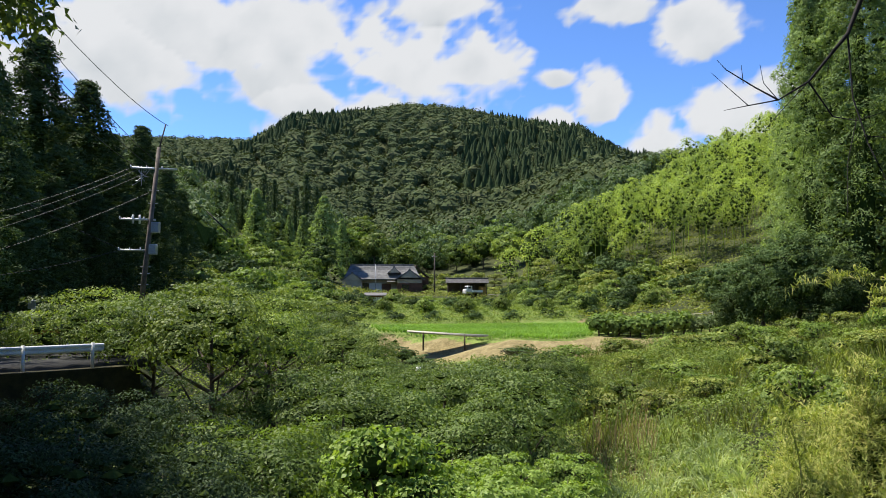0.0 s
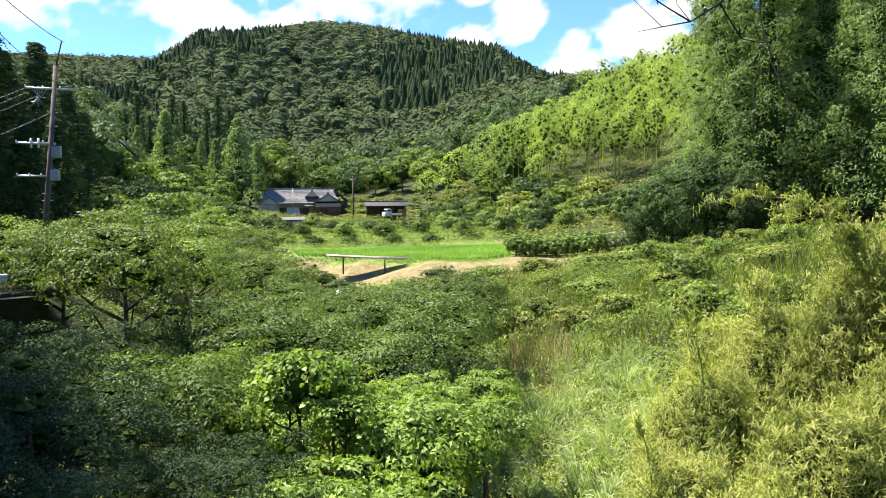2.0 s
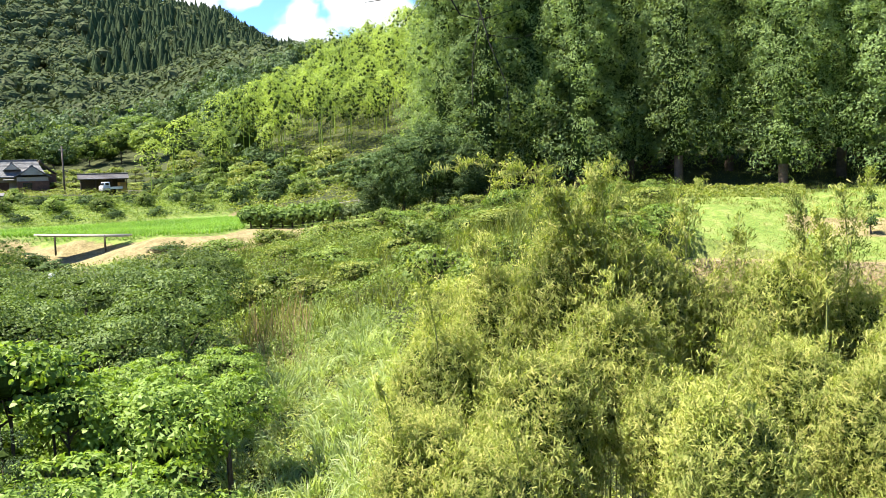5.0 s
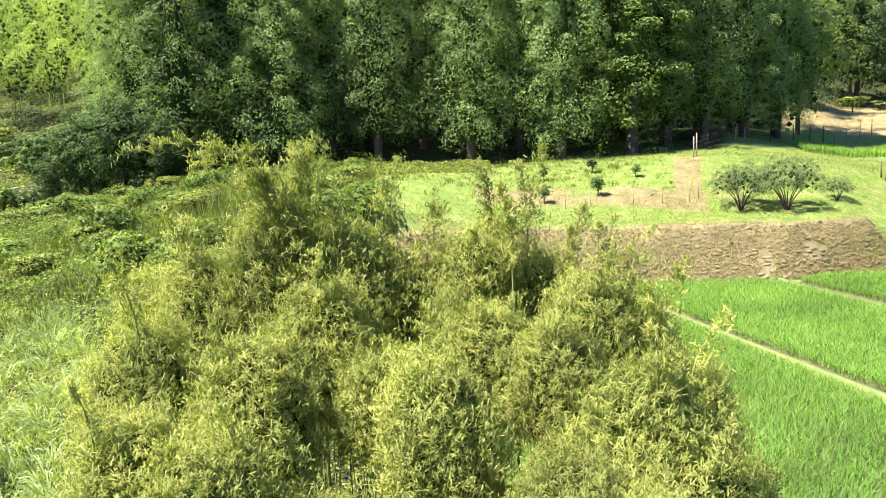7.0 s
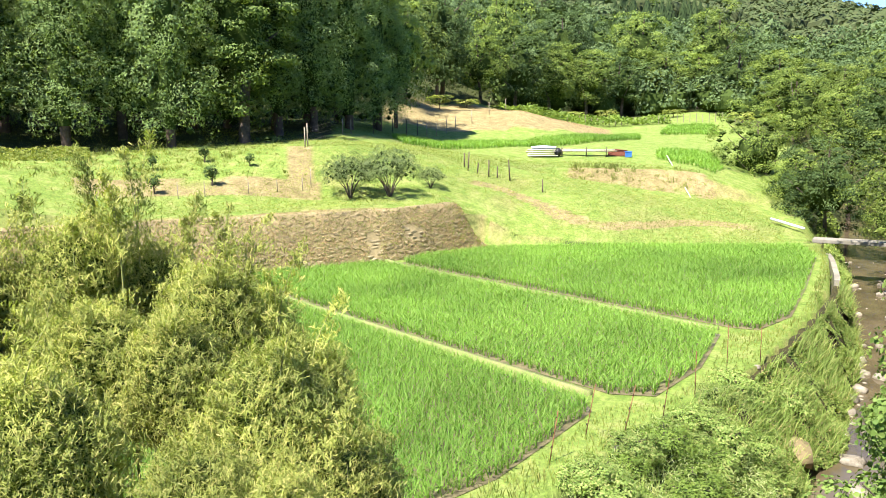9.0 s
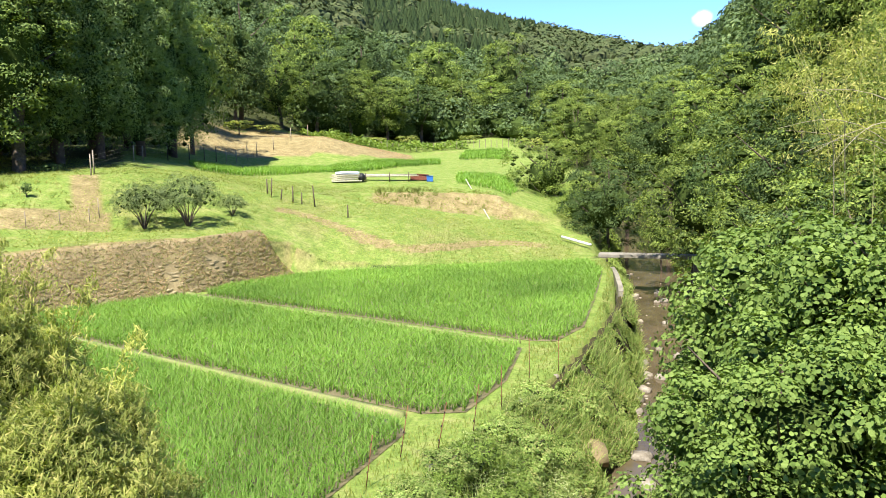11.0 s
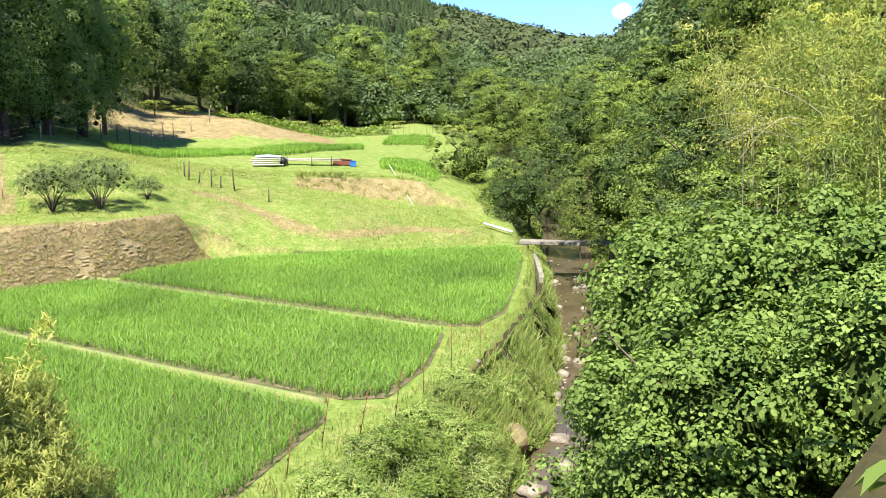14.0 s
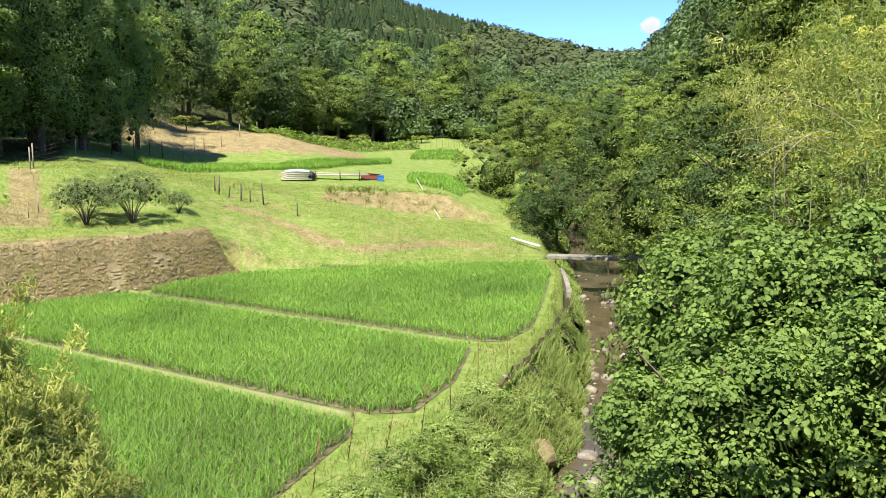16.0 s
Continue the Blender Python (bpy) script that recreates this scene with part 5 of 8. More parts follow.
def kudzu_bank():
    rng = np.random.default_rng(44)
    set_out(rng, near_kinds(rng, "mound of kudzu vine with broad green leaves", M_KUDZU, 2, H=5, W=5, leaf=0.105, lw=0.085, clumps=80, per=140, rc=0.6, flat=0.8, low=-0.95, bare=0.0, kind="kudzu_mound", category="vine", group="kudzu bank", droop=0.05, deep=7, hexed=True), [
        (111.5, 19, -6.0, 4), (113, 15.5, -5, 5), (117.5, 14, -3.8, 4.6), (122.5, 13, -3.2, 4.2), (113.8, 13, -12.5, 4.2), (113.5, 11, -11.5, 3.6), (109.2, 15, -14.5, 3.0), (109.0, 20, -11.4, 2.6), (106.0, 14.5, -16.6, 1.8), (110.4, 12, -20, 2.2), (110.5, 17, -9.0, 2.8), (109.4, 26, -8.0, 2.6), (118.5, 12.5, -9.0, 2.4), (110.6, 10.2, -19.0, 3.2), (112.5, 8.8, -24, 2.2), (124.5, 11, -6, 3.2), (110.6, 24, -7, 3.5), (116, 15, -8.5, 4.5), (121, 13.4, -7, 2.8)], True)

    # tall yellowing bamboo behind
    def tall(mat, label):
        root = tagged(new("tall_bamboo"), label, "bamboo", "bamboo on the bank")
        H, W = 9.0, 4.0
        stems, fol, P, A = [], Heap(), [], []
        for i in range(14):
            an = i * 2.4
            b = np.array([math.cos(an), math.sin(an), -0.2]) * rng.uniform(0.1, 0.9)
            b[2] = -0.3
            lean = W * rng.uniform(0.2, 0.55)
            t = np.linspace(0, 1, 7)[:, None]
            top = np.array([math.cos(an) * lean, math.sin(an) * lean, H * rng.uniform(0.75, 1.0)])
            path = b + (top - b) * t + np.array([math.cos(an), math.sin(an), 0]) * (t ** 3 - t) * lean * 0.7 + np.array([0, 0, 1]) * (t - t ** 3) * H * 0.2
            stems.append((path, np.linspace(0.035, 0.006, 7)))
            k = 12
            u = np.linspace(0.06, 1.0, k) + rng.normal(size=k) * 0.03
            pos = np.stack([np.interp(u, t[:, 0], path[:, j]) for j in range(3)], 1) + rng.normal(size=(k, 3)) * 0.25
            P.append(pos)
            A.append(np.column_stack([np.full(k, math.cos(an)), np.full(k, math.sin(an)), np.zeros(k)]))
        P, A = np.concatenate(P), np.concatenate(A)
        puffs(fol, P, rng.uniform(0.35, 0.75, len(P)), A, 84, 0.13, 0.026, rng, 0.7, 0.35, 0.35, 0)
        for path, r in stems:
            hang("culm", mesh_from("culm", *tube(path, r, 5), [M_CULM], True), root)
        hang("foliage", fol.mesh("foliage", [mat, M_SHADE_CORE]), root)
        return sized(root, H, W)

    set_out(rng, [tall(M_BAMBOO, "tall bamboo with sunlit yellow-green foliage"), tall(M_BROAD, "tall bamboo with fresh green foliage")], [
        (118.5, 23, 8, 5), (122, 22, 9, 5), (116, 28, 8.5, 5), (120, 29, 12, 5), (125, 24, 11, 5), (124, 18, 3, 4.5), (123, 31, 15, 5)])
    for az, el, size in ((119.6, 7.2, 0.75), (121.4, 6.0, 0.6), (122.6, 4.4, 0.8), (117.2, 1.8, 0.4), (120.4, 0.2, 0.35), (119.0, -1.0, 0.3)):
        root = tagged(new("yellow_bamboo"), "dying bamboo shoot with bright yellow leaves", "bamboo", "yellowing bamboo")
        x, y, z = atan_point(az, 17.6, el)
        g = ground_at(az, 18.4)
        k = 6
        c = np.array([x, y, z]) + rng.normal(size=(k, 3)) * size * np.array([0.5, 0.5, 0.9])
        fol = Heap()
        puffs(fol, c, rng.uniform(0.18, 0.34, k), np.tile([-0.4, 0.3, 0.2], (k, 1)), 60, 0.12, 0.024, rng, 0.8, 0.35, 0.35, 0)
        hang("foliage", fol.mesh("foliage", [M_YELLOW]), root)
        hang("culm", mesh_from("culm", *tube([(g[0], g[1], g[2] - 0.2), (x + 0.2, y - 0.2, (z + g[2]) / 2), (x, y, z + size)], [0.022, 0.016, 0.005], 5), [M_CULM], True), root)
    # dead canes that arch out over the vines
    for i in range(8):
        a0, a1 = rng.uniform(115, 122), rng.uniform(109, 116)
        p, q = np.array(atan_point(a0, rng.uniform(17, 19), rng.uniform(-3, 1))), np.array(atan_point(min(a1, a0 - 2), rng.uniform(15, 17), rng.uniform(-2.5, 4.5)))
        t = np.linspace(0, 1, 9)[:, None]
        path = p + (q - p) * t + np.array([0, 0, 1]) * (np.sin(t * math.pi) * rng.uniform(0.1, 0.6))
        path[0, 2] -= 1.5
        cane = hang("dead_cane", mesh_from("dead_cane", *tube(path, np.linspace(0.011, 0.003, 9), 5), [M_DEADCANE], True))
        tagged(cane, "bleached dead bamboo cane arching over the vines", "bamboo cane", "dead canes")


kudzu_bank()


def carpet(name, label, mat, az0, az1, d0, d1, n, high, leaf, lw, seed, avoid=(), category="undergrowth", within=None, blade=False, lean=0.4):
    """Low growth over a stretch of ground, in uneven tufts."""
    rng = np.random.default_rng(seed)
    if within is not None:
        a = np.array(within, float)
        x, y = rng.uniform(*np.sort([a[:, 0].min(), a[:, 0].max()]), n), rng.uniform(*np.sort([a[:, 1].min(), a[:, 1].max()]), n)
        n = len(x)
    else:
        az, d = np.radians(rng.uniform(az0, az1, n)), np.sqrt(rng.uniform(d0 * d0, d1 * d1, n))
        x, y = d * np.sin(az), d * np.cos(az)
    ok = np.ones(n, bool)
    for poly in avoid:
        ok &= ~inside(x, y, poly)
    if within is not None:
        ok &= inside(x, y, within)
    qs, _ = to_line(x, y, STREAM)
    ok &= qs > 2.0
    x, y = x[ok], y[ok]
    lump = fbm(x, y, 3.2, seed, 3) ** 1.6 * 2.2
    z = terrain(x, y)
    k = len(x)
    if blade:
        b = np.column_stack([x, y, z])
        an = rng.uniform(0, 6.28, k)
        L = high * (0.5 + lump) * rng.uniform(0.6, 1.1, k)
        t = b + np.column_stack([np.cos(an) * L * lean, np.sin(an) * L * lean, L])
        v, f = blades(b, t, np.full(k, lw), rng)
    else:
        p = np.column_stack([x, y, z + high * lump * rng.uniform(0.2, 1.0, k) ** 0.5])
        v, f = leaves(p, np.array([0, 0, 0.9]) + rng.normal(size=p.shape) * 0.45, leaf, lw, rng, 0.2)
    return tagged(hang(name, mesh_from(name, v, f, [mat])), label, category, kind="stuff")


def tussocks(name, label, mat, poly, step, per, high, width, seed):
    """Grass in tussocks: sheaves of long blades that arch over to all sides."""
    rng = np.random.default_rng(seed)
    p = np.array(poly)
    gx, gy = np.meshgrid(np.arange(p[:, 0].min(), p[:, 0].max(), step), np.arange(p[:, 1].min(), p[:, 1].max(), step))
    c = np.column_stack([gx.ravel(), gy.ravel()]) + rng.normal(size=(gx.size, 2)) * step * 0.35
    c = c[inside(c[:, 0], c[:, 1], poly)]
    size = high * (0.35 + 1.3 * fbm(c[:, 0], c[:, 1], 2.4, seed, 3) ** 1.5) * rng.uniform(0.6, 1.3, len(c))
    z = terrain(c[:, 0], c[:, 1]) - 0.05
    b = np.repeat(np.column_stack([c, z]), per, 0) + np.append(rng.normal(size=(len(c) * per, 2)) * step * 0.22, np.zeros((len(c) * per, 1)), 1)
    L = np.repeat(size, per) * rng.uniform(0.6, 1.1, len(b))
    an, out = rng.uniform(0, 6.28, len(b)), rng.uniform(0.15, 1.0, len(b))
    lean = np.repeat(rng.normal(size=(len(c), 2)) * 0.22, per, 0) * L[:, None]
    tip = b + np.column_stack([np.cos(an) * L * out + lean[:, 0], np.sin(an) * L * out + lean[:, 1], L * (1.05 - 0.6 * out)])
    v, f = blades(b, tip, np.full(len(b), width), rng, 0.35)
    return tagged(hang(name, mesh_from(name, v, f, [mat])), label, "grass", kind="stuff")


NF, PF, TE = NORTH_FIELD, PADDY_FLOOR, TERRACE
REEDS = polar([(6.5, 13), (22, 13), (24, 20), (20, 33), (13.5, 36), (11, 31), (8.5, 22)])
carpet("fern_slope", "ferns and vines covering the slope", M_BROAD, 2, 50, 27, 58, 110000, 0.9, 0.15, 0.07, 51, [NF, PF, TE, polar([(8, 15), (20, 15), (21, 20), (18, 28), (13.5, 31), (11.5, 27), (9.5, 20)])])
carpet("tall_grass_slope", "tall grass on the slope below the cedars", M_WEED, 10, 52, 32, 58, 20000, 0.7, 0, 0.035, 52, [NF, PF, TE], blade=True)
tussocks("reed_bed", "pale green tussocks of tall grass in the hollow", M_REED, REEDS, 0.55, 46, 1.0, 0.036, 53)
carpet("hollow_weeds", "weeds and vines in the hollow", M_WEED, 5, 66, 7, 30, 60000, 0.5, 0.12, 0.06, 62, [PF])
carpet("dry_reeds", "brown dry stalks at the edge of the reeds", M_DRY, 10.5, 15, 29, 34, 260, 1.1, 0, 0.02, 61, blade=True, lean=0.2)
carpet("gully_undergrowth", "green undergrowth in the gully", M_BROAD, -32, 10, 8, 62, 60000, 0.5, 0.12, 0.07, 54, [NF])
carpet("valley_undergrowth", "grass and scrub on the valley floor", M_WEED, -24, 24, 62, 150, 60000, 0.8, 0.3, 0.16, 55, [NF, FARM])
carpet("farm_bank_grass", "rough grass on the banks below the farmhouse", M_BROAD, 0, 0, 0, 0, 26000, 0.2, 0, 0.06, 63, within=FARM, blade=True, category="grass")
carpet("farm_bank_scrub", "rough green scrub on the bank behind the rice", M_BROAD, 0, 0, 0, 0, 30000, 0.55, 0.2, 0.11, 65, within=polar([(-8, 81.5), (-1, 82), (6, 86), (14, 87), (14, 100), (-8, 98)]))
carpet("stream_bank_weeds", "bright weeds and vines on the stream bank", M_SUN_BANKWEED, 62, 112, 7, 62, 450000, 0.45, 0.09, 0.045, 56, [PF, TE], within=[(6, 4), (15.5, 1.6), (19.6, -0.1), (24.6, -3.0), (32.7, -6.1), (40.7, -8.1), (51, -9.6), (60, -11), (60, -13), (50, -11.4), (40, -9.5), (30, -7.2), (22, -4.6), (14, -1.2), (8, 0)])
carpet("stream_bank_grass", "grass tufts on the stream bank", M_SUN_BANKWEED, 62, 112, 7, 62, 110000, 0.4, 0, 0.016, 57, [PF, TE], blade=True, within=[(6, 4), (15.5, 1.9), (19.6, 0.1), (24.6, -2.8), (32.7, -5.9), (40.7, -7.9), (51, -9.4), (60, -11), (60, -13), (50, -11.4), (40, -9.5), (30, -7.2), (22, -4.6), (14, -1.2), (8, 0)])
carpet("pale_bank_grass", "pale grass tufts on the stream bank", M_REED, 0, 0, 0, 0, 90000, 0.4, 0.16, 0.016, 64, [PF, TE], within=[(6, 4), (15.5, 1.6), (19.6, -0.1), (24.6, -3.0), (32.7, -6.1), (40.7, -8.1), (40, -9.5), (30, -7.2), (22, -4.6), (14, -1.2), (8, 0)])
carpet("far_bank_undergrowth", "undergrowth on the far bank of the stream", M_BROAD, 100, 128, 12, 75, 50000, 0.9, 0.3, 0.16, 58, [PF, TE])
carpet("forest_edge_weeds", "weeds along the shaded edge of the cedars", M_WEED, 24, 50, 54, 57.5, 9000, 0.5, 0.2, 0.1, 59)


def shrubs_on_slope():
    """Low bushes and fern clumps scattered over the rough slopes."""
    rng = np.random.default_rng(131)
    kinds = [broad(rng, "shrub", lab, m, 1.5, 2.2, 24, 44, 0.14, 0.07, 0.34, 0.0, -0.25, 0.7, "slope shrubs", "shrub") for m, lab in ((M_WEED, "low bright bush on the grassy slope"), (M_BROAD, "low green bush on the grassy slope"), (M_BRIGHT, "clump of light green ferns on the slope"))]
    n = 0
    while n < 120:
        az, d = rng.uniform(7, 46), rng.uniform(24, 56)
        x, y, z = ground_at(az, d)
        if inside(np.array([x]), np.array([y]), NORTH_FIELD)[0] or inside(np.array([x]), np.array([y]), PADDY_FLOOR)[0] or inside(np.array([x]), np.array([y]), TERRACE)[0] or (az < 23 and d < 38):
            continue
        s = rng.uniform(0.5, 1.25)
        copy_thing(kinds[int(rng.integers(3))], Matrix.Translation((x, y, z - 0.1)) @ Matrix.Rotation(rng.uniform(0, 6.28), 4, "Z") @ Matrix.Diagonal((s * 1.2, s * 1.2, s * rng.uniform(0.7, 1.2), 1)))
        n += 1
    for k in kinds:
        park(k)


shrubs_on_slope()


def bank_bushes():
    """Weedy bushes of several kinds down the bank between the paddies and the stream."""
    rng = np.random.default_rng(132)
    kinds = [broad(rng, "shrub", lab, m, 1.2, 1.5, 26, 70, leaf, lw, 0.28, 0.0, -0.3, 0.8, "bank shrubs", "shrub") for m, lab, leaf, lw in (
        (M_SUN_BANKWEED, "pale leafy weed bush on the stream bank", 0.08, 0.05), (M_SUN_BANKWEED, "bright fine-leaved weed bush on the stream bank", 0.1, 0.03), (M_BRIGHT, "light green fine-leaved bush on the stream bank", 0.09, 0.035))]
    line = np.array(dense(BANK[1:6], 0.5))
    for i in range(210):
        x, y = line[int(rng.integers(len(line)))]
        off = rng.uniform(0.05, 0.7) if i % 3 == 0 else rng.uniform(0.3, 2.4)
        x, y = x - off * 0.35, y - off
        z = float(terrain(np.array([x]), np.array([y]))[0])
        if z < -2.3:
            continue
        s = rng.uniform(0.35, 0.9) * (1.15 if i % 7 == 0 else 0.9)
        copy_thing(kinds[int(rng.choice(3, p=(0.35, 0.4, 0.25)))], Matrix.Translation((x, y, z - 0.1)) @ Matrix.Rotation(rng.uniform(0, 6.28), 4, "Z") @ Matrix.Diagonal((s * 1.2, s * 1.2, s * rng.uniform(0.7, 1.2), 1)))
    for k in kinds:
        park(k)

# ---- fields, stream and what stands in them ----
M_MUD = solid_mat("paddy_mud", (0.09, 0.075, 0.038), (0.17, 0.14, 0.075), 2.0, 0.6, fine=20)
M_PATH = solid_mat("trodden_path", (0.13, 0.165, 0.045), (0.23, 0.215, 0.09), 1.2, 0.9, fine=14)
M_ROCK = solid_mat("river_rock", (0.15, 0.125, 0.09), (0.34, 0.30, 0.24), 1.5, 0.8, fine=12)
M_WALLSTONE = solid_mat("earthy_wall_stone", (0.22, 0.175, 0.095), (0.36, 0.29, 0.165), 1.2, 0.9, fine=9)
M_WALLEARTH = solid_mat("dry_bank_earth", (0.20, 0.155, 0.078), (0.31, 0.245, 0.125), 0.8, 0.95, fine=7, bump=0.8)
M_CONCRETE = solid_mat("weathered_concrete", (0.13, 0.115, 0.085), (0.24, 0.215, 0.165), 1.0, 0.85, fine=20)
# Footbridge deck: sunlight is put into this paler copy of the concrete.
M_SUNLIT_CONC = solid_mat("sunlit_pale_concrete", (0.20, 0.18, 0.14), (0.30, 0.275, 0.225), 1.0, 0.85, fine=20)
# Dark moss, lowered further to put the kerb's shade into the colour.
M_MOSS_SHADED = solid_mat("mossy_shaded_concrete", (0.02, 0.02, 0.005), (0.055, 0.044, 0.012), 2.5, 0.95, fine=30, bump=0.6)
M_POST = solid_mat("grey_wood_post", (0.20, 0.16, 0.11), (0.36, 0.31, 0.24), 6, 0.85, fine=40)
M_POSTDARK = solid_mat("dark_wood_post", (0.06, 0.045, 0.03), (0.13, 0.10, 0.07), 6, 0.85, fine=40)
M_RUST = solid_mat("rusty_steel", (0.12, 0.05, 0.025), (0.26, 0.12, 0.06), 8, 0.8, fine=50)
M_STRAWPOLE = solid_mat("bleached_bamboo_pole", (0.36, 0.33, 0.25), (0.52, 0.48, 0.38), 5, 0.6, fine=30, bump=0.1)
M_WHITE = solid_mat("white_painted_steel", (0.66, 0.66, 0.64), (0.80, 0.80, 0.78), 3, 0.45, fine=30, bump=0.05)
M_BLUE = solid_mat("blue_plastic", (0.03, 0.12, 0.42), (0.06, 0.2, 0.55), 3, 0.4, fine=30, bump=0.05)
M_BLUESHEET = solid_mat("faded_blue_sheet", (0.30, 0.36, 0.42), (0.44, 0.48, 0.52), 3, 0.5, fine=15)
M_BLACK = solid_mat("black_sheet", (0.012, 0.012, 0.013), (0.03, 0.03, 0.03), 3, 0.5, fine=20)
M_REDPAINT = solid_mat("faded_red_paint", (0.14, 0.04, 0.025), (0.24, 0.08, 0.05), 5, 0.7, fine=30)


def water_material():
    m, nodes, links, out = material("stream_water")
    n1, n2 = noise_tex(nodes, links, 0.6, 3), noise_tex(nodes, links, 5.0, 4)
    c = ramp(nodes, [(0.35, (0.055, 0.042, 0.024)), (0.7, (0.105, 0.08, 0.045))])
    links.new(n1.outputs["Fac"], c.inputs[0])
    p = nodes.new("ShaderNodeBsdfPrincipled")
    p.inputs["Roughness"].default_value, p.inputs["IOR"].default_value = 0.06, 1.33
    links.new(c.outputs[0], p.inputs["Base Color"])
    bp = nodes.new("ShaderNodeBump")
    bp.inputs["Strength"].default_value, bp.inputs["Distance"].default_value = 0.15, 0.05
    links.new(n2.outputs["Fac"], bp.inputs["Height"])
    links.new(bp.outputs[0], p.inputs["Normal"])
    links.new(p.outputs[0], out.inputs[0])
    return m


M_WATER = water_material()


def ribbon(name, line, half, z, mat, kind="structure", label="", category="", thick=0.0):
    """A level strip along a line of points."""
    p = np.asarray(line, float)
    t = unit(np.gradient(p, axis=0))
    n = np.column_stack([-t[:, 1], t[:, 0]])
    w = np.asarray(half) * np.ones(len(p))
    zz = np.asarray(z) * np.ones(len(p))
    l, r = p + n * w[:, None], p - n * w[:, None]
    v = np.concatenate([np.column_stack([l, zz]), np.column_stack([r, zz])])
    k = len(p)
    i = np.arange(k - 1)
    f = np.stack([i, i + k, i + k + 1, i + 1], 1)
    if thick:
        v = np.concatenate([v, v - np.array([0, 0, thick])])
        f = np.concatenate([f, np.stack([i, i + 1, i + 2 * k + 1, i + 2 * k], 1), np.stack([i + k + 1, i + k, i + 3 * k, i + 3 * k + 1], 1), [[0, 2 * k, 3 * k, k], [k - 1, 2 * k - 1, 4 * k - 1, 3 * k - 1]]])
    ob = hang(name, mesh_from(name, v, f, [mat], True))
    return tagged(ob, label, category, kind=kind)


def dense(line, step=0.8):
    p = np.asarray(line, float)
    d = np.concatenate([[0], np.cumsum(np.linalg.norm(np.diff(p, axis=0), axis=1))])
    u = np.arange(0, d[-1], step)
    q = np.column_stack([np.interp(u, d, p[:, j]) for j in range(p.shape[1])])
    k = np.ones(5) / 5
    return np.column_stack([np.convolve(np.pad(q[:, j], 2, "edge"), k, "valid") for j in range(q.shape[1])])


sline = dense(STREAM[3:])
ribbon("water", sline, 2.6 + 0.5 * np.sin(np.arange(len(sline)) * 0.31), -2.42, M_WATER, label="shallow brown stream between stony banks", category="stream")

PADDY_A = [(20.5, 2.0), (31.3, 18.0), (25.5, 23), (13, 14), (10.8, 6.2), (15.3, 3.3), (19.7, 1.7)]
PADDY_B = [(28.2, -2.0), (24.2, -1.2), (21.3, 0.1), (21.2, 1.3), (24.8, 7.1), (30.2, 15.2), (32.0, 17.9), (34.8, 20.0), (39.0, 14.5)]
PADDY_C = [(39.6, 13.6), (29.3, -2.5), (29.2, -3.4), (31.5, -4.8), (37.7, -6.3), (45.4, -8.0), (49.0, -7.7), (47.2, 3.1), (45.2, 9.6), (41.6, 13.0)]


def rice(name, poly, spacing, per, high, seed, width=0.018, label="flooded field of fresh green rice in rows"):
    """Rows of rice hills: each a sheaf of blades that fans out."""
    rng = np.random.default_rng(seed)
    p = np.array(poly, float)
    ax = unit((p[1] - p[0])[None])[0]
    g = np.array([(u, v) for u in np.arange(-45, 45, spacing) for v in np.arange(-45, 45, spacing * 1.15)])
    c = p.mean(0)
    q = c + g[:, :1] * ax + g[:, 1:] * np.array([-ax[1], ax[0]])
    q = q + rng.normal(size=q.shape) * spacing * 0.12
    q = q[inside(q[:, 0], q[:, 1], poly)]
    z = terrain(q[:, 0], q[:, 1])
    b = np.repeat(np.column_stack([q, z]), per, 0)
    k = len(b)
    an = rng.uniform(0, 6.28, k)
    tall = high * np.repeat(rng.uniform(0.92, 1.08, len(q)), per) * rng.uniform(0.7, 1.03, k)
    spread = rng.uniform(0.1, 0.85, k) * tall
    d = np.column_stack([np.cos(an), np.sin(an), 0 * an])
    leaf = (np.arange(k) % 5 > 1).astype(float)
    tip = b + d * (spread * (1 + 0.25 * leaf))[:, None] + np.array([0, 0, 1]) * (tall * (1 - 0.12 * leaf))[:, None]
    side = np.column_stack([-np.sin(an), np.cos(an), 0 * an]) * width
    root = b + d * (0.02 + 0.12 * spread * leaf)[:, None] + np.array([0, 0, 1]) * (tall * 0.5 * leaf)[:, None]
    v = np.stack([root - side, root + side, tip], 1).reshape(-1, 3)
    me = mesh_from(name, v, np.arange(3 * k).reshape(-1, 3), [M_RICE])
    return tagged(hang(name, me), label, "rice", kind="stuff")


rice("rice_field", PADDY_A, 0.18, 14, 0.44, 71, 0.013)
rice("rice_field", PADDY_B, 0.19, 13, 0.44, 72, 0.015)
rice("rice_field", PADDY_C, 0.2, 12, 0.44, 73, 0.016)
rice("rice_field", polar([(-5.2, 80), (-1.1, 80.5), (6.2, 84), (10.8, 83), (10.8, 66.2), (9.2, 61.2), (7.4, 60.8), (2.2, 63.8), (-1.1, 66.4), (-2.8, 68.8), (-4.7, 71.5)]), 0.36, 12, 0.5, 74, 0.03, "bright green rice field below the farmhouse")
rice("rice_strip", polar([(71.4, 66), (75, 69.5), (79, 74), (84, 81), (88.4, 90), (88.2, 97), (83, 88), (79, 81), (75, 76), (70.4, 71)]), 0.36, 10, 0.65, 75, 0.035, "long curved strip of rice on the upper terrace")
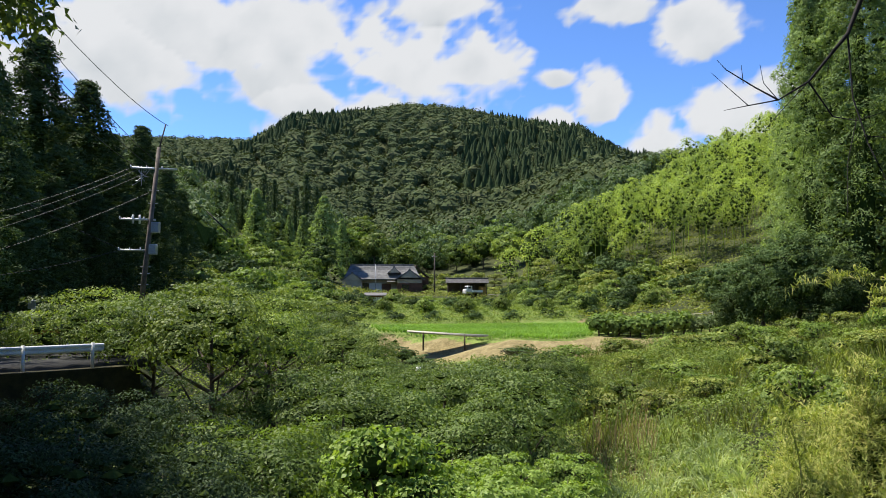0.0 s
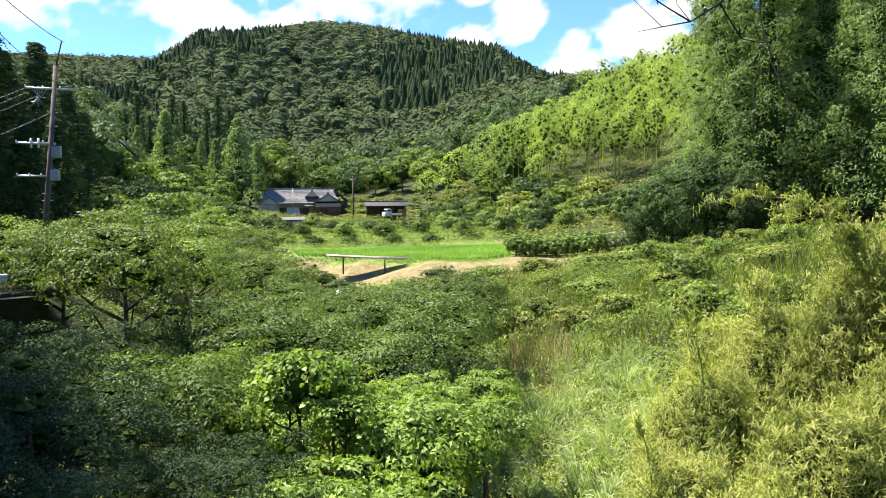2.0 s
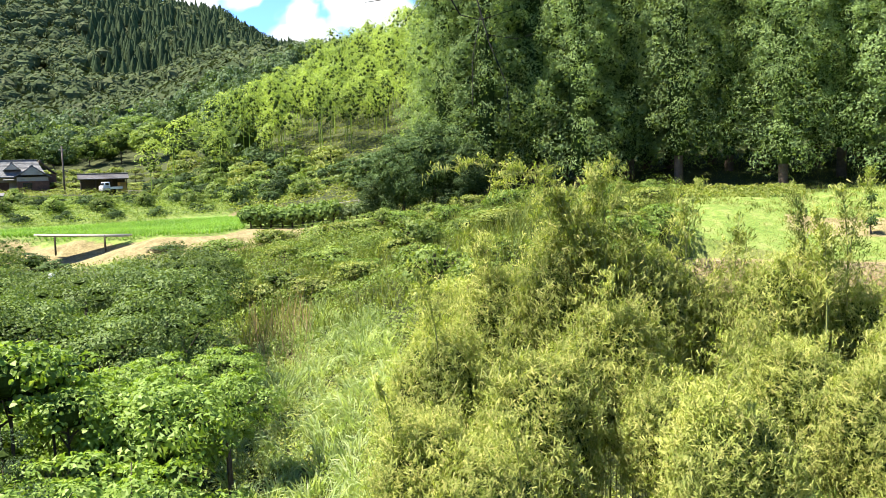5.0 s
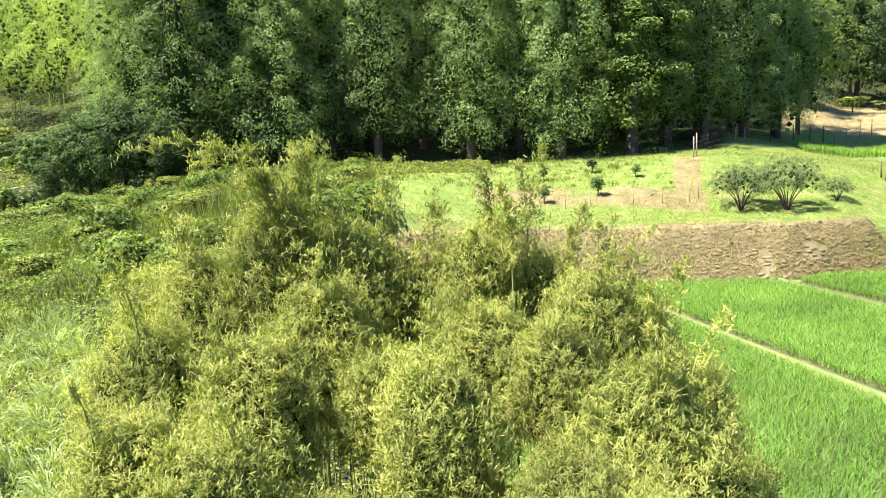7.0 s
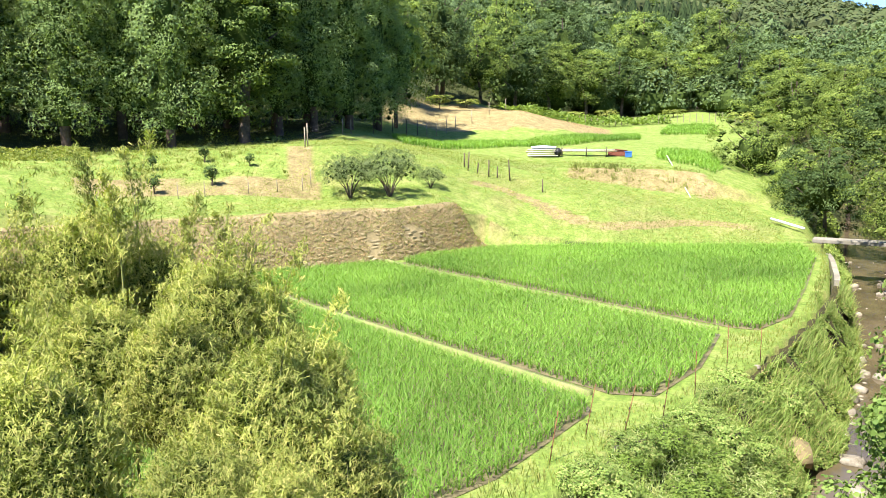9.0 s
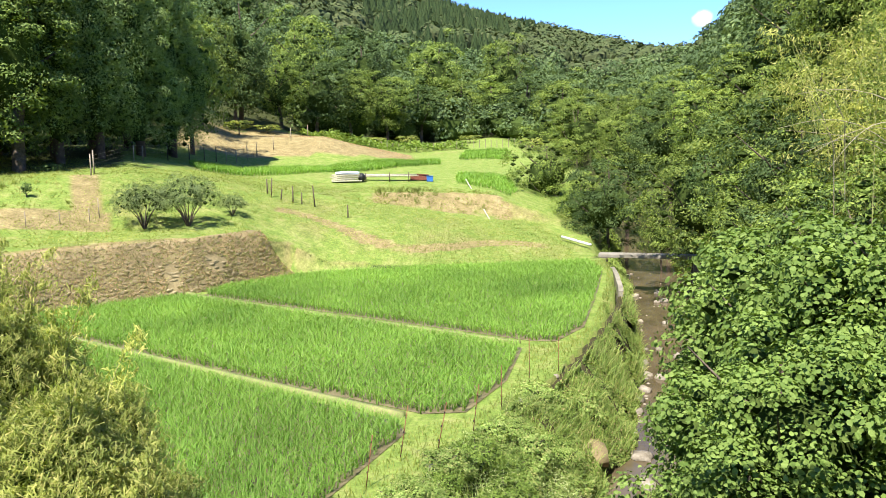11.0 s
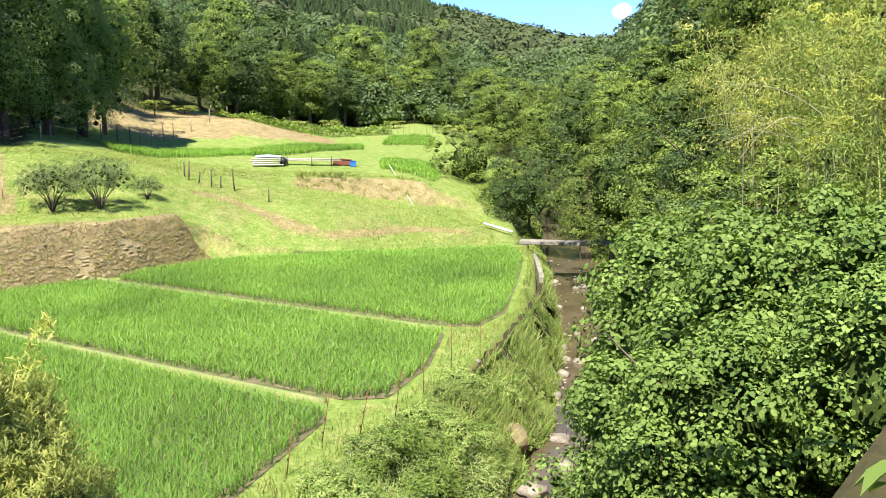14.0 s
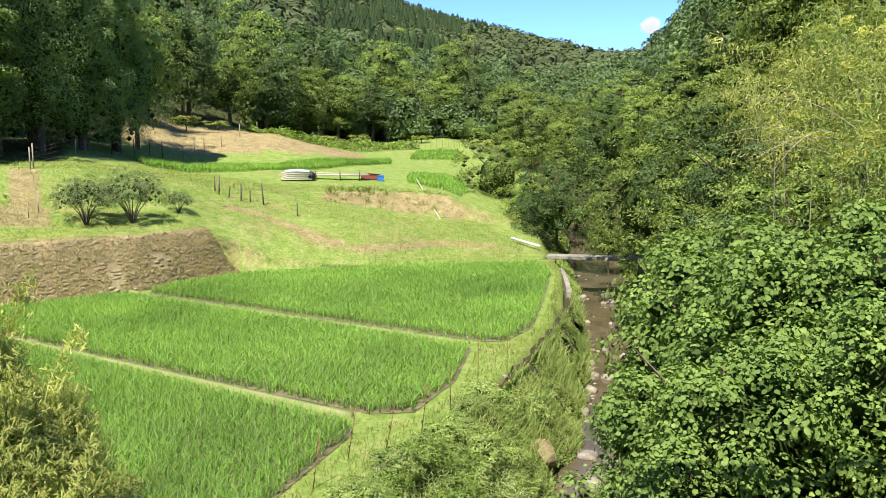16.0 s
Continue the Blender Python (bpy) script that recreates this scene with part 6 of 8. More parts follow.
rice("rice_strip", polar([(89.4, 70), (91.5, 68), (93.4, 66.5), (94.0, 70), (93.2, 78), (89.6, 77)]), 0.36, 10, 0.6, 76, 0.035, "small curved rice plot beside the terrace path")
rice("rice_strip", polar([(89.6, 100), (93.6, 102), (93.2, 118), (90.2, 116)]), 0.45, 9, 0.6, 77, 0.05, "small rice plot on the upper terrace")


def mud_floor(name, poly, grow, z):
    """The wet floor of a field, a little wider than its rice."""
    p = np.array(poly, float)
    c = p.mean(0)
    p = c + (p - c) * (1 + grow / np.linalg.norm(p - c, axis=1, keepdims=True))
    bm = bmesh.new()
    bm.faces.new([bm.verts.new((x, y, z)) for x, y in p])
    bmesh.ops.triangulate(bm, faces=bm.faces[:])
    return tagged(part(name, bm, M_MUD), "dark wet mud of a flooded rice field", "field floor", kind="structure")


for poly in (PADDY_A, PADDY_B, PADDY_C):
    mud_floor("paddy_floor", poly, 0.07, 0.02)
ribbon("field_path", dense([(20.75, 1.5), (31.5, 17.8), (34, 20.8)], 0.6), 0.12, 0.13, M_PATH, label="narrow trodden bund between rice fields", category="path", thick=0.25)
ribbon("field_path", dense([(28.6, -2.3), (39.2, 14.1), (40.6, 15)], 0.6), 0.12, 0.13, M_PATH, label="narrow trodden bund between rice fields", category="path", thick=0.25)

# short grass on the bund by the stream, the terraces and slopes
EDGE_STRIP = [(10, 5.0), (15.5, 1.9), (19.6, 0.2), (24.6, -2.7), (32.7, -5.8), (40.7, -7.8), (50.5, -9.3), (49.5, -8), (45.4, -8.3), (37.7, -6.7), (31.5, -5.1), (28.9, -3.6), (28.4, -2.3), (24.0, -1.5), (21.0, -0.2), (20.0, 1.4), (15.3, 3.0), (10.5, 6)]
carpet("bund_grass", "short mown grass along the top of the bank", M_LAWN, 0, 0, 0, 0, 60000, 0.14, 0, 0.02, 81, within=EDGE_STRIP, blade=True, category="grass")
carpet("terrace_grass", "short mown grass on the terraces", M_LAWN, 44, 100, 42, 75, 34000, 0.06, 0, 0.035, 82, within=None, avoid=[PADDY_FLOOR], blade=True, category="grass")
carpet("mound_grass", "dry mown grass on the upper bank", M_DRY, 0, 0, 0, 0, 9000, 0.09, 0, 0.05, 83, within=[(80, 34), (84, 25), (89, 17), (93, 9), (100, 6), (112, 8), (112, 22), (96, 38)], blade=True, category="grass")
carpet("slope_weeds", "low weeds and clippings on the mown slope", M_LAWN, 52, 98, 43, 66, 60000, 0.09, 0.1, 0.045, 85, [PADDY_FLOOR], category="grass")
tussocks("sapling_grass", "rough bright grass round the young trees", M_LAWN, polar([(42, 50.5), (63, 50.5), (63, 57), (42, 58)]), 0.7, 12, 0.4, 0.04, 86)
tussocks("scarp_grass", "rough grass tufts on the eroded scarps", M_LAWN, [(60.2, 7.2), (63.5, 7.0), (65.5, -3.2), (61.6, -3.8)], 0.75, 16, 0.45, 0.045, 87)
carpet("upper_scrub", "bright scrub beyond the mown bank", M_BRIGHT, 0, 0, 0, 0, 9000, 1.1, 0.5, 0.25, 84, within=polar([(80, 104), (83.2, 112), (90.5, 120), (90, 127), (82, 122), (78, 112)]), category="undergrowth")


# ---- stream stones ----
def rock_mesh(rng, name, mat, flat=0.6, sub=2, rough=0.22):
    v, f = blob((0, 0, 0), (0.5, 0.5 * rng.uniform(0.6, 0.95), 0.5 * flat), rng, rough, sub)
    return mesh_from(name, v, f, [mat], True)


def stream_stones():
    rng = np.random.default_rng(91)
    kinds = [rock_mesh(rng, "rock", M_ROCK) for i in range(5)]
    for i in range(190):
        u = rng.uniform(0, 1) if i < 70 else rng.uniform(0.22, 0.48)
        x = 14 + 46 * u
        c = np.array([x, np.interp(x, STREAM[:, 0], STREAM[:, 1])])
        off = rng.normal() * 1.3 if i < 60 else rng.uniform(0.7, 2.3)
        ob = tagged(new("rock", kinds[i % 5]), "pale rounded stone in the stream bed", "rock", "stream stones")
        s = (0.14 + 0.5 * rng.uniform() ** 2.2) * (1.9 if i % 17 == 0 else 1)
        px, py = c[0] + 0.25 * off, c[1] + off
        z = max(-2.45, float(terrain(np.array([px]), np.array([py]))[0]))
        if z > -1.9:
            bpy.data.objects.remove(ob)
            continue
        ob.matrix_world = Matrix.Translation((px, py, z + s * 0.1)) @ Matrix.Rotation(rng.uniform(0, 6), 4, "Z") @ Matrix.Scale(s, 4)
    big = [(22.4, -3.3, 1.75, -1.75), (23.8, -5.5, 0.8, -2.4), (20, -3.9, 0.9, -2.3), (19.4, -4.4, 0.7, -2.4)]
    for x, y, s, z in big:
        ob = tagged(new("boulder", rock_mesh(rng, "boulder", M_WALLEARTH if s > 1.1 else M_ROCK, 0.5, 2, 0.26)), "weathered tan boulder among the weeds of the bank", "rock", "bank boulders")
        ob.matrix_world = Matrix.Translation((x, y, z)) @ Matrix.Rotation(rng.uniform(0, 6), 4, "Z") @ Matrix.Scale(s, 4)
    edge = dense(BANK[1:], 0.55)
    small = [rock_mesh(rng, "edge_stone", M_ROCK, 0.7, 2, 0.18) for i in range(3)]
    for i, (x, y) in enumerate(edge[:22]):
        if rng.uniform() < 0.72:
            continue
        ob = tagged(new("edge_stone", small[i % 3]), "stone set along the edge of the bank", "stone", "bank edge stones")
        ob.matrix_world = Matrix.Translation((x + rng.normal() * 0.08, y + 0.04, -0.06)) @ Matrix.Rotation(rng.uniform(0, 6), 4, "Z") @ Matrix.Scale(rng.uniform(0.16, 0.34), 4)


stream_stones()
bank_bushes()


def box(bm, size, at=(0, 0, 0), rot=None, bevel=0.0):
    m = Matrix.Translation(at) @ (rot or Matrix()) @ Matrix.Diagonal((*size, 1))
    r = bmesh.ops.create_cube(bm, size=1, matrix=m)
    if bevel:
        e = list({e for v in r["verts"] for e in v.link_edges})
        bmesh.ops.bevel(bm, geom=e, offset=bevel, segments=2, affect="EDGES", profile=0.5)
    return bm


def rod(a, b, r0, r1=None, sides=6, name="pole", mat=None, parent=None, label="", sag=0.0, knots=2):
    a, b = np.array(a, float), np.array(b, float)
    t = np.linspace(0, 1, knots)[:, None]
    p = a + (b - a) * t - np.array([0, 0, 1]) * 4 * sag * t * (1 - t)
    v, f = tube(p, np.linspace(r0, r0 if r1 is None else r1, knots), sides)
    caps = [np.arange(sides)[None, ::-1], (np.arange(sides) + sides * (knots - 1))[None]]
    return hang(name, mesh_from(name, v, [f, *caps], [mat], sides > 5), parent, label)


def bridge():
    root = tagged(new("footbridge"), "narrow flat concrete footbridge across the stream", "bridge")
    a, b = np.array([52.2, -9.2]), np.array([50.6, -15.2])
    ang = math.atan2(b[1] - a[1], b[0] - a[0])
    mid = (a + b) / 2
    root.matrix_world = Matrix.Translation((*mid, 0.0)) @ Matrix.Rotation(ang, 4, "Z")
    part("deck", box(bmesh.new(), (6.6, 1.1, 0.22), (0, 0, 0.02), bevel=0.02), M_SUNLIT_CONC, root)
    for s in (-1, 1):
        part("abutment", box(bmesh.new(), (0.7, 1.5, 2.6), (s * 3.1, 0, -1.42), bevel=0.04), M_CONCRETE, root)


bridge()


def bank_wall():
    line = dense([(47.5, -8.9), (45, -8.7), (43, -8.4), (40.7, -8.1), (38.6, -7.7)], 0.5)
    t = unit(np.gradient(line, axis=0))
    n = np.column_stack([t[:, 1], -t[:, 0]])
    n = n * np.sign(n[:, 1:2]) * -1
    h = Heap()
    rings = []
    for off, z in ((-0.05, -2.6), (-0.05, -0.02), (0.2, -0.02), (0.42, -2.6)):
        rings.append(np.column_stack([line + n * off, np.full(len(line), z)]))
    k = len(line)
    i = np.arange(k - 1)
    f = np.concatenate([np.stack([i + a * k, i + a * k + 1, i + (a + 1) * k + 1, i + (a + 1) * k], 1) for a in range(3)])
    ends = np.array([[0, k, 2 * k, 3 * k], [k - 1, 2 * k - 1, 3 * k - 1, 4 * k - 1]])
    h.add(np.concatenate(rings), [np.concatenate([f, ends])])
    tagged(hang("wall_stream", h.mesh("wall_stream", [M_CONCRETE])), "curved concrete wall holding the paddy bank", "wall", kind="structure")


bank_wall()


def bank_face():
    """The steep earth bank between the paddies and the stream, overgrown with weeds and hanging grass."""
    rng = np.random.default_rng(133)
    line = dense([(39, -7.8), (36, -7.1), (32.7, -6.0), (28.6, -4.5), (24.6, -2.9), (21, -0.9)], 0.4)
    t = unit(np.gradient(line, axis=0))
    n = np.column_stack([t[:, 1], -t[:, 0]])
    n = n * -np.sign(n[:, 1:2])
    k = len(line)
    foot = 0.85 + 2.0 * np.linspace(0, 1, k)
    prof = ((-0.1, -0.2), (0.1, -0.16), (0.3, -0.5), (0.62, -1.4), (1.0, -2.75))
    rings = [np.column_stack([line + n * (a * foot)[:, None], np.full(k, z)]) for a, z in prof]
    v = np.stack(rings)
    v[1:] += rng.normal(size=v[1:].shape) * 0.06
    i = np.arange(k - 1)
    f = np.concatenate([np.stack([i + a * k, i + a * k + 1, i + (a + 1) * k + 1, i + (a + 1) * k], 1) for a in range(4)])
    tagged(hang("wall_bank", mesh_from("wall_bank", v.reshape(-1, 3), f, [M_MOSS_SHADED], True)), "steep overgrown earth bank above the stream", "bank", kind="structure")
    for name, label, mat, count, long, wide, hold in (("bank_vines", "leafy weeds and vines hanging down the stream bank", M_SUN_BANKWEED, 40000, 0.11, 0.06, 0.36), ("bank_ferns", "green ferns and grass hanging down the stream bank", M_BROAD, 26000, 0.16, 0.04, 0.42), ("bank_straw", "dry and reddish grass on the stream bank", M_DRY, 7000, 0.2, 0.02, 0.5)):
        u, h = rng.uniform(0, k - 1, count), rng.uniform(-0.06, 1, count)
        keep = fbm(u * 0.4, h * 2.2, 1.1, len(name), 3) > hold - 0.06
        u, h = u[keep], h[keep]
        z = -0.1 + h * -2.3
        a = np.interp(-z, [-b for _, b in prof[1:]], [q for q, _ in prof[1:]]) * np.interp(u, np.arange(k), foot)
        nx, ny = np.interp(u, np.arange(k), n[:, 0]), np.interp(u, np.arange(k), n[:, 1])
        lump = 0.02 + 0.5 * fbm(u * 0.4, h * 2.2, 0.9, 5, 3) ** 2
        c = np.column_stack([np.interp(u, np.arange(k), line[:, 0]) + nx * (a + lump), np.interp(u, np.arange(k), line[:, 1]) + ny * (a + lump), z])
        o = np.column_stack([nx * 0.3, ny * 0.3, np.ones(len(u))])
        if name == "bank_straw":
            pick = rng.uniform(0, 1, len(c)) < 0.7
            g = c[pick]
            L = rng.uniform(0.2, 0.6, len(g))
            tip = g + np.column_stack([rng.normal(size=(len(g), 2)) * 0.16 + np.column_stack([nx, ny])[pick] * 0.12, L])
            tagged(hang("bank_grass", mesh_from("bank_grass", *blades(g, tip, np.full(len(g), 0.018), rng), [M_SUN_BANKWEED])), "tall pale grass tufts on the stream bank", "grass", kind="stuff")
        tagged(hang(name, mesh_from(name, *leaves(c, o + rng.normal(size=c.shape) * 0.5, long, wide, rng, 0.3), [mat])), label, "undergrowth", kind="stuff")


bank_face()


def stakes():
    for (x, y), tall, lean in (((17.9, 1.67), 1.35, (0.25, 0.0)), ((18.24, 0.8), 1.3, (0.3, 0.05)), ((19.58, -0.11), 1.35, (0.2, 0.1)), ((21.48, -0.98), 1.3, (0, 0.02)), ((23.79, -1.96), 1.5, (0, 0)), ((25.24, -3.05), 1.15, (0, 0)), ((16.4, 2.3), 1.2, (0.2, 0))):
        root = tagged(new("fence_stake"), "thin rusty fence stake on the paddy bank", "stake", "bank stakes")
        root.location = (x, y, 0)
        rod((0, 0, -0.2), (lean[0] * 0.3, -lean[0], tall), 0.013, 0.011, 6, "rod", M_RUST, root)
        for z in (0.35, 0.7, 1.05):
            rod((lean[0] * 0.3 * z / tall - 0.02, -lean[0] * z / tall, z), (lean[0] * 0.3 * z / tall + 0.035, -lean[0] * z / tall, z + 0.02), 0.012, None, 5, "insulator", M_BLACK, root)


stakes()


def field_posts():
    rng = np.random.default_rng(95)
    for az, el, tall, lean in ((75.78, -3.15, 1.0, 0.0), (76.03, -3.36, 1.25, 0.1), (76.69, -3.62, 0.7, 0.12), (77.55, -3.87, 1.15, 0.02), (78.17, -4.0, 0.8, 0.02), (79.12, -4.22, 1.5, -0.12), (81.46, -5.14, 0.95, 0.0)):
        p = spot(az, el)
        ob = rod((0, 0, -0.3), (lean * 0.3, -lean, tall), 0.055, 0.045, 7, "fence_post", M_POSTDARK)
        ob.location = p
        tagged(ob, "weathered wooden post standing on the grass slope", "post", "slope posts")
    # fence along the wood: posts and wires
    line = [(64.3, -3.9, 1.4), (64.49, -1.53, 1.6), (67.0, -1.18, 1.3), (67.6, -1.12, 1.2), (69.2, -0.95, 1.5), (70.6, -0.75, 1.5), (71.6, -0.6, 1.5), (72.4, -0.35, 1.5), (73.07, -0.14, 1.3), (73.77, 0.1, 1.4), (74.51, 0.3, 1.5), (75.17, 0.5, 1.6), (76.36, 0.75, 1.6), (77.6, 0.8, 1.5), (78.8, 0.82, 1.5)]
    fence = tagged(new("wire_fence"), "wire fence on slim posts along the cedar wood", "fence")
    tops = []
    for i, (az, el, tall) in enumerate(line):
        d = 56 + (az - 64.3) * 3.0
        x, y, z = ground_at(az, d)
        rod((x, y, z - 0.3), (x + rng.normal() * 0.04, y, z + tall), 0.045, 0.04, 6, "post", M_POST if az > 72.8 or az < 68 else M_POSTDARK, fence)
        tops.append((x, y, z))
    for h in (0.35, 0.7, 1.0, 1.25):
        for a, b in zip(tops[1:4], tops[2:5]):
            rod(np.array(a) + (0, 0, h), np.array(b) + (0, 0, h), 0.004, None, 4, "wire", M_POST, fence)
    # low stakes round the sapling slope
    for az, el in ((52.6, -5.2), (55.4, -5.0), (57.2, -4.9), (60.2, -4.8), (62.2, -4.7), (64.0, -4.6), (64.6, -4.3), (50.2, -5.3)):
        ob = rod((0, 0, -0.2), (0, 0.02, rng.uniform(0.7, 1.1)), 0.028, 0.024, 6, "garden_stake", M_POST)
        ob.location = spot(az, el)
        tagged(ob, "slim wooden stake beside the young trees", "stake", "sapling stakes")


field_posts()


def orchard():
    rng = np.random.default_rng(96)

    def shrub_tree(W, H, label, kind, n=84, per=84):
        cr = crown_mesh(rng, "crown", M_PLUM, W, H * 0.9, H * 0.13, n, per, 0.085, 0.042, W * 0.11, 0.85, 0, -0.6)
        h = Heap()
        for i in range(9):
            an = i * 2.4
            e = np.array([math.cos(an) * W * 0.3, math.sin(an) * W * 0.3, H * rng.uniform(0.5, 0.7)])
            h.add(*tube([(0, 0, -0.1), e * np.array([0.35, 0.35, 0.45]), e], [0.045, 0.03, 0.01], 5))
        return make_tree(kind, label, h.mesh("trunk", [M_BARK], True), cr, "fruit tree", "orchard trees")

    a = shrub_tree(3.5, 2.7, "rounded grey-green plum tree with a many-stemmed trunk", "plum_tree")
    for az, el, s in ((67.39, -5.34, 0.98), (70.27, -5.33, 1.12), (73.3, -4.75, 0.52)):
        p = spot(az, el)
        copy_thing(a, Matrix.Translation(p) @ Matrix.Rotation(az, 4, "Z") @ Matrix.Scale(s, 4))
    park(a)
    b = broad(rng, "sapling", "young fruit tree planted on the grass slope", M_DARKLEAF, 1.3, 0.9, 16, 26, 0.14, 0.07, 0.2, 0.25, -0.8, 0.9, "saplings", "sapling")
    for az, el, s in ((53.9, -2.9, 0.7), (57.7, -4.2, 1.0), (57.3, -2.5, 0.8), (60.4, -2.9, 0.7), (53.9, -4.6, 0.9)):
        copy_thing(b, Matrix.Translation(spot(az, el)) @ Matrix.Rotation(az, 4, "Z") @ Matrix.Scale(s, 4))
    park(b)


orchard()


def stacks():
    """Harvest poles stacked on the upper terrace."""
    rng = np.random.default_rng(97)
    g = spot(81.5, -2.55)
    east = Matrix.Translation(g) @ Matrix.Rotation(radians(-84), 4, "Z")
    s = tagged(new("pole_stack"), "stack of bleached rice-drying poles under a faded blue sheet", "pole stack")
    s.matrix_world = east
    # local x runs to the viewer's right, y away
    for i in range(16):
        r, c = i // 4, i % 4
        rod((-1.25 + rng.normal() * 0.1, 0.3 * c - 0.4, 0.15 + 0.17 * r), (1.15 + rng.normal() * 0.12, 0.3 * c - 0.4 + rng.normal() * 0.05, 0.15 + 0.17 * r), 0.06, 0.05, 7, "pole", M_STRAWPOLE, s)
    v, f = tube([(-1.0, 0.05, 0.72), (0, 0.1, 0.85), (1.05, 0.05, 0.68)], [0.42, 0.5, 0.4], 10)
    part_me = mesh_from("sheet", v * np.array([1, 1, 0.35]) + np.array([0, 0, 0.55]), f, [M_BLUESHEET], True)
    hang("sheet", part_me, s, "faded blue plastic sheet")
    hang("dark_end", mesh_from("dark_end", *blob((1.25, 0, 0.42), (0.32, 0.4, 0.4), rng, 0.1, 2), [M_BLACK], True), s, "black sheet over the ends")
    r = tagged(new("pole_rack"), "long bundle of poles lying on low trestles", "pole rack")
    r.matrix_world = Matrix.Translation(spot(84.4, -2.5)) @ Matrix.Rotation(radians(-86), 4, "Z")
    for i in range(8):
        rod((-2.4 + rng.normal() * 0.2, 0.16 * (i % 4) - 0.2, 0.48 + 0.12 * (i // 4)), (2.5 + rng.normal() * 0.2, 0.16 * (i % 4) - 0.2, 0.42 + 0.12 * (i // 4)), 0.06, 0.045, 7, "pole", M_STRAWPOLE, r)
    for x in (-1.9, 0.2, 1.9):
        for y in (-0.3, 0.45):
            rod((x, y, -0.1), (x, y * 0.8, 0.75), 0.04, None, 6, "leg", M_POSTDARK, r)
        rod((x, -0.4, 0.38), (x, 0.55, 0.38), 0.04, None, 6, "crossbar", M_POSTDARK, r)
    k = tagged(new("red_frame"), "pile of rusty red steel frames", "steel frame")
    k.matrix_world = Matrix.Translation(spot(86.7, -2.5)) @ Matrix.Rotation(radians(-86), 4, "Z")
    for i in range(6):
        rod((-0.8 + 0.12 * i, -0.3, 0.08 + 0.1 * i), (0.9, 0.3 - 0.1 * i, 0.12 + 0.07 * i), 0.05, None, 6, "bar", M_REDPAINT, k)
    part("panel", box(bmesh.new(), (1.5, 0.8, 0.35), (0, 0.1, 0.2), bevel=0.02), M_REDPAINT, k)
    c = tagged(new("crate"), "bright blue plastic crate on the grass", "crate")
    c.matrix_world = Matrix.Translation(spot(87.5, -2.6)) @ Matrix.Rotation(radians(-80), 4, "Z")
    part("body", box(bmesh.new(), (0.55, 0.4, 0.5), (0, 0, 0.25), bevel=0.03), M_BLUE, c)
    part("rim", box(bmesh.new(), (0.6, 0.45, 0.06), (0, 0, 0.48), bevel=0.015), M_BLUE, c)
    a, b = spot(90.14, -2.9), spot(91.83, -5.5)
    tagged(rod(a + Vector((0, 0, 0.5)), b + Vector((0, 0, 0.1)), 0.05, 0.045, 8, "white_pole", M_STRAWPOLE), "long pale pole leaning on the scarp", "pole")
    a, b = spot(97.1, -7.0), spot(99.2, -7.6)
    tagged(rod(a + Vector((0, 0, 0.25)), b + Vector((0, 0, 0.25)), 0.09, 0.09, 8, "white_pipe", M_WHITE), "white pipe lying on the bank by the footbridge", "pipe")
    # low fence on the far terrace
    f = tagged(new("stake_fence"), "row of pale stakes at the far end of the terraces", "fence")
    for i in range(30):
        az = 83.2 + i * 0.42
        x, y, z = ground_at(az, 116 + 0.3 * i)
        rod((x, y, z - 0.2), (x, y, z + rng.uniform(0.9, 1.4)), 0.05, 0.05, 5, "stake", M_POST, f)


stacks()


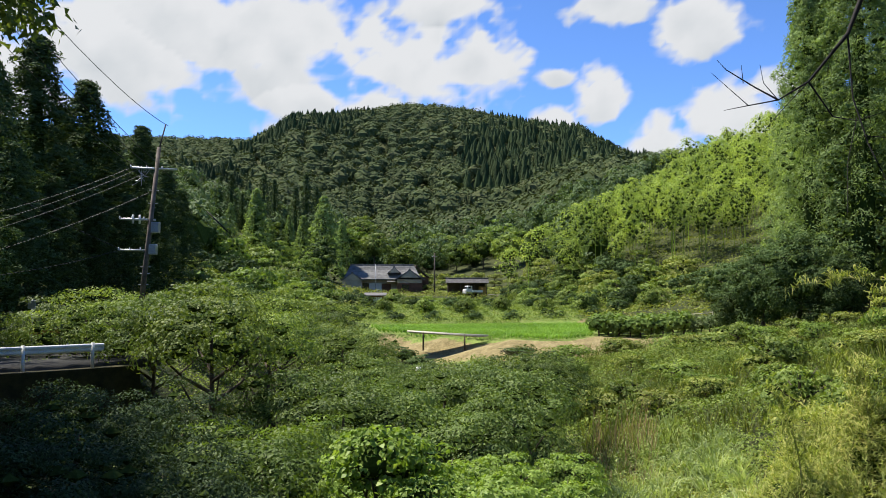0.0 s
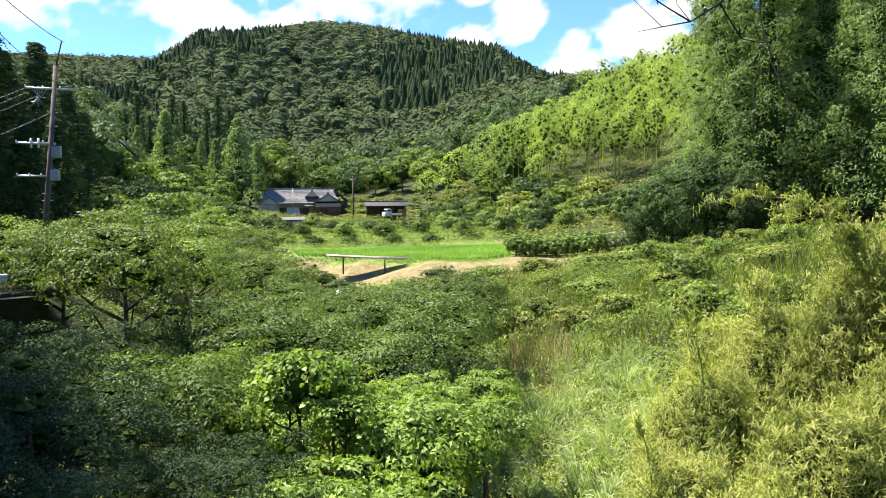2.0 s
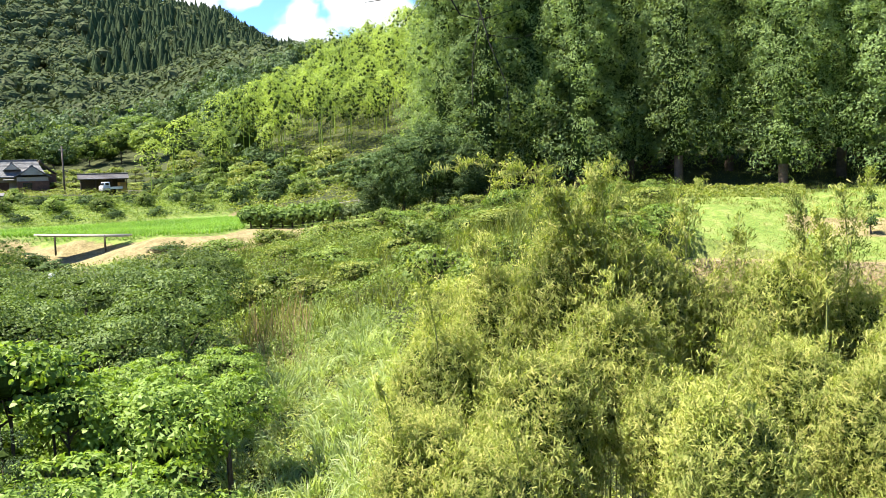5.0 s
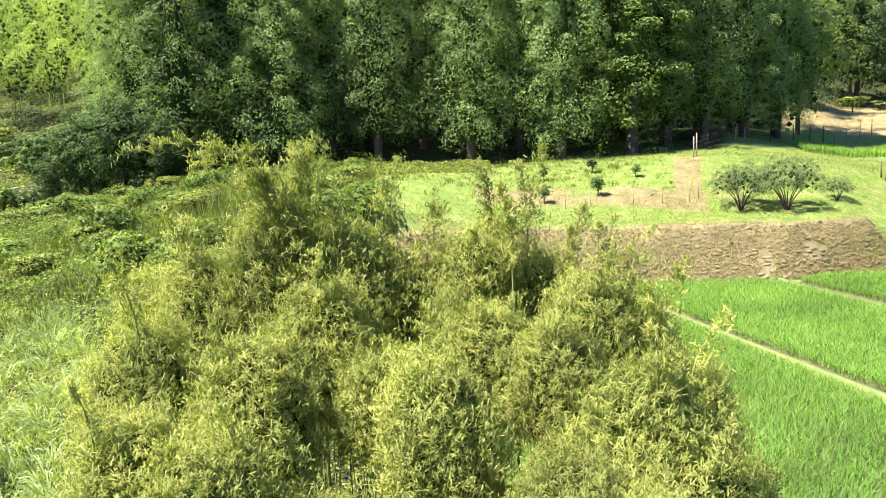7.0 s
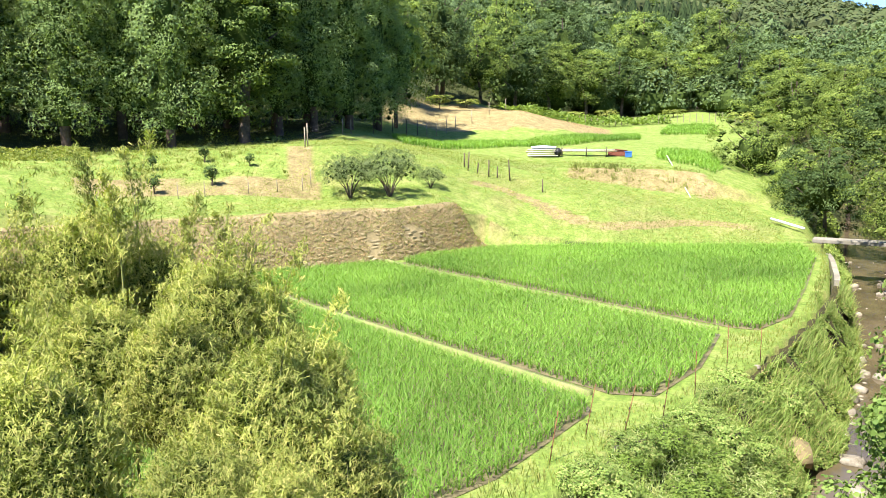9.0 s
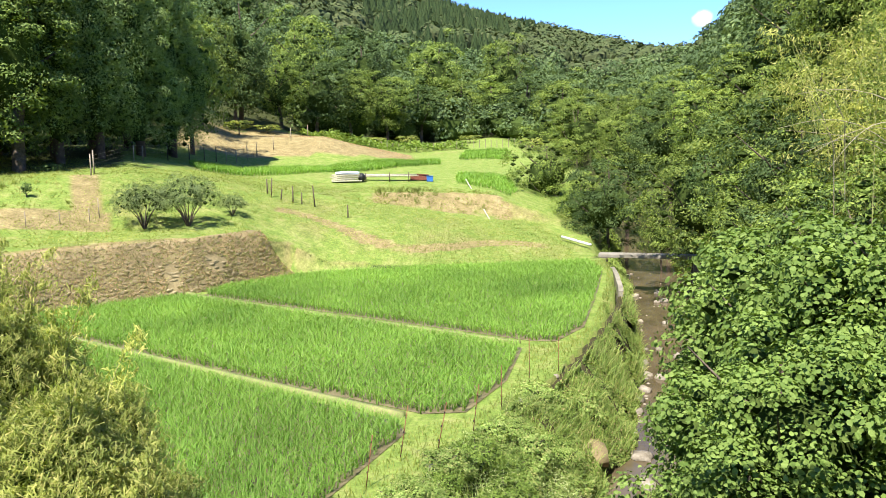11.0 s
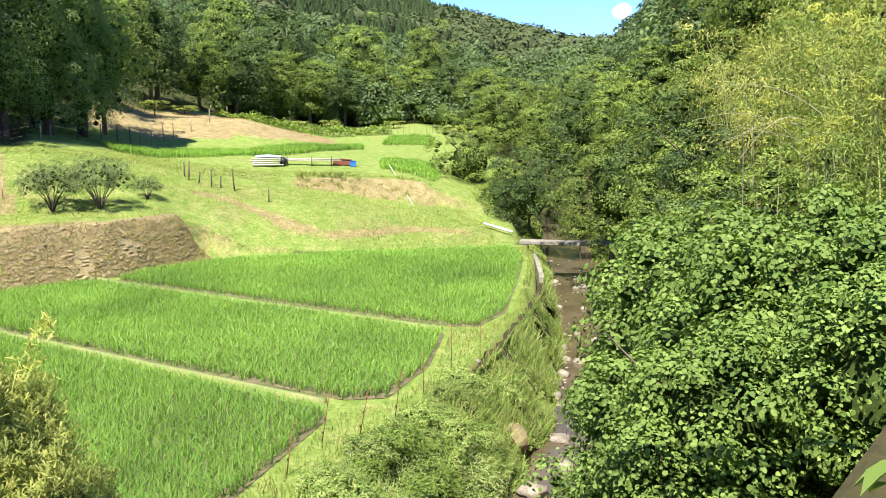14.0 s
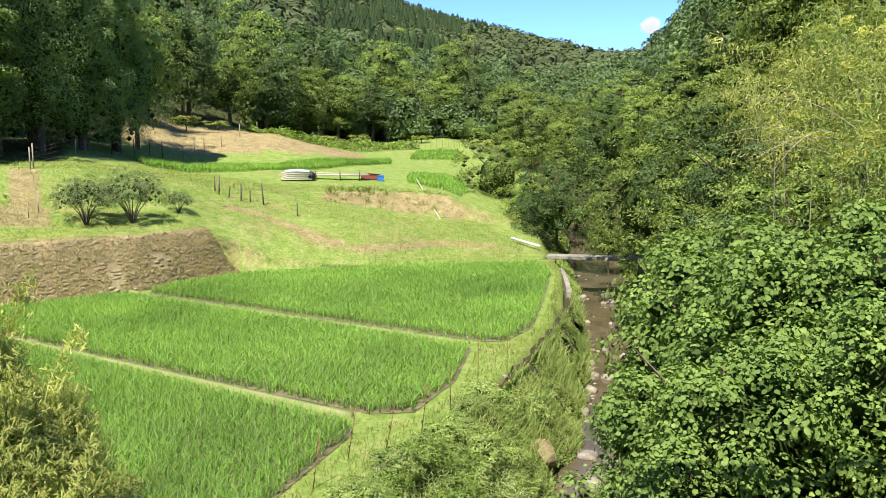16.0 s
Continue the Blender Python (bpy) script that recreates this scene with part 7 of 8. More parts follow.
def north_crops():
    rng = np.random.default_rng(98)
    plant = broad(rng, "crop_plant", "bushy dark green bean plant in a row", M_KUDZU, 1.6, 1.5, 16, 22, 0.3, 0.26, 0.4, 0.02, -0.6, 0.9, "vegetable rows", "vegetable")
    for row in range(3):
        for i in range(9):
            az = 11.2 + i * 0.74
            x, y, z = ground_at(az, 66 + row * 1.8)
            copy_thing(plant, Matrix.Translation((x, y, z)) @ Matrix.Rotation(i * 2.1 + row, 4, "Z") @ Matrix.Scale(rng.uniform(0.9, 1.15), 4))
    park(plant)
    pale = broad(rng, "crop_plant", "grey-green vegetable plant behind netting", M_PLUM, 1.2, 1.1, 14, 20, 0.22, 0.12, 0.3, 0.02, -0.6, 0.9, "vegetable rows", "vegetable")
    for row in range(3):
        for i in range(4):
            x, y, z = ground_at(17.7 + i * 0.55, 66 + row * 1.5)
            copy_thing(pale, Matrix.Translation((x, y, z)) @ Matrix.Rotation(i + row, 4, "Z"))
    park(pale)
    rail = tagged(new("bamboo_rail"), "long bamboo rail on thin posts behind the vegetables", "rail")
    pts = []
    for az in (12.0, 13.8, 15.6, 17.4, 19.0):
        x, y, z = ground_at(az, 74)
        rod((x, y, z - 0.2), (x, y, z + 1.35), 0.04, 0.035, 6, "post", M_STRAWPOLE, rail)
        pts.append(np.array([x, y, z + 1.15]))
    for a, b in zip(pts[:-1], pts[1:]):
        rod(a, b, 0.035, 0.03, 6, "pole", M_STRAWPOLE, rail)
    rack = tagged(new("drying_rack"), "low rack of pale bamboo poles for drying rice", "rack")
    c = ground_at(0.3, 62.6)
    rack.matrix_world = Matrix.Translation((c[0], c[1], 3.7))
    for i in range(12):
        rod((-3.2 + 0.25 * (i % 3), -0.5 + 0.1 * i, 0.62 - 0.05 * (i % 3)), (2.7 + 0.2 * (i % 4), -0.45 + 0.1 * i, 0.2 + 0.05 * (i % 2)), 0.06, 0.05, 6, "pole", M_STRAWPOLE, rack)
    for x, h in ((-1.9, 0.6), (1.4, 0.38)):
        for y in (-0.45, 0.5):
            rod((x, y, -0.9), (x, y, h), 0.06, 0.055, 6, "leg", M_POSTDARK, rack)
    w = tagged(new("white_bag"), "white sack beside the field path", "sack")
    v, f = blob((0, 0, 0.3), (0.25, 0.2, 0.36), rng, 0.12, 2)
    hang("sack", mesh_from("sack", v, f, [M_WHITE], True), w)
    w.location = ground_at(-1.78, 57)


north_crops()

# ---- farmhouse, garage, road and lines ----
M_TILE = solid_mat("grey_roof_tile", (0.13, 0.128, 0.122), (0.22, 0.215, 0.205), 1.5, 0.85, fine=12, gloss=0.12)
M_TILEBROWN = solid_mat("brown_roof_tile", (0.10, 0.07, 0.05), (0.17, 0.13, 0.10), 1.5, 0.6, fine=12)
M_PLASTER = solid_mat("cream_plaster", (0.34, 0.305, 0.24), (0.46, 0.42, 0.34), 0.8, 0.85, fine=10, bump=0.1)
M_BOARD = solid_mat("brown_wall_boards", (0.10, 0.05, 0.03), (0.19, 0.10, 0.06), 1.2, 0.8, fine=10)
M_DARKGLASS = solid_mat("dark_window_glass", (0.012, 0.013, 0.014), (0.03, 0.03, 0.032), 1, 0.12, fine=3, bump=0, gloss=0.6)
M_CURTAIN = solid_mat("pale_curtain", (0.5, 0.5, 0.47), (0.62, 0.62, 0.58), 2, 0.9, fine=14)
M_ORANGE = solid_mat("orange_board", (0.40, 0.22, 0.05), (0.52, 0.30, 0.08), 2, 0.7, fine=14)
M_STEELROOF = solid_mat("dull_steel_roof", (0.10, 0.09, 0.08), (0.18, 0.165, 0.15), 2, 0.6, fine=12, metal=0.2)
M_TYRE = solid_mat("tyre_rubber", (0.012, 0.012, 0.012), (0.025, 0.025, 0.025), 5, 0.85, fine=40)
M_ASPHALT = solid_mat("asphalt", (0.045, 0.045, 0.043), (0.075, 0.073, 0.068), 0.9, 0.9, fine=60)
M_STEEL = solid_mat("galvanised_steel", (0.32, 0.33, 0.34), (0.48, 0.49, 0.5), 3, 0.45, fine=20, metal=0.5, bump=0.05)
M_POLE = solid_mat("dark_pole", (0.07, 0.055, 0.045), (0.15, 0.12, 0.10), 2, 0.85, fine=15)
M_CABLE = solid_mat("black_cable", (0.01, 0.01, 0.01), (0.02, 0.02, 0.02), 3, 0.6, fine=10, bump=0)


def gable_roof(parent, name, w, d, eave, ridge, mat, hip=0.0, at=(0, 0), turn=0.0, thick=0.16, course=0.34):
    """A tiled roof of stepped courses: ridge along local x, w by d at the eaves; hip shortens the ridge."""
    rows = max(4, int(d / 2 / course))
    courses = []
    rot = np.array([[math.cos(turn), -math.sin(turn), 0], [math.sin(turn), math.cos(turn), 0], [0, 0, 1]])
    shift = np.array([at[0], at[1], 0])
    for side in (-1, 1):
        for i in range(rows):
            u0, u1 = i / rows, (i + 1) / rows
            y0, y1 = d / 2 * (1 - u0), d / 2 * (1 - u1)
            z0, z1 = eave + (ridge - eave) * (u0 ** 1.12), eave + (ridge - eave) * (u1 ** 1.12)
            x0, x1 = w / 2 - hip * u0, w / 2 - hip * u1
            v = np.array([(-x0, side * y0, z0 + 0.05), (x0, side * y0, z0 + 0.05), (x1, side * y1, z1), (-x1, side * y1, z1), (-x0, side * y0, z0 - thick * 0.5), (x0, side * y0, z0 - thick * 0.5), (x1, side * y1, z1 - thick), (-x1, side * y1, z1 - thick)])
            f = np.array([(0, 1, 2, 3), (4, 5, 1, 0), (7, 6, 5, 4), (1, 5, 6, 2), (4, 0, 3, 7)])
            courses.append((v @ rot.T + shift, f))
    bm = bmesh.new()
    box(bm, (w - 2 * hip + 0.2, 0.34, 0.26), (0, 0, ridge + 0.08), bevel=0.05)
    bmesh.ops.transform(bm, matrix=Matrix.Translation((at[0], at[1], 0)) @ Matrix.Rotation(turn, 4, "Z"), verts=bm.verts[:])
    roof = part(name, bm, mat, parent)
    for v, f in courses:
        hang("tile_course", mesh_from("tile_course", v, f, [mat]), roof)
    return roof


def gable_wall(parent, w, base, top, at, turn, mat):
    """A triangular gable panel."""
    bm = bmesh.new()
    lo = [bm.verts.new(p) for p in ((-w / 2, 0.06, base), (w / 2, 0.06, base), (0, 0.06, top), (-w / 2, -0.06, base), (w / 2, -0.06, base), (0, -0.06, top))]
    for f in ((0, 1, 2), (5, 4, 3), (0, 3, 4, 1), (1, 4, 5, 2), (2, 5, 3, 0)):
        bm.faces.new([lo[i] for i in f])
    bmesh.ops.transform(bm, matrix=Matrix.Translation((*at, 0)) @ Matrix.Rotation(turn, 4, "Z"), verts=bm.verts[:])
    return part("gable", bm, mat, parent)


def farmhouse():
    """Local x runs along the front, y away from the valley."""
    x, y, z = ground_at(-4.2, 147)
    z = 7.0
    h = tagged(new("farmhouse"), "single-storey farmhouse with grey tiled roofs and brown boards", "house")
    h.matrix_world = Matrix.Translation((x, y, z)) @ Matrix.Rotation(radians(5), 4, "Z")
    part("wall", box(bmesh.new(), (12.6, 7.0, 2.9), (-0.6, 3.5, 1.45), bevel=0.02), M_PLASTER, h, "cream plaster walls")
    part("wall", box(bmesh.new(), (4.6, 3.0, 2.7), (4.4, -1.0, 1.35), bevel=0.02), M_PLASTER, h, "cream plaster entrance wing")
    part("boarding", box(bmesh.new(), (7.2, 0.08, 1.9), (-2.6, -0.05, 0.95), bevel=0.01), M_BOARD, h, "dark brown boarding")
    part("boarding", box(bmesh.new(), (4.64, 0.08, 2.0), (4.4, -2.55, 1.0), bevel=0.01), M_BOARD, h, "brown boarding of the entrance wing")
    part("boarding", box(bmesh.new(), (0.08, 2.9, 2.0), (6.75, -1.0, 1.0), bevel=0.01), M_BOARD, h)
    for wx, mat in ((-4.9, M_DARKGLASS), (-3.7, M_DARKGLASS), (-2.5, M_CURTAIN), (-1.3, M_CURTAIN)):
        win = part("window", box(bmesh.new(), (1.14, 0.06, 1.8), (wx, -0.13, 1.1), bevel=0.01), mat, h)
        part("frame", box(bmesh.new(), (0.06, 0.08, 1.84), (wx + 0.58, -0.15, 1.1)), M_POSTDARK, win)
    win = part("window", box(bmesh.new(), (1.3, 0.06, 0.9), (3.6, -2.62, 1.3), bevel=0.01), M_DARKGLASS, h)
    part("frame", box(bmesh.new(), (1.42, 0.05, 0.08), (3.6, -2.64, 0.82)), M_POSTDARK, win)
    part("canopy", box(bmesh.new(), (3.4, 1.4, 0.12), (1.9, -1.2, 2.35), Matrix.Rotation(radians(9), 4, "X"), bevel=0.02), M_TILE, h, "small tiled canopy over the entrance")
    gable_roof(h, "main_roof", 14.6, 9.2, 2.75, 5.5, M_TILE, 1.2, (-0.6, 3.5))
    gable_roof(h, "front_roof", 5.4, 5.6, 2.7, 4.5, M_TILE, 0.15, (4.4, -0.4), radians(90))
    gable_wall(h, 3.6, 3.0, 4.35, (4.4, -2.95), 0, M_PLASTER)
    gable_roof(h, "dormer_roof", 3.2, 2.6, 3.9, 5.1, M_TILE, 0.1, (1.6, 1.2), radians(90))
    gable_wall(h, 2.0, 4.0, 4.95, (1.6, -0.25), 0, M_PLASTER)
    gable_roof(h, "left_roof", 4.4, 4.2, 2.55, 3.9, M_TILE, 0.1, (-6.2, -0.2), radians(90))
    gable_wall(h, 3.2, 2.6, 3.8, (-6.2, -2.1), 0, M_PLASTER)
    part("wall", box(bmesh.new(), (3.6, 2.6, 2.55), (-6.2, -0.7, 1.27), bevel=0.02), M_PLASTER, h)
    gable_roof(h, "rear_roof", 6.0, 5.0, 3.2, 5.4, M_TILEBROWN, 0.3, (6.0, 6.0), radians(90))
    part("wall", box(bmesh.new(), (4.6, 5.0, 3.2), (6.0, 6.0, 1.6), bevel=0.02), M_BOARD, h)
    m = tagged(new("mast"), "thin grey aerial mast in front of the farmhouse", "mast")
    m.matrix_world = Matrix.Translation((x - 1.6, y - 3.2, z - 0.8))
    rod((0, 0, -0.5), (0, 0, 6.2), 0.06, 0.05, 6, "tube", M_STEEL, m)
    part("base", box(bmesh.new(), (0.3, 0.3, 0.2), (0, 0, -0.4)), M_CONCRETE, m)
    w = tagged(new("wall_garden"), "low dark stone wall in front of the farmhouse garden", "wall", kind="structure")
    part("stones", box(bmesh.new(), (16, 0.6, 2.2), (x - 0.5, y - 5.0, z - 1.0), bevel=0.05), M_WALLSTONE, w)
    s = tagged(new("shed"), "small shed with pale corrugated doors below the farmhouse", "shed")
    sx, sy, sz = ground_at(-5.0, 97)
    s.matrix_world = Matrix.Translation((sx, sy, sz - 0.3)) @ Matrix.Scale(0.75, 4)
    part("body", box(bmesh.new(), (3.2, 2.4, 2.3), (0, 1.2, 1.1), bevel=0.02), M_BOARD, s)
    for i in range(4):
        part("door_panel", box(bmesh.new(), (0.34, 0.06, 1.9), (-0.1 + 0.38 * i, -0.05, 1.0), bevel=0.01), M_WHITE, s)
    part("roof", box(bmesh.new(), (3.8, 3.2, 0.12), (0, 1.1, 2.4), Matrix.Rotation(radians(8), 4, "X"), bevel=0.02), M_STEELROOF, s)


farmhouse()


def garage():
    x, y, z = ground_at(1.75, 140)
    g = tagged(new("carport"), "open timber carport with a shallow dark roof", "carport")
    g.matrix_world = Matrix.Translation((x, y, z - 0.05))
    gable_roof(g, "roof", 7.6, 5.6, 2.35, 3.1, M_STEELROOF, 0.0, (0, 0), 0.0, 0.1, 0.7)
    for px in (-3.4, -1.2, 1.2, 3.4):
        for py in (-2.3, 2.3):
            rod((px, py, -0.3), (px, py, 2.35), 0.07, None, 6, "post", M_POSTDARK, g)
    part("back_wall", box(bmesh.new(), (7.0, 0.1, 2.3), (0, 2.4, 1.15)), M_POSTDARK, g)
    part("side_board", box(bmesh.new(), (1.3, 0.1, 1.7), (2.7, -1.6, 0.85)), M_ORANGE, g, "orange-brown board leaning in the carport")
    part("beam", box(bmesh.new(), (7.2, 0.14, 0.2), (0, -2.3, 2.3)), M_POSTDARK, g)
    # small white pickup
    t = tagged(new("pickup_truck"), "small white pickup truck parked by the carport", "truck")
    t.matrix_world = Matrix.Translation((x + 0.9, y - 3.6, z + 0.05)) @ Matrix.Rotation(radians(205), 4, "Z")
    cab = bmesh.new()
    box(cab, (1.25, 1.42, 0.75), (1.0, 0, 0.75), bevel=0.08)
    c = part("cab", cab, M_WHITE, t, "white cab", True)
    top = bmesh.new()
    box(top, (1.1, 1.36, 0.62), (0.92, 0, 1.4), bevel=0.1)
    for v in top.verts:
        if v.co.z > 1.5:
            v.co.x = 0.92 + (v.co.x - 0.92) * 0.72 - 0.1
    part("cab_top", top, M_WHITE, t, "", True)
    part("windscreen", box(bmesh.new(), (0.05, 1.18, 0.44), (1.4, 0, 1.38), Matrix.Rotation(radians(-24), 4, "Y"), bevel=0.01), M_DARKGLASS, t)
    for s in (-1, 1):
        part("side_window", box(bmesh.new(), (0.6, 0.04, 0.36), (0.9, s * 0.68, 1.42), bevel=0.01), M_DARKGLASS, t)
        part("headlight", box(bmesh.new(), (0.05, 0.26, 0.14), (1.63, s * 0.5, 0.72), bevel=0.01), M_STEEL, t)
    part("bed", box(bmesh.new(), (1.95, 1.42, 0.1), (-0.65, 0, 0.62), bevel=0.02), M_WHITE, t)
    for s in (-1, 1):
        part("bed_side", box(bmesh.new(), (1.95, 0.04, 0.28), (-0.65, s * 0.7, 0.8), bevel=0.01), M_WHITE, t)
    part("tailgate", box(bmesh.new(), (0.04, 1.42, 0.28), (-1.62, 0, 0.8), bevel=0.01), M_WHITE, t)
    part("bumper", box(bmesh.new(), (0.1, 1.4, 0.16), (1.64, 0, 0.45), bevel=0.02), M_STEEL, t)
    for wx in (1.0, -0.95):
        for wy in (-0.62, 0.62):
            rod((wx, wy - 0.08, 0.28), (wx, wy + 0.08, 0.28), 0.28, None, 14, "wheel", M_TYRE, t)
    # low rail along the farm track
    r = tagged(new("track_rail"), "low pale rail along the farm track", "rail")
    pts = []
    for az in (3.3, 4.0, 4.8, 5.6):
        px, py, pz = ground_at(az, 132)
        rod((px, py, pz - 0.2), (px, py, pz + 0.75), 0.05, None, 6, "post", M_POST, r)
        pts.append(np.array([px, py, pz + 0.65]))
    for a, b in zip(pts[:-1], pts[1:]):
        rod(a, b, 0.05, None, 6, "bar", M_STRAWPOLE, r)


garage()


def utility_poles():
    bx, by, bz = ground_at(-21.48, 36)
    top = Vector((36 * math.sin(radians(-20.15)), 36 * math.cos(radians(-20.15)), EYE + 36 * math.tan(radians(9.9)) * 1.0))
    base = Vector((bx, by, bz - 0.5))
    p = tagged(new("utility_pole"), "leaning dark utility pole with crossarms and transformers", "utility pole")
    rod(base, top, 0.13, 0.085, 10, "shaft", M_POLE, p)
    side = Vector((math.cos(radians(20)), math.sin(radians(20)), 0))
    ax = (top - base).normalized()
    L = (top - base).length

    def on(u):
        return base + ax * L * u

    rod(on(0.985), on(0.985) + Vector((0.28, 0, 1.15)), 0.035, 0.03, 6, "top_rod", M_POLE, p)
    for u, l, r, mat in ((0.90, -1.05, 0.85, M_STEEL), (0.665, -1.25, 0.2, M_STEEL), (0.525, -1.15, 0.15, M_STEEL)):
        c = on(u)
        arm = rod(c + side * l, c + side * r, 0.05, None, 6, "crossarm", mat, p)
        for k in np.linspace(l, r, 4)[:3]:
            q = c + side * float(k)
            rod(q, q + Vector((0, 0, 0.12)), 0.03, 0.02, 8, "insulator", M_WHITE, arm)
    for u, dx in ((0.665, -0.72), (0.665, -0.45)):
        q = on(u) + side * dx
        rod(q + Vector((0, 0, -0.18)), q + Vector((0, 0, 0.2)), 0.045, 0.045, 10, "fuse", M_WHITE, p)
    for u, s in ((0.63, 0.36), (0.53, 0.34)):
        bm = box(bmesh.new(), (s, 0.3, s * 1.3), on(u) + side * 0.22, bevel=0.03)
        b = part("transformer", bm, M_STEEL, p, "grey transformer box")
        part("bracket", box(bmesh.new(), (0.3, 0.08, 0.06), on(u) + side * 0.05 + Vector((0, 0, 0.05))), M_RUST, b)
    for u in (0.45, 0.37, 0.42, 0.74, 0.8):
        q = on(u)
        rod(q - side * 0.2, q + side * 0.2, 0.015, None, 5, "step_bolt", M_STEEL, p)
    # lines that run up to the left, over the road
    ends = [(on(0.985) + side * 0.1 + Vector((0.28, 0, 1.1)), atan_point(-27.2, 16, 17.6)), (on(0.93), atan_point(-29.6, 16, 18.4)), (on(0.92) - side * 0.4, atan_point(-29.8, 16, 17.2)), (on(0.91) - side * 0.9, atan_point(-30, 16, 15.8)),
            (on(0.90) - side * 1.0, atan_point(-33, 34, 4.0)), (on(0.89) - side * 0.8, atan_point(-33, 33, 3.4)), (on(0.88) - side * 0.4, atan_point(-33, 32, 2.8)), (on(0.525) - side * 1.1, atan_point(-33, 33, 0.6)), (on(0.53) - side * 1.1, atan_point(-33, 36, 8.6)), (on(0.8), atan_point(-33, 34, 1.4))]
    for a, b in ends:
        c = rod(a, b, 0.014, 0.007, 5, "power_line", M_CABLE, None, "", 0.2, 10)
        tagged(c, "thin black power line running from the pole", "cable", "power lines")
    for i in range(6):
        a = on(0.91) - side * (0.2 + 0.14 * i)
        b = on(0.82 + 0.02 * (i % 3)) - side * (0.9 - 0.12 * i)
        rod(a, b, 0.012, None, 5, "lead", M_STEEL, p, "", 0.12, 7)
    # stay wire with a dark guard, hanging in from the right
    a = Vector(atan_point(-16.9, 55, 5.62))
    b = Vector(atan_point(-15.4, 55, 4.15))
    g = tagged(new("stay_wire"), "dark sleeved stay wire hanging above the trees", "cable")
    rod(a, b, 0.05, 0.05, 7, "sleeve", M_CABLE, g)
    rod(b, Vector(atan_point(-13.9, 56, 2.0)), 0.014, None, 5, "wire", M_CABLE, g)
    rod(a, Vector(atan_point(-20.4, 37, 8.8)), 0.014, None, 5, "wire", M_CABLE, g)
    x, y, z = ground_at(-0.62, 136)
    q = tagged(new("utility_pole"), "plain slim utility pole beside the farmhouse", "utility pole")
    rod((x, y, z - 0.3), (x, y, 14.2), 0.15, 0.11, 8, "shaft", M_POLE, q)
    rod((x - 0.5, y, 13.6), (x + 0.5, y, 13.6), 0.05, None, 6, "crossarm", M_STEEL, q)


utility_poles()


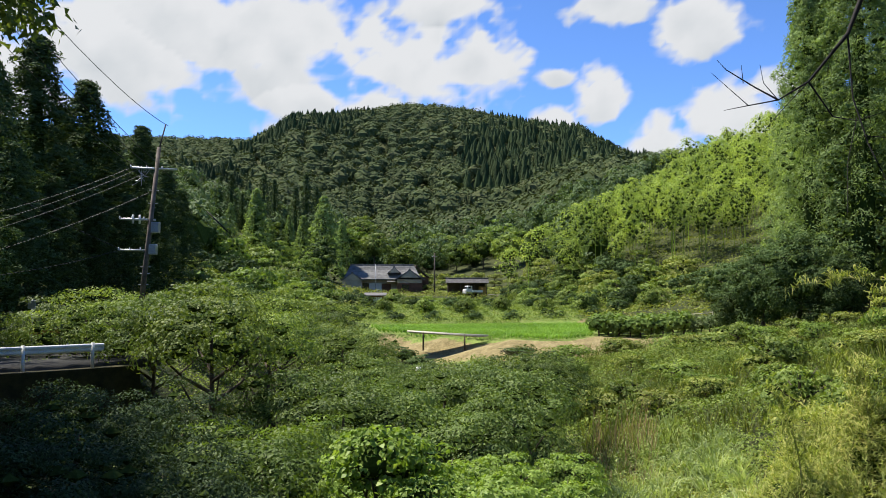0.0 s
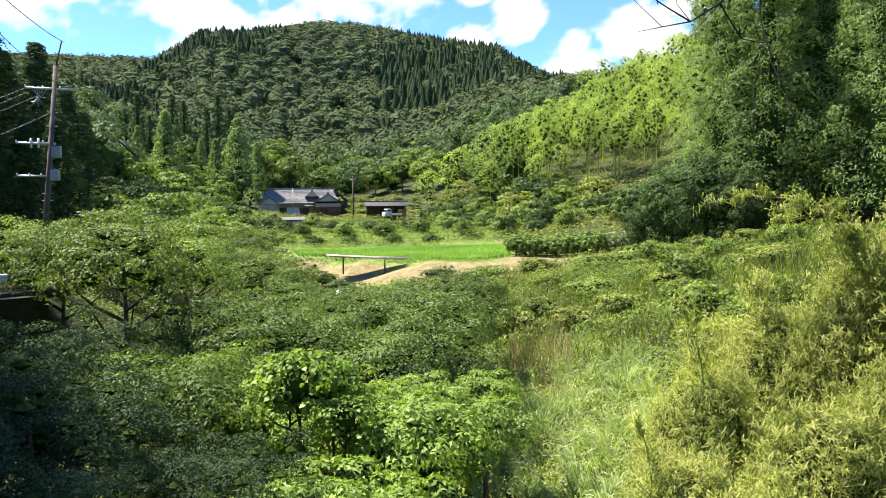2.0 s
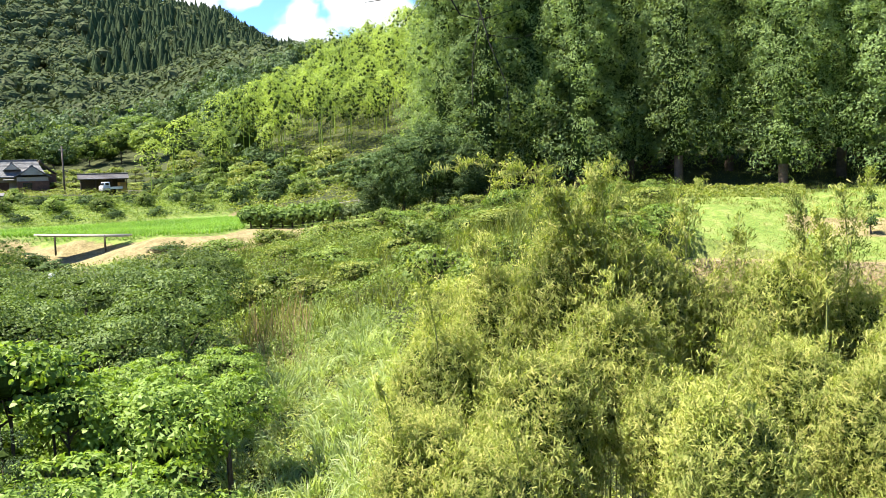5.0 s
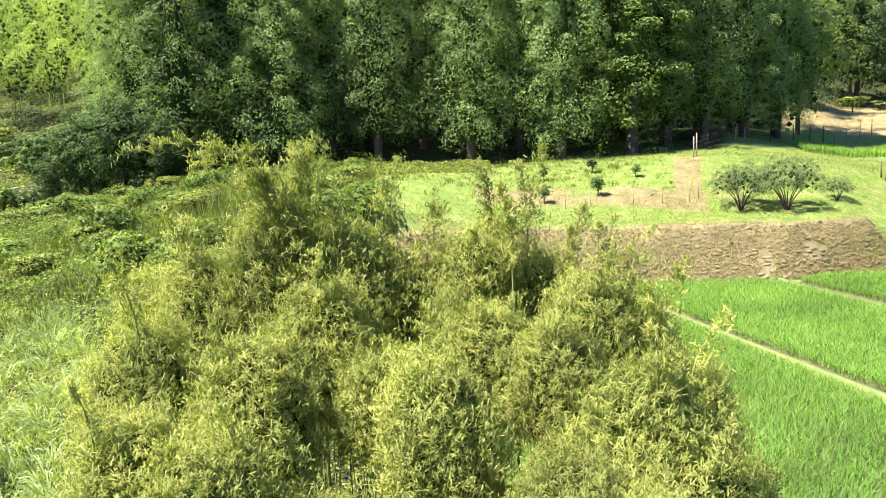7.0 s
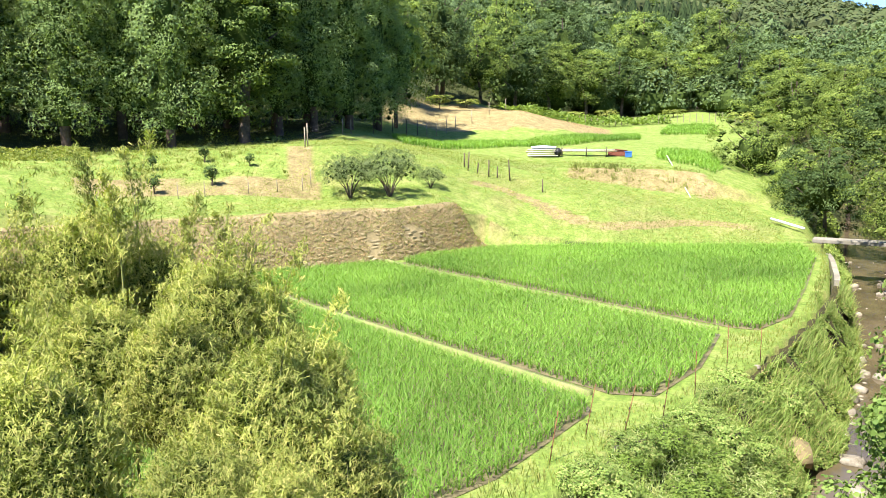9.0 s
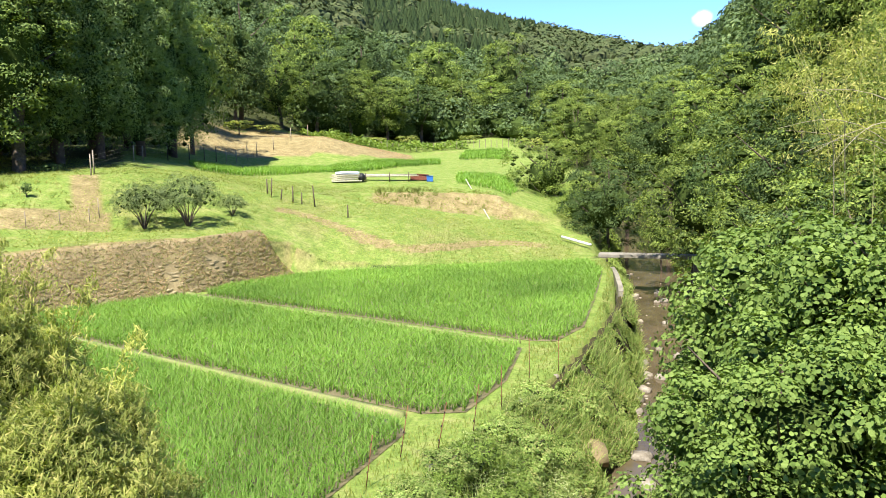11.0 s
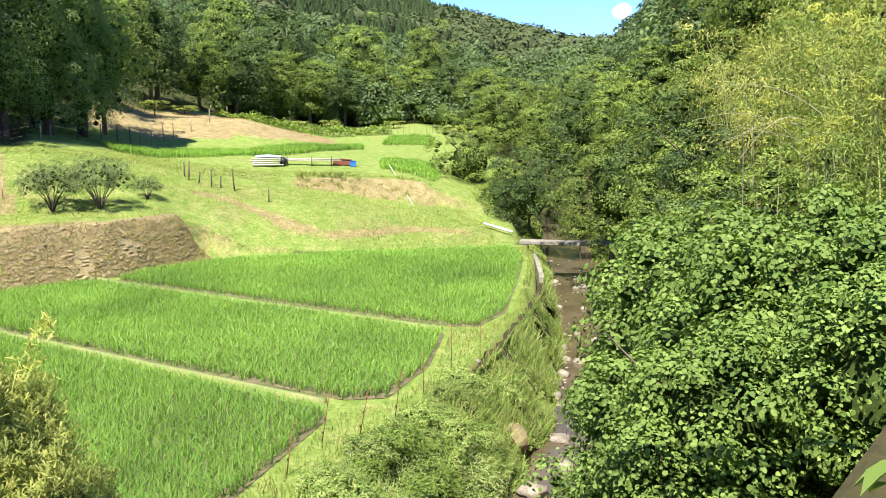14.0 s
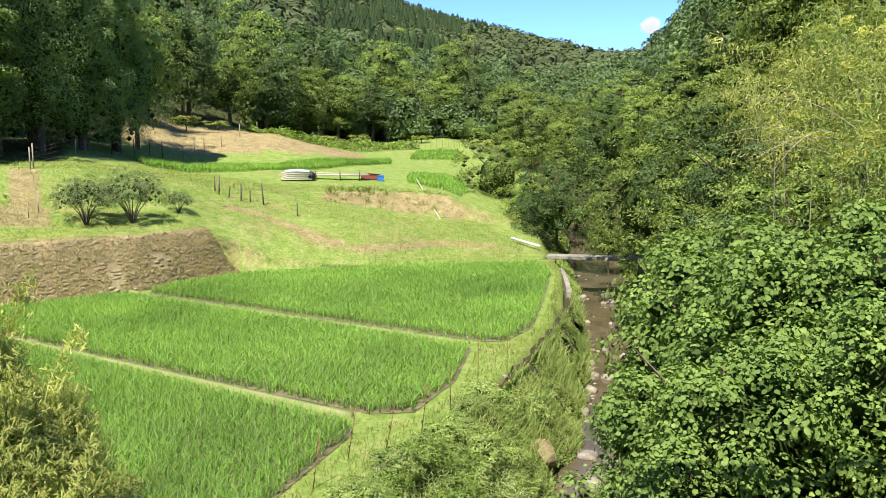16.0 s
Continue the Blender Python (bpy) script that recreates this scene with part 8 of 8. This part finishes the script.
def road_and_rail():
    road = [atan_point(-22.5, 31.5, 0)[:2], atan_point(-26, 30, 0)[:2], atan_point(-29.5, 29.5, 0)[:2], (-20, 24), (-26, 20), (-34, 14)]
    line = dense(road, 0.6)
    ribbon("road", line, 2.6, 5.2, M_ASPHALT, label="grey asphalt road above a retaining wall", category="road", thick=0.3)
    # retaining wall under the road edge
    edge = [atan_point(-20.6, 27.6, 0)[:2], atan_point(-23.3, 26.8, 0)[:2], atan_point(-26, 26.3, 0)[:2], atan_point(-29.5, 26.0, 0)[:2], atan_point(-33, 26, 0)[:2], atan_point(-37, 26.4, 0)[:2]]
    e = dense(edge, 0.5)
    t = unit(np.gradient(e, axis=0))
    n = np.column_stack([-t[:, 1], t[:, 0]])
    n = n * np.sign((n * -e).sum(1, keepdims=True))
    k = len(e)
    rings = [np.column_stack([e + n * a, np.full(k, z)]) for a, z in ((-0.5, 5.1), (0.0, 5.1), (0.45, 0.5), (-0.5, 0.5))]
    i = np.arange(k - 1)
    f = np.concatenate([np.stack([i + a * k, i + a * k + 1, i + (a + 1) * k + 1, i + (a + 1) * k], 1) for a in range(3)])
    tagged(hang("wall_road", mesh_from("wall_road", np.concatenate(rings), [f, np.array([[0, k, 2 * k, 3 * k], [k - 1, 2 * k - 1, 3 * k - 1, 4 * k - 1]])], [M_MOSS_SHADED])), "dark mossy retaining wall under the road", "wall", kind="structure")

    def guard(points, z, mat, label, posts=True):
        g = tagged(new("guardrail"), label, "guardrail", "guardrails")
        p = dense(points, 0.25)
        tt = unit(np.gradient(p, axis=0))
        nn = np.column_stack([-tt[:, 1], tt[:, 0]])
        nn = nn * np.sign((nn * -p).sum(1, keepdims=True))
        prof = [(0.0, -0.13), (0.05, -0.1), (0.05, -0.04), (0.015, 0.0), (0.05, 0.04), (0.05, 0.1), (0.0, 0.13), (-0.02, 0.13), (-0.02, -0.13)]
        rings = [np.column_stack([p + nn * a, np.full(len(p), z + b)]) for a, b in prof]
        kk, m = len(p), len(prof)
        j = np.arange(kk - 1)
        ff = np.concatenate([np.stack([j + a * kk, j + a * kk + 1, j + ((a + 1) % m) * kk + 1, j + ((a + 1) % m) * kk], 1) for a in range(m)])
        hang("beam", mesh_from("beam", np.concatenate(rings), ff, [mat], True), g)
        if posts:
            for q in range(2, kk, 8):
                c = p[q] + nn[q] * 0.02
                rod((c[0], c[1], 4.95), (c[0], c[1], z + 0.16), 0.055, None, 8, "post", M_WHITE, g)

    guard([atan_point(-23.1, 27.3, 0)[:2], atan_point(-26, 26.8, 0)[:2], atan_point(-29.5, 26.4, 0)[:2], atan_point(-35, 26.4, 0)[:2]], 5.72, M_WHITE, "white steel guardrail along the road edge")
    guard([atan_point(-24.8, 33.2, 0)[:2], atan_point(-26.5, 33.6, 0)[:2], atan_point(-28.6, 34.5, 0)[:2]], 5.95, M_ORANGE, "weathered yellowish guardrail on the far side of the road")
    s = tagged(new("road_sign"), "small marker on a slim post beside the road", "sign")
    x, y, _ = atan_point(-27.7, 33, 0)
    rod((x, y, 4.9), (x, y, 7.2), 0.03, None, 6, "post", M_STEEL, s)
    part("plate", box(bmesh.new(), (0.3, 0.02, 0.3), (x, y - 0.04, 7.0), bevel=0.004), M_STEEL, s)


road_and_rail()


def lookout():
    """The deck that the walker stands on, behind and beside the eye."""
    d = Vector((math.sin(radians(134)), math.cos(radians(134)), 0))
    nrm = Vector((d.y, -d.x, 0))
    turn = Matrix.Rotation(math.atan2(d.y, d.x), 4, "Z")
    bm = bmesh.new()
    box(bm, (30, 5.0, 0.4), nrm * 2.75 + Vector((0, 0, 5.75)), turn, bevel=0.03)
    tagged(part("bridge_deck", bm, M_ASPHALT), "asphalt road bridge over the stream", "bridge", kind="structure")
    bm = bmesh.new()
    a = Vector((3.16, -1.92, 0))
    box(bm, (9.0, 1.5, 0.45), a + d * 3.4 + nrm * 0.75 + Vector((0, 0, 5.62)), turn, bevel=0.06)
    tagged(part("bridge_kerb", bm, M_MOSS_SHADED), "mossy concrete kerb along the bridge", "kerb", kind="structure")


lookout()


def overhanging():
    """Bare dark branches that hang into the view beside the bridge, and a leafy bough."""
    rng = np.random.default_rng(103)
    t = tagged(new("bare_branch"), "dark bare tree branches reaching in from the side", "branch")

    def P(az, el, d):
        return np.array(atan_point(az, d, el))

    main = [P(33.5, 26, 7.4), P(29.5, 20.5, 7.2), P(27.8, 16.5, 7.0), P(25.4, 13.8, 6.8), P(23.5, 12.8, 6.6), P(21.6, 12.6, 6.5), P(20.0, 12.4, 6.4)]
    hang("bough", mesh_from("bough", *tube(main, [0.036, 0.028, 0.018, 0.010, 0.006, 0.004, 0.002], 6), [M_DARKTWIG], True), t)
    twigs = [[main[3], P(24.0, 12.4, 6.7), P(22.6, 10.9, 6.5)], [main[4], P(22.0, 13.8, 6.5), P(20.2, 15.1, 6.4), P(19.6, 15.8, 6.4)], [main[5], P(20.6, 13.6, 6.4), P(19.2, 15.0, 6.3)], [main[4], P(22.6, 14.0, 6.6), P(22.4, 15.2, 6.6)], [P(21.3, 14.1, 6.4), P(21.2, 15.3, 6.4)], [main[2], P(28.0, 12.5, 7.0), P(28.8, 9.5, 6.9), P(30.0, 6.5, 6.8), P(30.2, 3.5, 6.8)],
             [P(28.2, 11.2, 7.0), P(27.6, 8.4, 6.9), P(27.5, 5.0, 6.8)], [main[1], P(30.4, 17.0, 7.0), P(31.6, 13.5, 7.0)], [main[3], P(26.8, 11.4, 6.9), P(28.2, 11.0, 6.9), P(30.6, 11.6, 7.0)], [main[2], P(26.8, 15.5, 6.9), P(26.5, 14.0, 6.9)], [P(28.6, 10.0, 6.9), P(30.8, 9.6, 7.0), P(32, 9.9, 7.0)]]
    for i, w in enumerate(twigs):
        r = 0.008 if len(w) > 3 else 0.004
        hang("twig", mesh_from("twig", *tube(w, np.linspace(r, 0.0018, len(w)), 5), [M_DARKTWIG], True), t)
    hang("trunk", mesh_from("trunk", *tube([P(33.5, 26, 7.4), (4.2, 3.0, 13.0), (3.0, -2.5, 13.5), (2.6, -6.2, 11.0), (2.4, -7.0, 5.0)], [0.05, 0.07, 0.09, 0.13, 0.2], 8), [M_DARKTWIG], True), t)
    b = tagged(new("leafy_bough"), "leafy bough with small green leaves overhead", "branch")
    spine = [P(-36, 30, 7.5), P(-31, 22, 7.2), P(-28.5, 18.5, 7.0), P(-26.5, 17.0, 6.9)]
    hang("bough", mesh_from("bough", *tube(spine, [0.05, 0.03, 0.015, 0.004], 6), [M_DARKTWIG], True), b)
    c = np.concatenate([np.column_stack([rng.uniform(-32, -26.2, 110), rng.uniform(15.0, 22, 110)])])
    c = c[(c[:, 1] > 14 + (c[:, 0] + 31) * 0.75) & (rng.uniform(0, 1, len(c)) < np.clip((-25.3 - c[:, 0]) / 3.5, 0.15, 1))]
    pts = np.array([P(a, e, rng.uniform(6.6, 7.6)) for a, e in c])
    h = Heap()
    puffs(h, pts, rng.uniform(0.08, 0.2, len(pts)), np.tile([0.3, -0.5, 0.0], (len(pts), 1)), 16, 0.075, 0.045, rng, 0.8, 0.2, 0.2, 0)
    hang("leaves", h.mesh("leaves", [M_BROAD]), b)
    plant = tagged(new("kerb_plant"), "young plant with long glossy leaves on the bridge kerb", "plant")
    o = np.array(atan_point(125.6, 3.4, -22.5))
    for i in range(7):
        an = i * 0.9
        v, f = leaves6(np.array([o + np.array([math.cos(an) * 0.09, math.sin(an) * 0.09, 0.05 * (i % 3)])]), np.array([[math.cos(an) * 0.5, math.sin(an) * 0.5, 1.0]]), 0.17, 0.06, rng, 0.25, axis=np.array([[math.cos(an), math.sin(an), 0.15]]) * 5, free=0.1)
        hang("leaf", mesh_from("leaf", v, f, [M_KUDZU]), plant)
    rod(o + np.array([0, 0, -0.4]), o + np.array([0, 0, 0.1]), 0.012, 0.006, 5, "stem", M_CULM, plant)


overhanging()

# ---- the dry-stone terrace wall, stone by stone ----
WALL_LINE = [(25.5, 36.5), (28, 33), (33.2, 25.6), (36, 20.7), (41, 14), (44, 11.9), (46.7, 10.6)]


def terrace_wall():
    rng = np.random.default_rng(111)
    p = dense(WALL_LINE, 0.5)
    t = unit(np.gradient(p, axis=0))
    n = np.column_stack([t[:, 1], -t[:, 0]])
    n = n * np.sign((n * -p).sum(1, keepdims=True))
    k = len(p)
    run = np.linspace(0, 1, k)
    high = 2.72 * (1 - np.clip((run - 0.95) / 0.05, 0, 1) * 0.9)
    rings = [np.column_stack([p + n * a[0], high * a[1] + a[2]]) for a in ((-2.0, 1.0, 0.03), (-0.7, 1.0, 0.05), (-0.12, 0.5, 0), (0.5, 0.0, -0.1))]
    i = np.arange(k - 1)
    f = np.concatenate([np.stack([i + a * k, i + a * k + 1, i + (a + 1) * k + 1, i + (a + 1) * k], 1) for a in range(3)])
    wall = tagged(hang("wall_terrace", mesh_from("wall_terrace", np.concatenate(rings), f, [M_WALLEARTH], True)), "old dry-stone terrace wall overgrown with dry grass", "wall", kind="structure")
    kinds = []
    for j in range(6):
        v, g = blob((0, 0, 0), (0.5, 0.34, 0.42), rng, 0.2, 2)
        v = np.sign(v) * np.abs(v) ** 0.75 * 0.8
        kinds.append(mesh_from("stone", v, g, [M_WALLSTONE]))
    d = np.concatenate([[0], np.cumsum(np.linalg.norm(np.diff(p, axis=0), axis=1))])
    total, made, rest = d[-1], 0, Heap()
    spots = []
    for row in range(11):
        u = rng.uniform(0, 0.4)
        while u < total:
            spots.append((u, (row + 0.5) / 11 + rng.normal() * 0.025))
            u += rng.uniform(0.24, 0.6)
    for u, h in spots:
        if rng.uniform() < 0.15:
            continue
        x, y = np.interp(u, d, p[:, 0]), np.interp(u, d, p[:, 1])
        nx, ny = np.interp(u, d, n[:, 0]), np.interp(u, d, n[:, 1])
        hh = np.interp(u, d, high)
        off = 0.465 - 1.2 * h
        m = Matrix.Translation((x + nx * off, y + ny * off, hh * h)) @ Matrix.Rotation(math.atan2(ny, nx) + math.pi / 2 + rng.normal() * 0.15, 4, "Z") @ Matrix.Rotation(rng.normal() * 0.25, 4, "Y") @ Matrix.Diagonal((rng.uniform(0.24, 0.55), rng.uniform(0.10, 0.19), rng.uniform(0.13, 0.28), 1))
        if 14 < u < 34 and made < 290 and rng.uniform() < 0.72:
            ob = hang("stone", kinds[made % 6], wall)
            ob.matrix_local = m
            made += 1
        else:
            q = kinds[0]
            v = np.array([m @ w.co for w in q.vertices])
            rest.add(v, np.array([list(pl.vertices) for pl in q.polygons]))
    if rest.n:
        tagged(hang("stones", rest.mesh("stones", [M_WALLSTONE]), wall), kind="stuff")
    # dry grass and small weeds rooted in the joints
    c = 38000
    u, h = rng.uniform(0, total, c), rng.uniform(0, 1.02, c)
    x, y, nx, ny, hh = (np.interp(u, d, a) for a in (p[:, 0], p[:, 1], n[:, 0], n[:, 1], high))
    keep = fbm(u, h * 3, 1.3, 12, 3) > 0.3
    b = np.column_stack([x + nx * (0.52 - 1.2 * h), y + ny * (0.52 - 1.2 * h), hh * h])[keep]
    L = rng.uniform(0.04, 0.12, len(b))
    tip = b + np.column_stack([nx[keep] * L * 0.6, ny[keep] * L * 0.6, L * rng.uniform(-0.6, 0.5, len(b))]) + rng.normal(size=b.shape) * 0.06
    green = rng.uniform(0, 1, len(b)) < 0.42
    for sel, mat, label in ((~green, M_DRY, "dry grass hanging from the terrace wall"), (green, M_WEED, "green weeds growing on the terrace wall")):
        v, f = blades(b[sel], tip[sel], np.full(sel.sum(), 0.024), rng)
        tagged(hang("wall_grass", mesh_from("wall_grass", v, f, [mat])), label, "grass", kind="stuff")


terrace_wall()
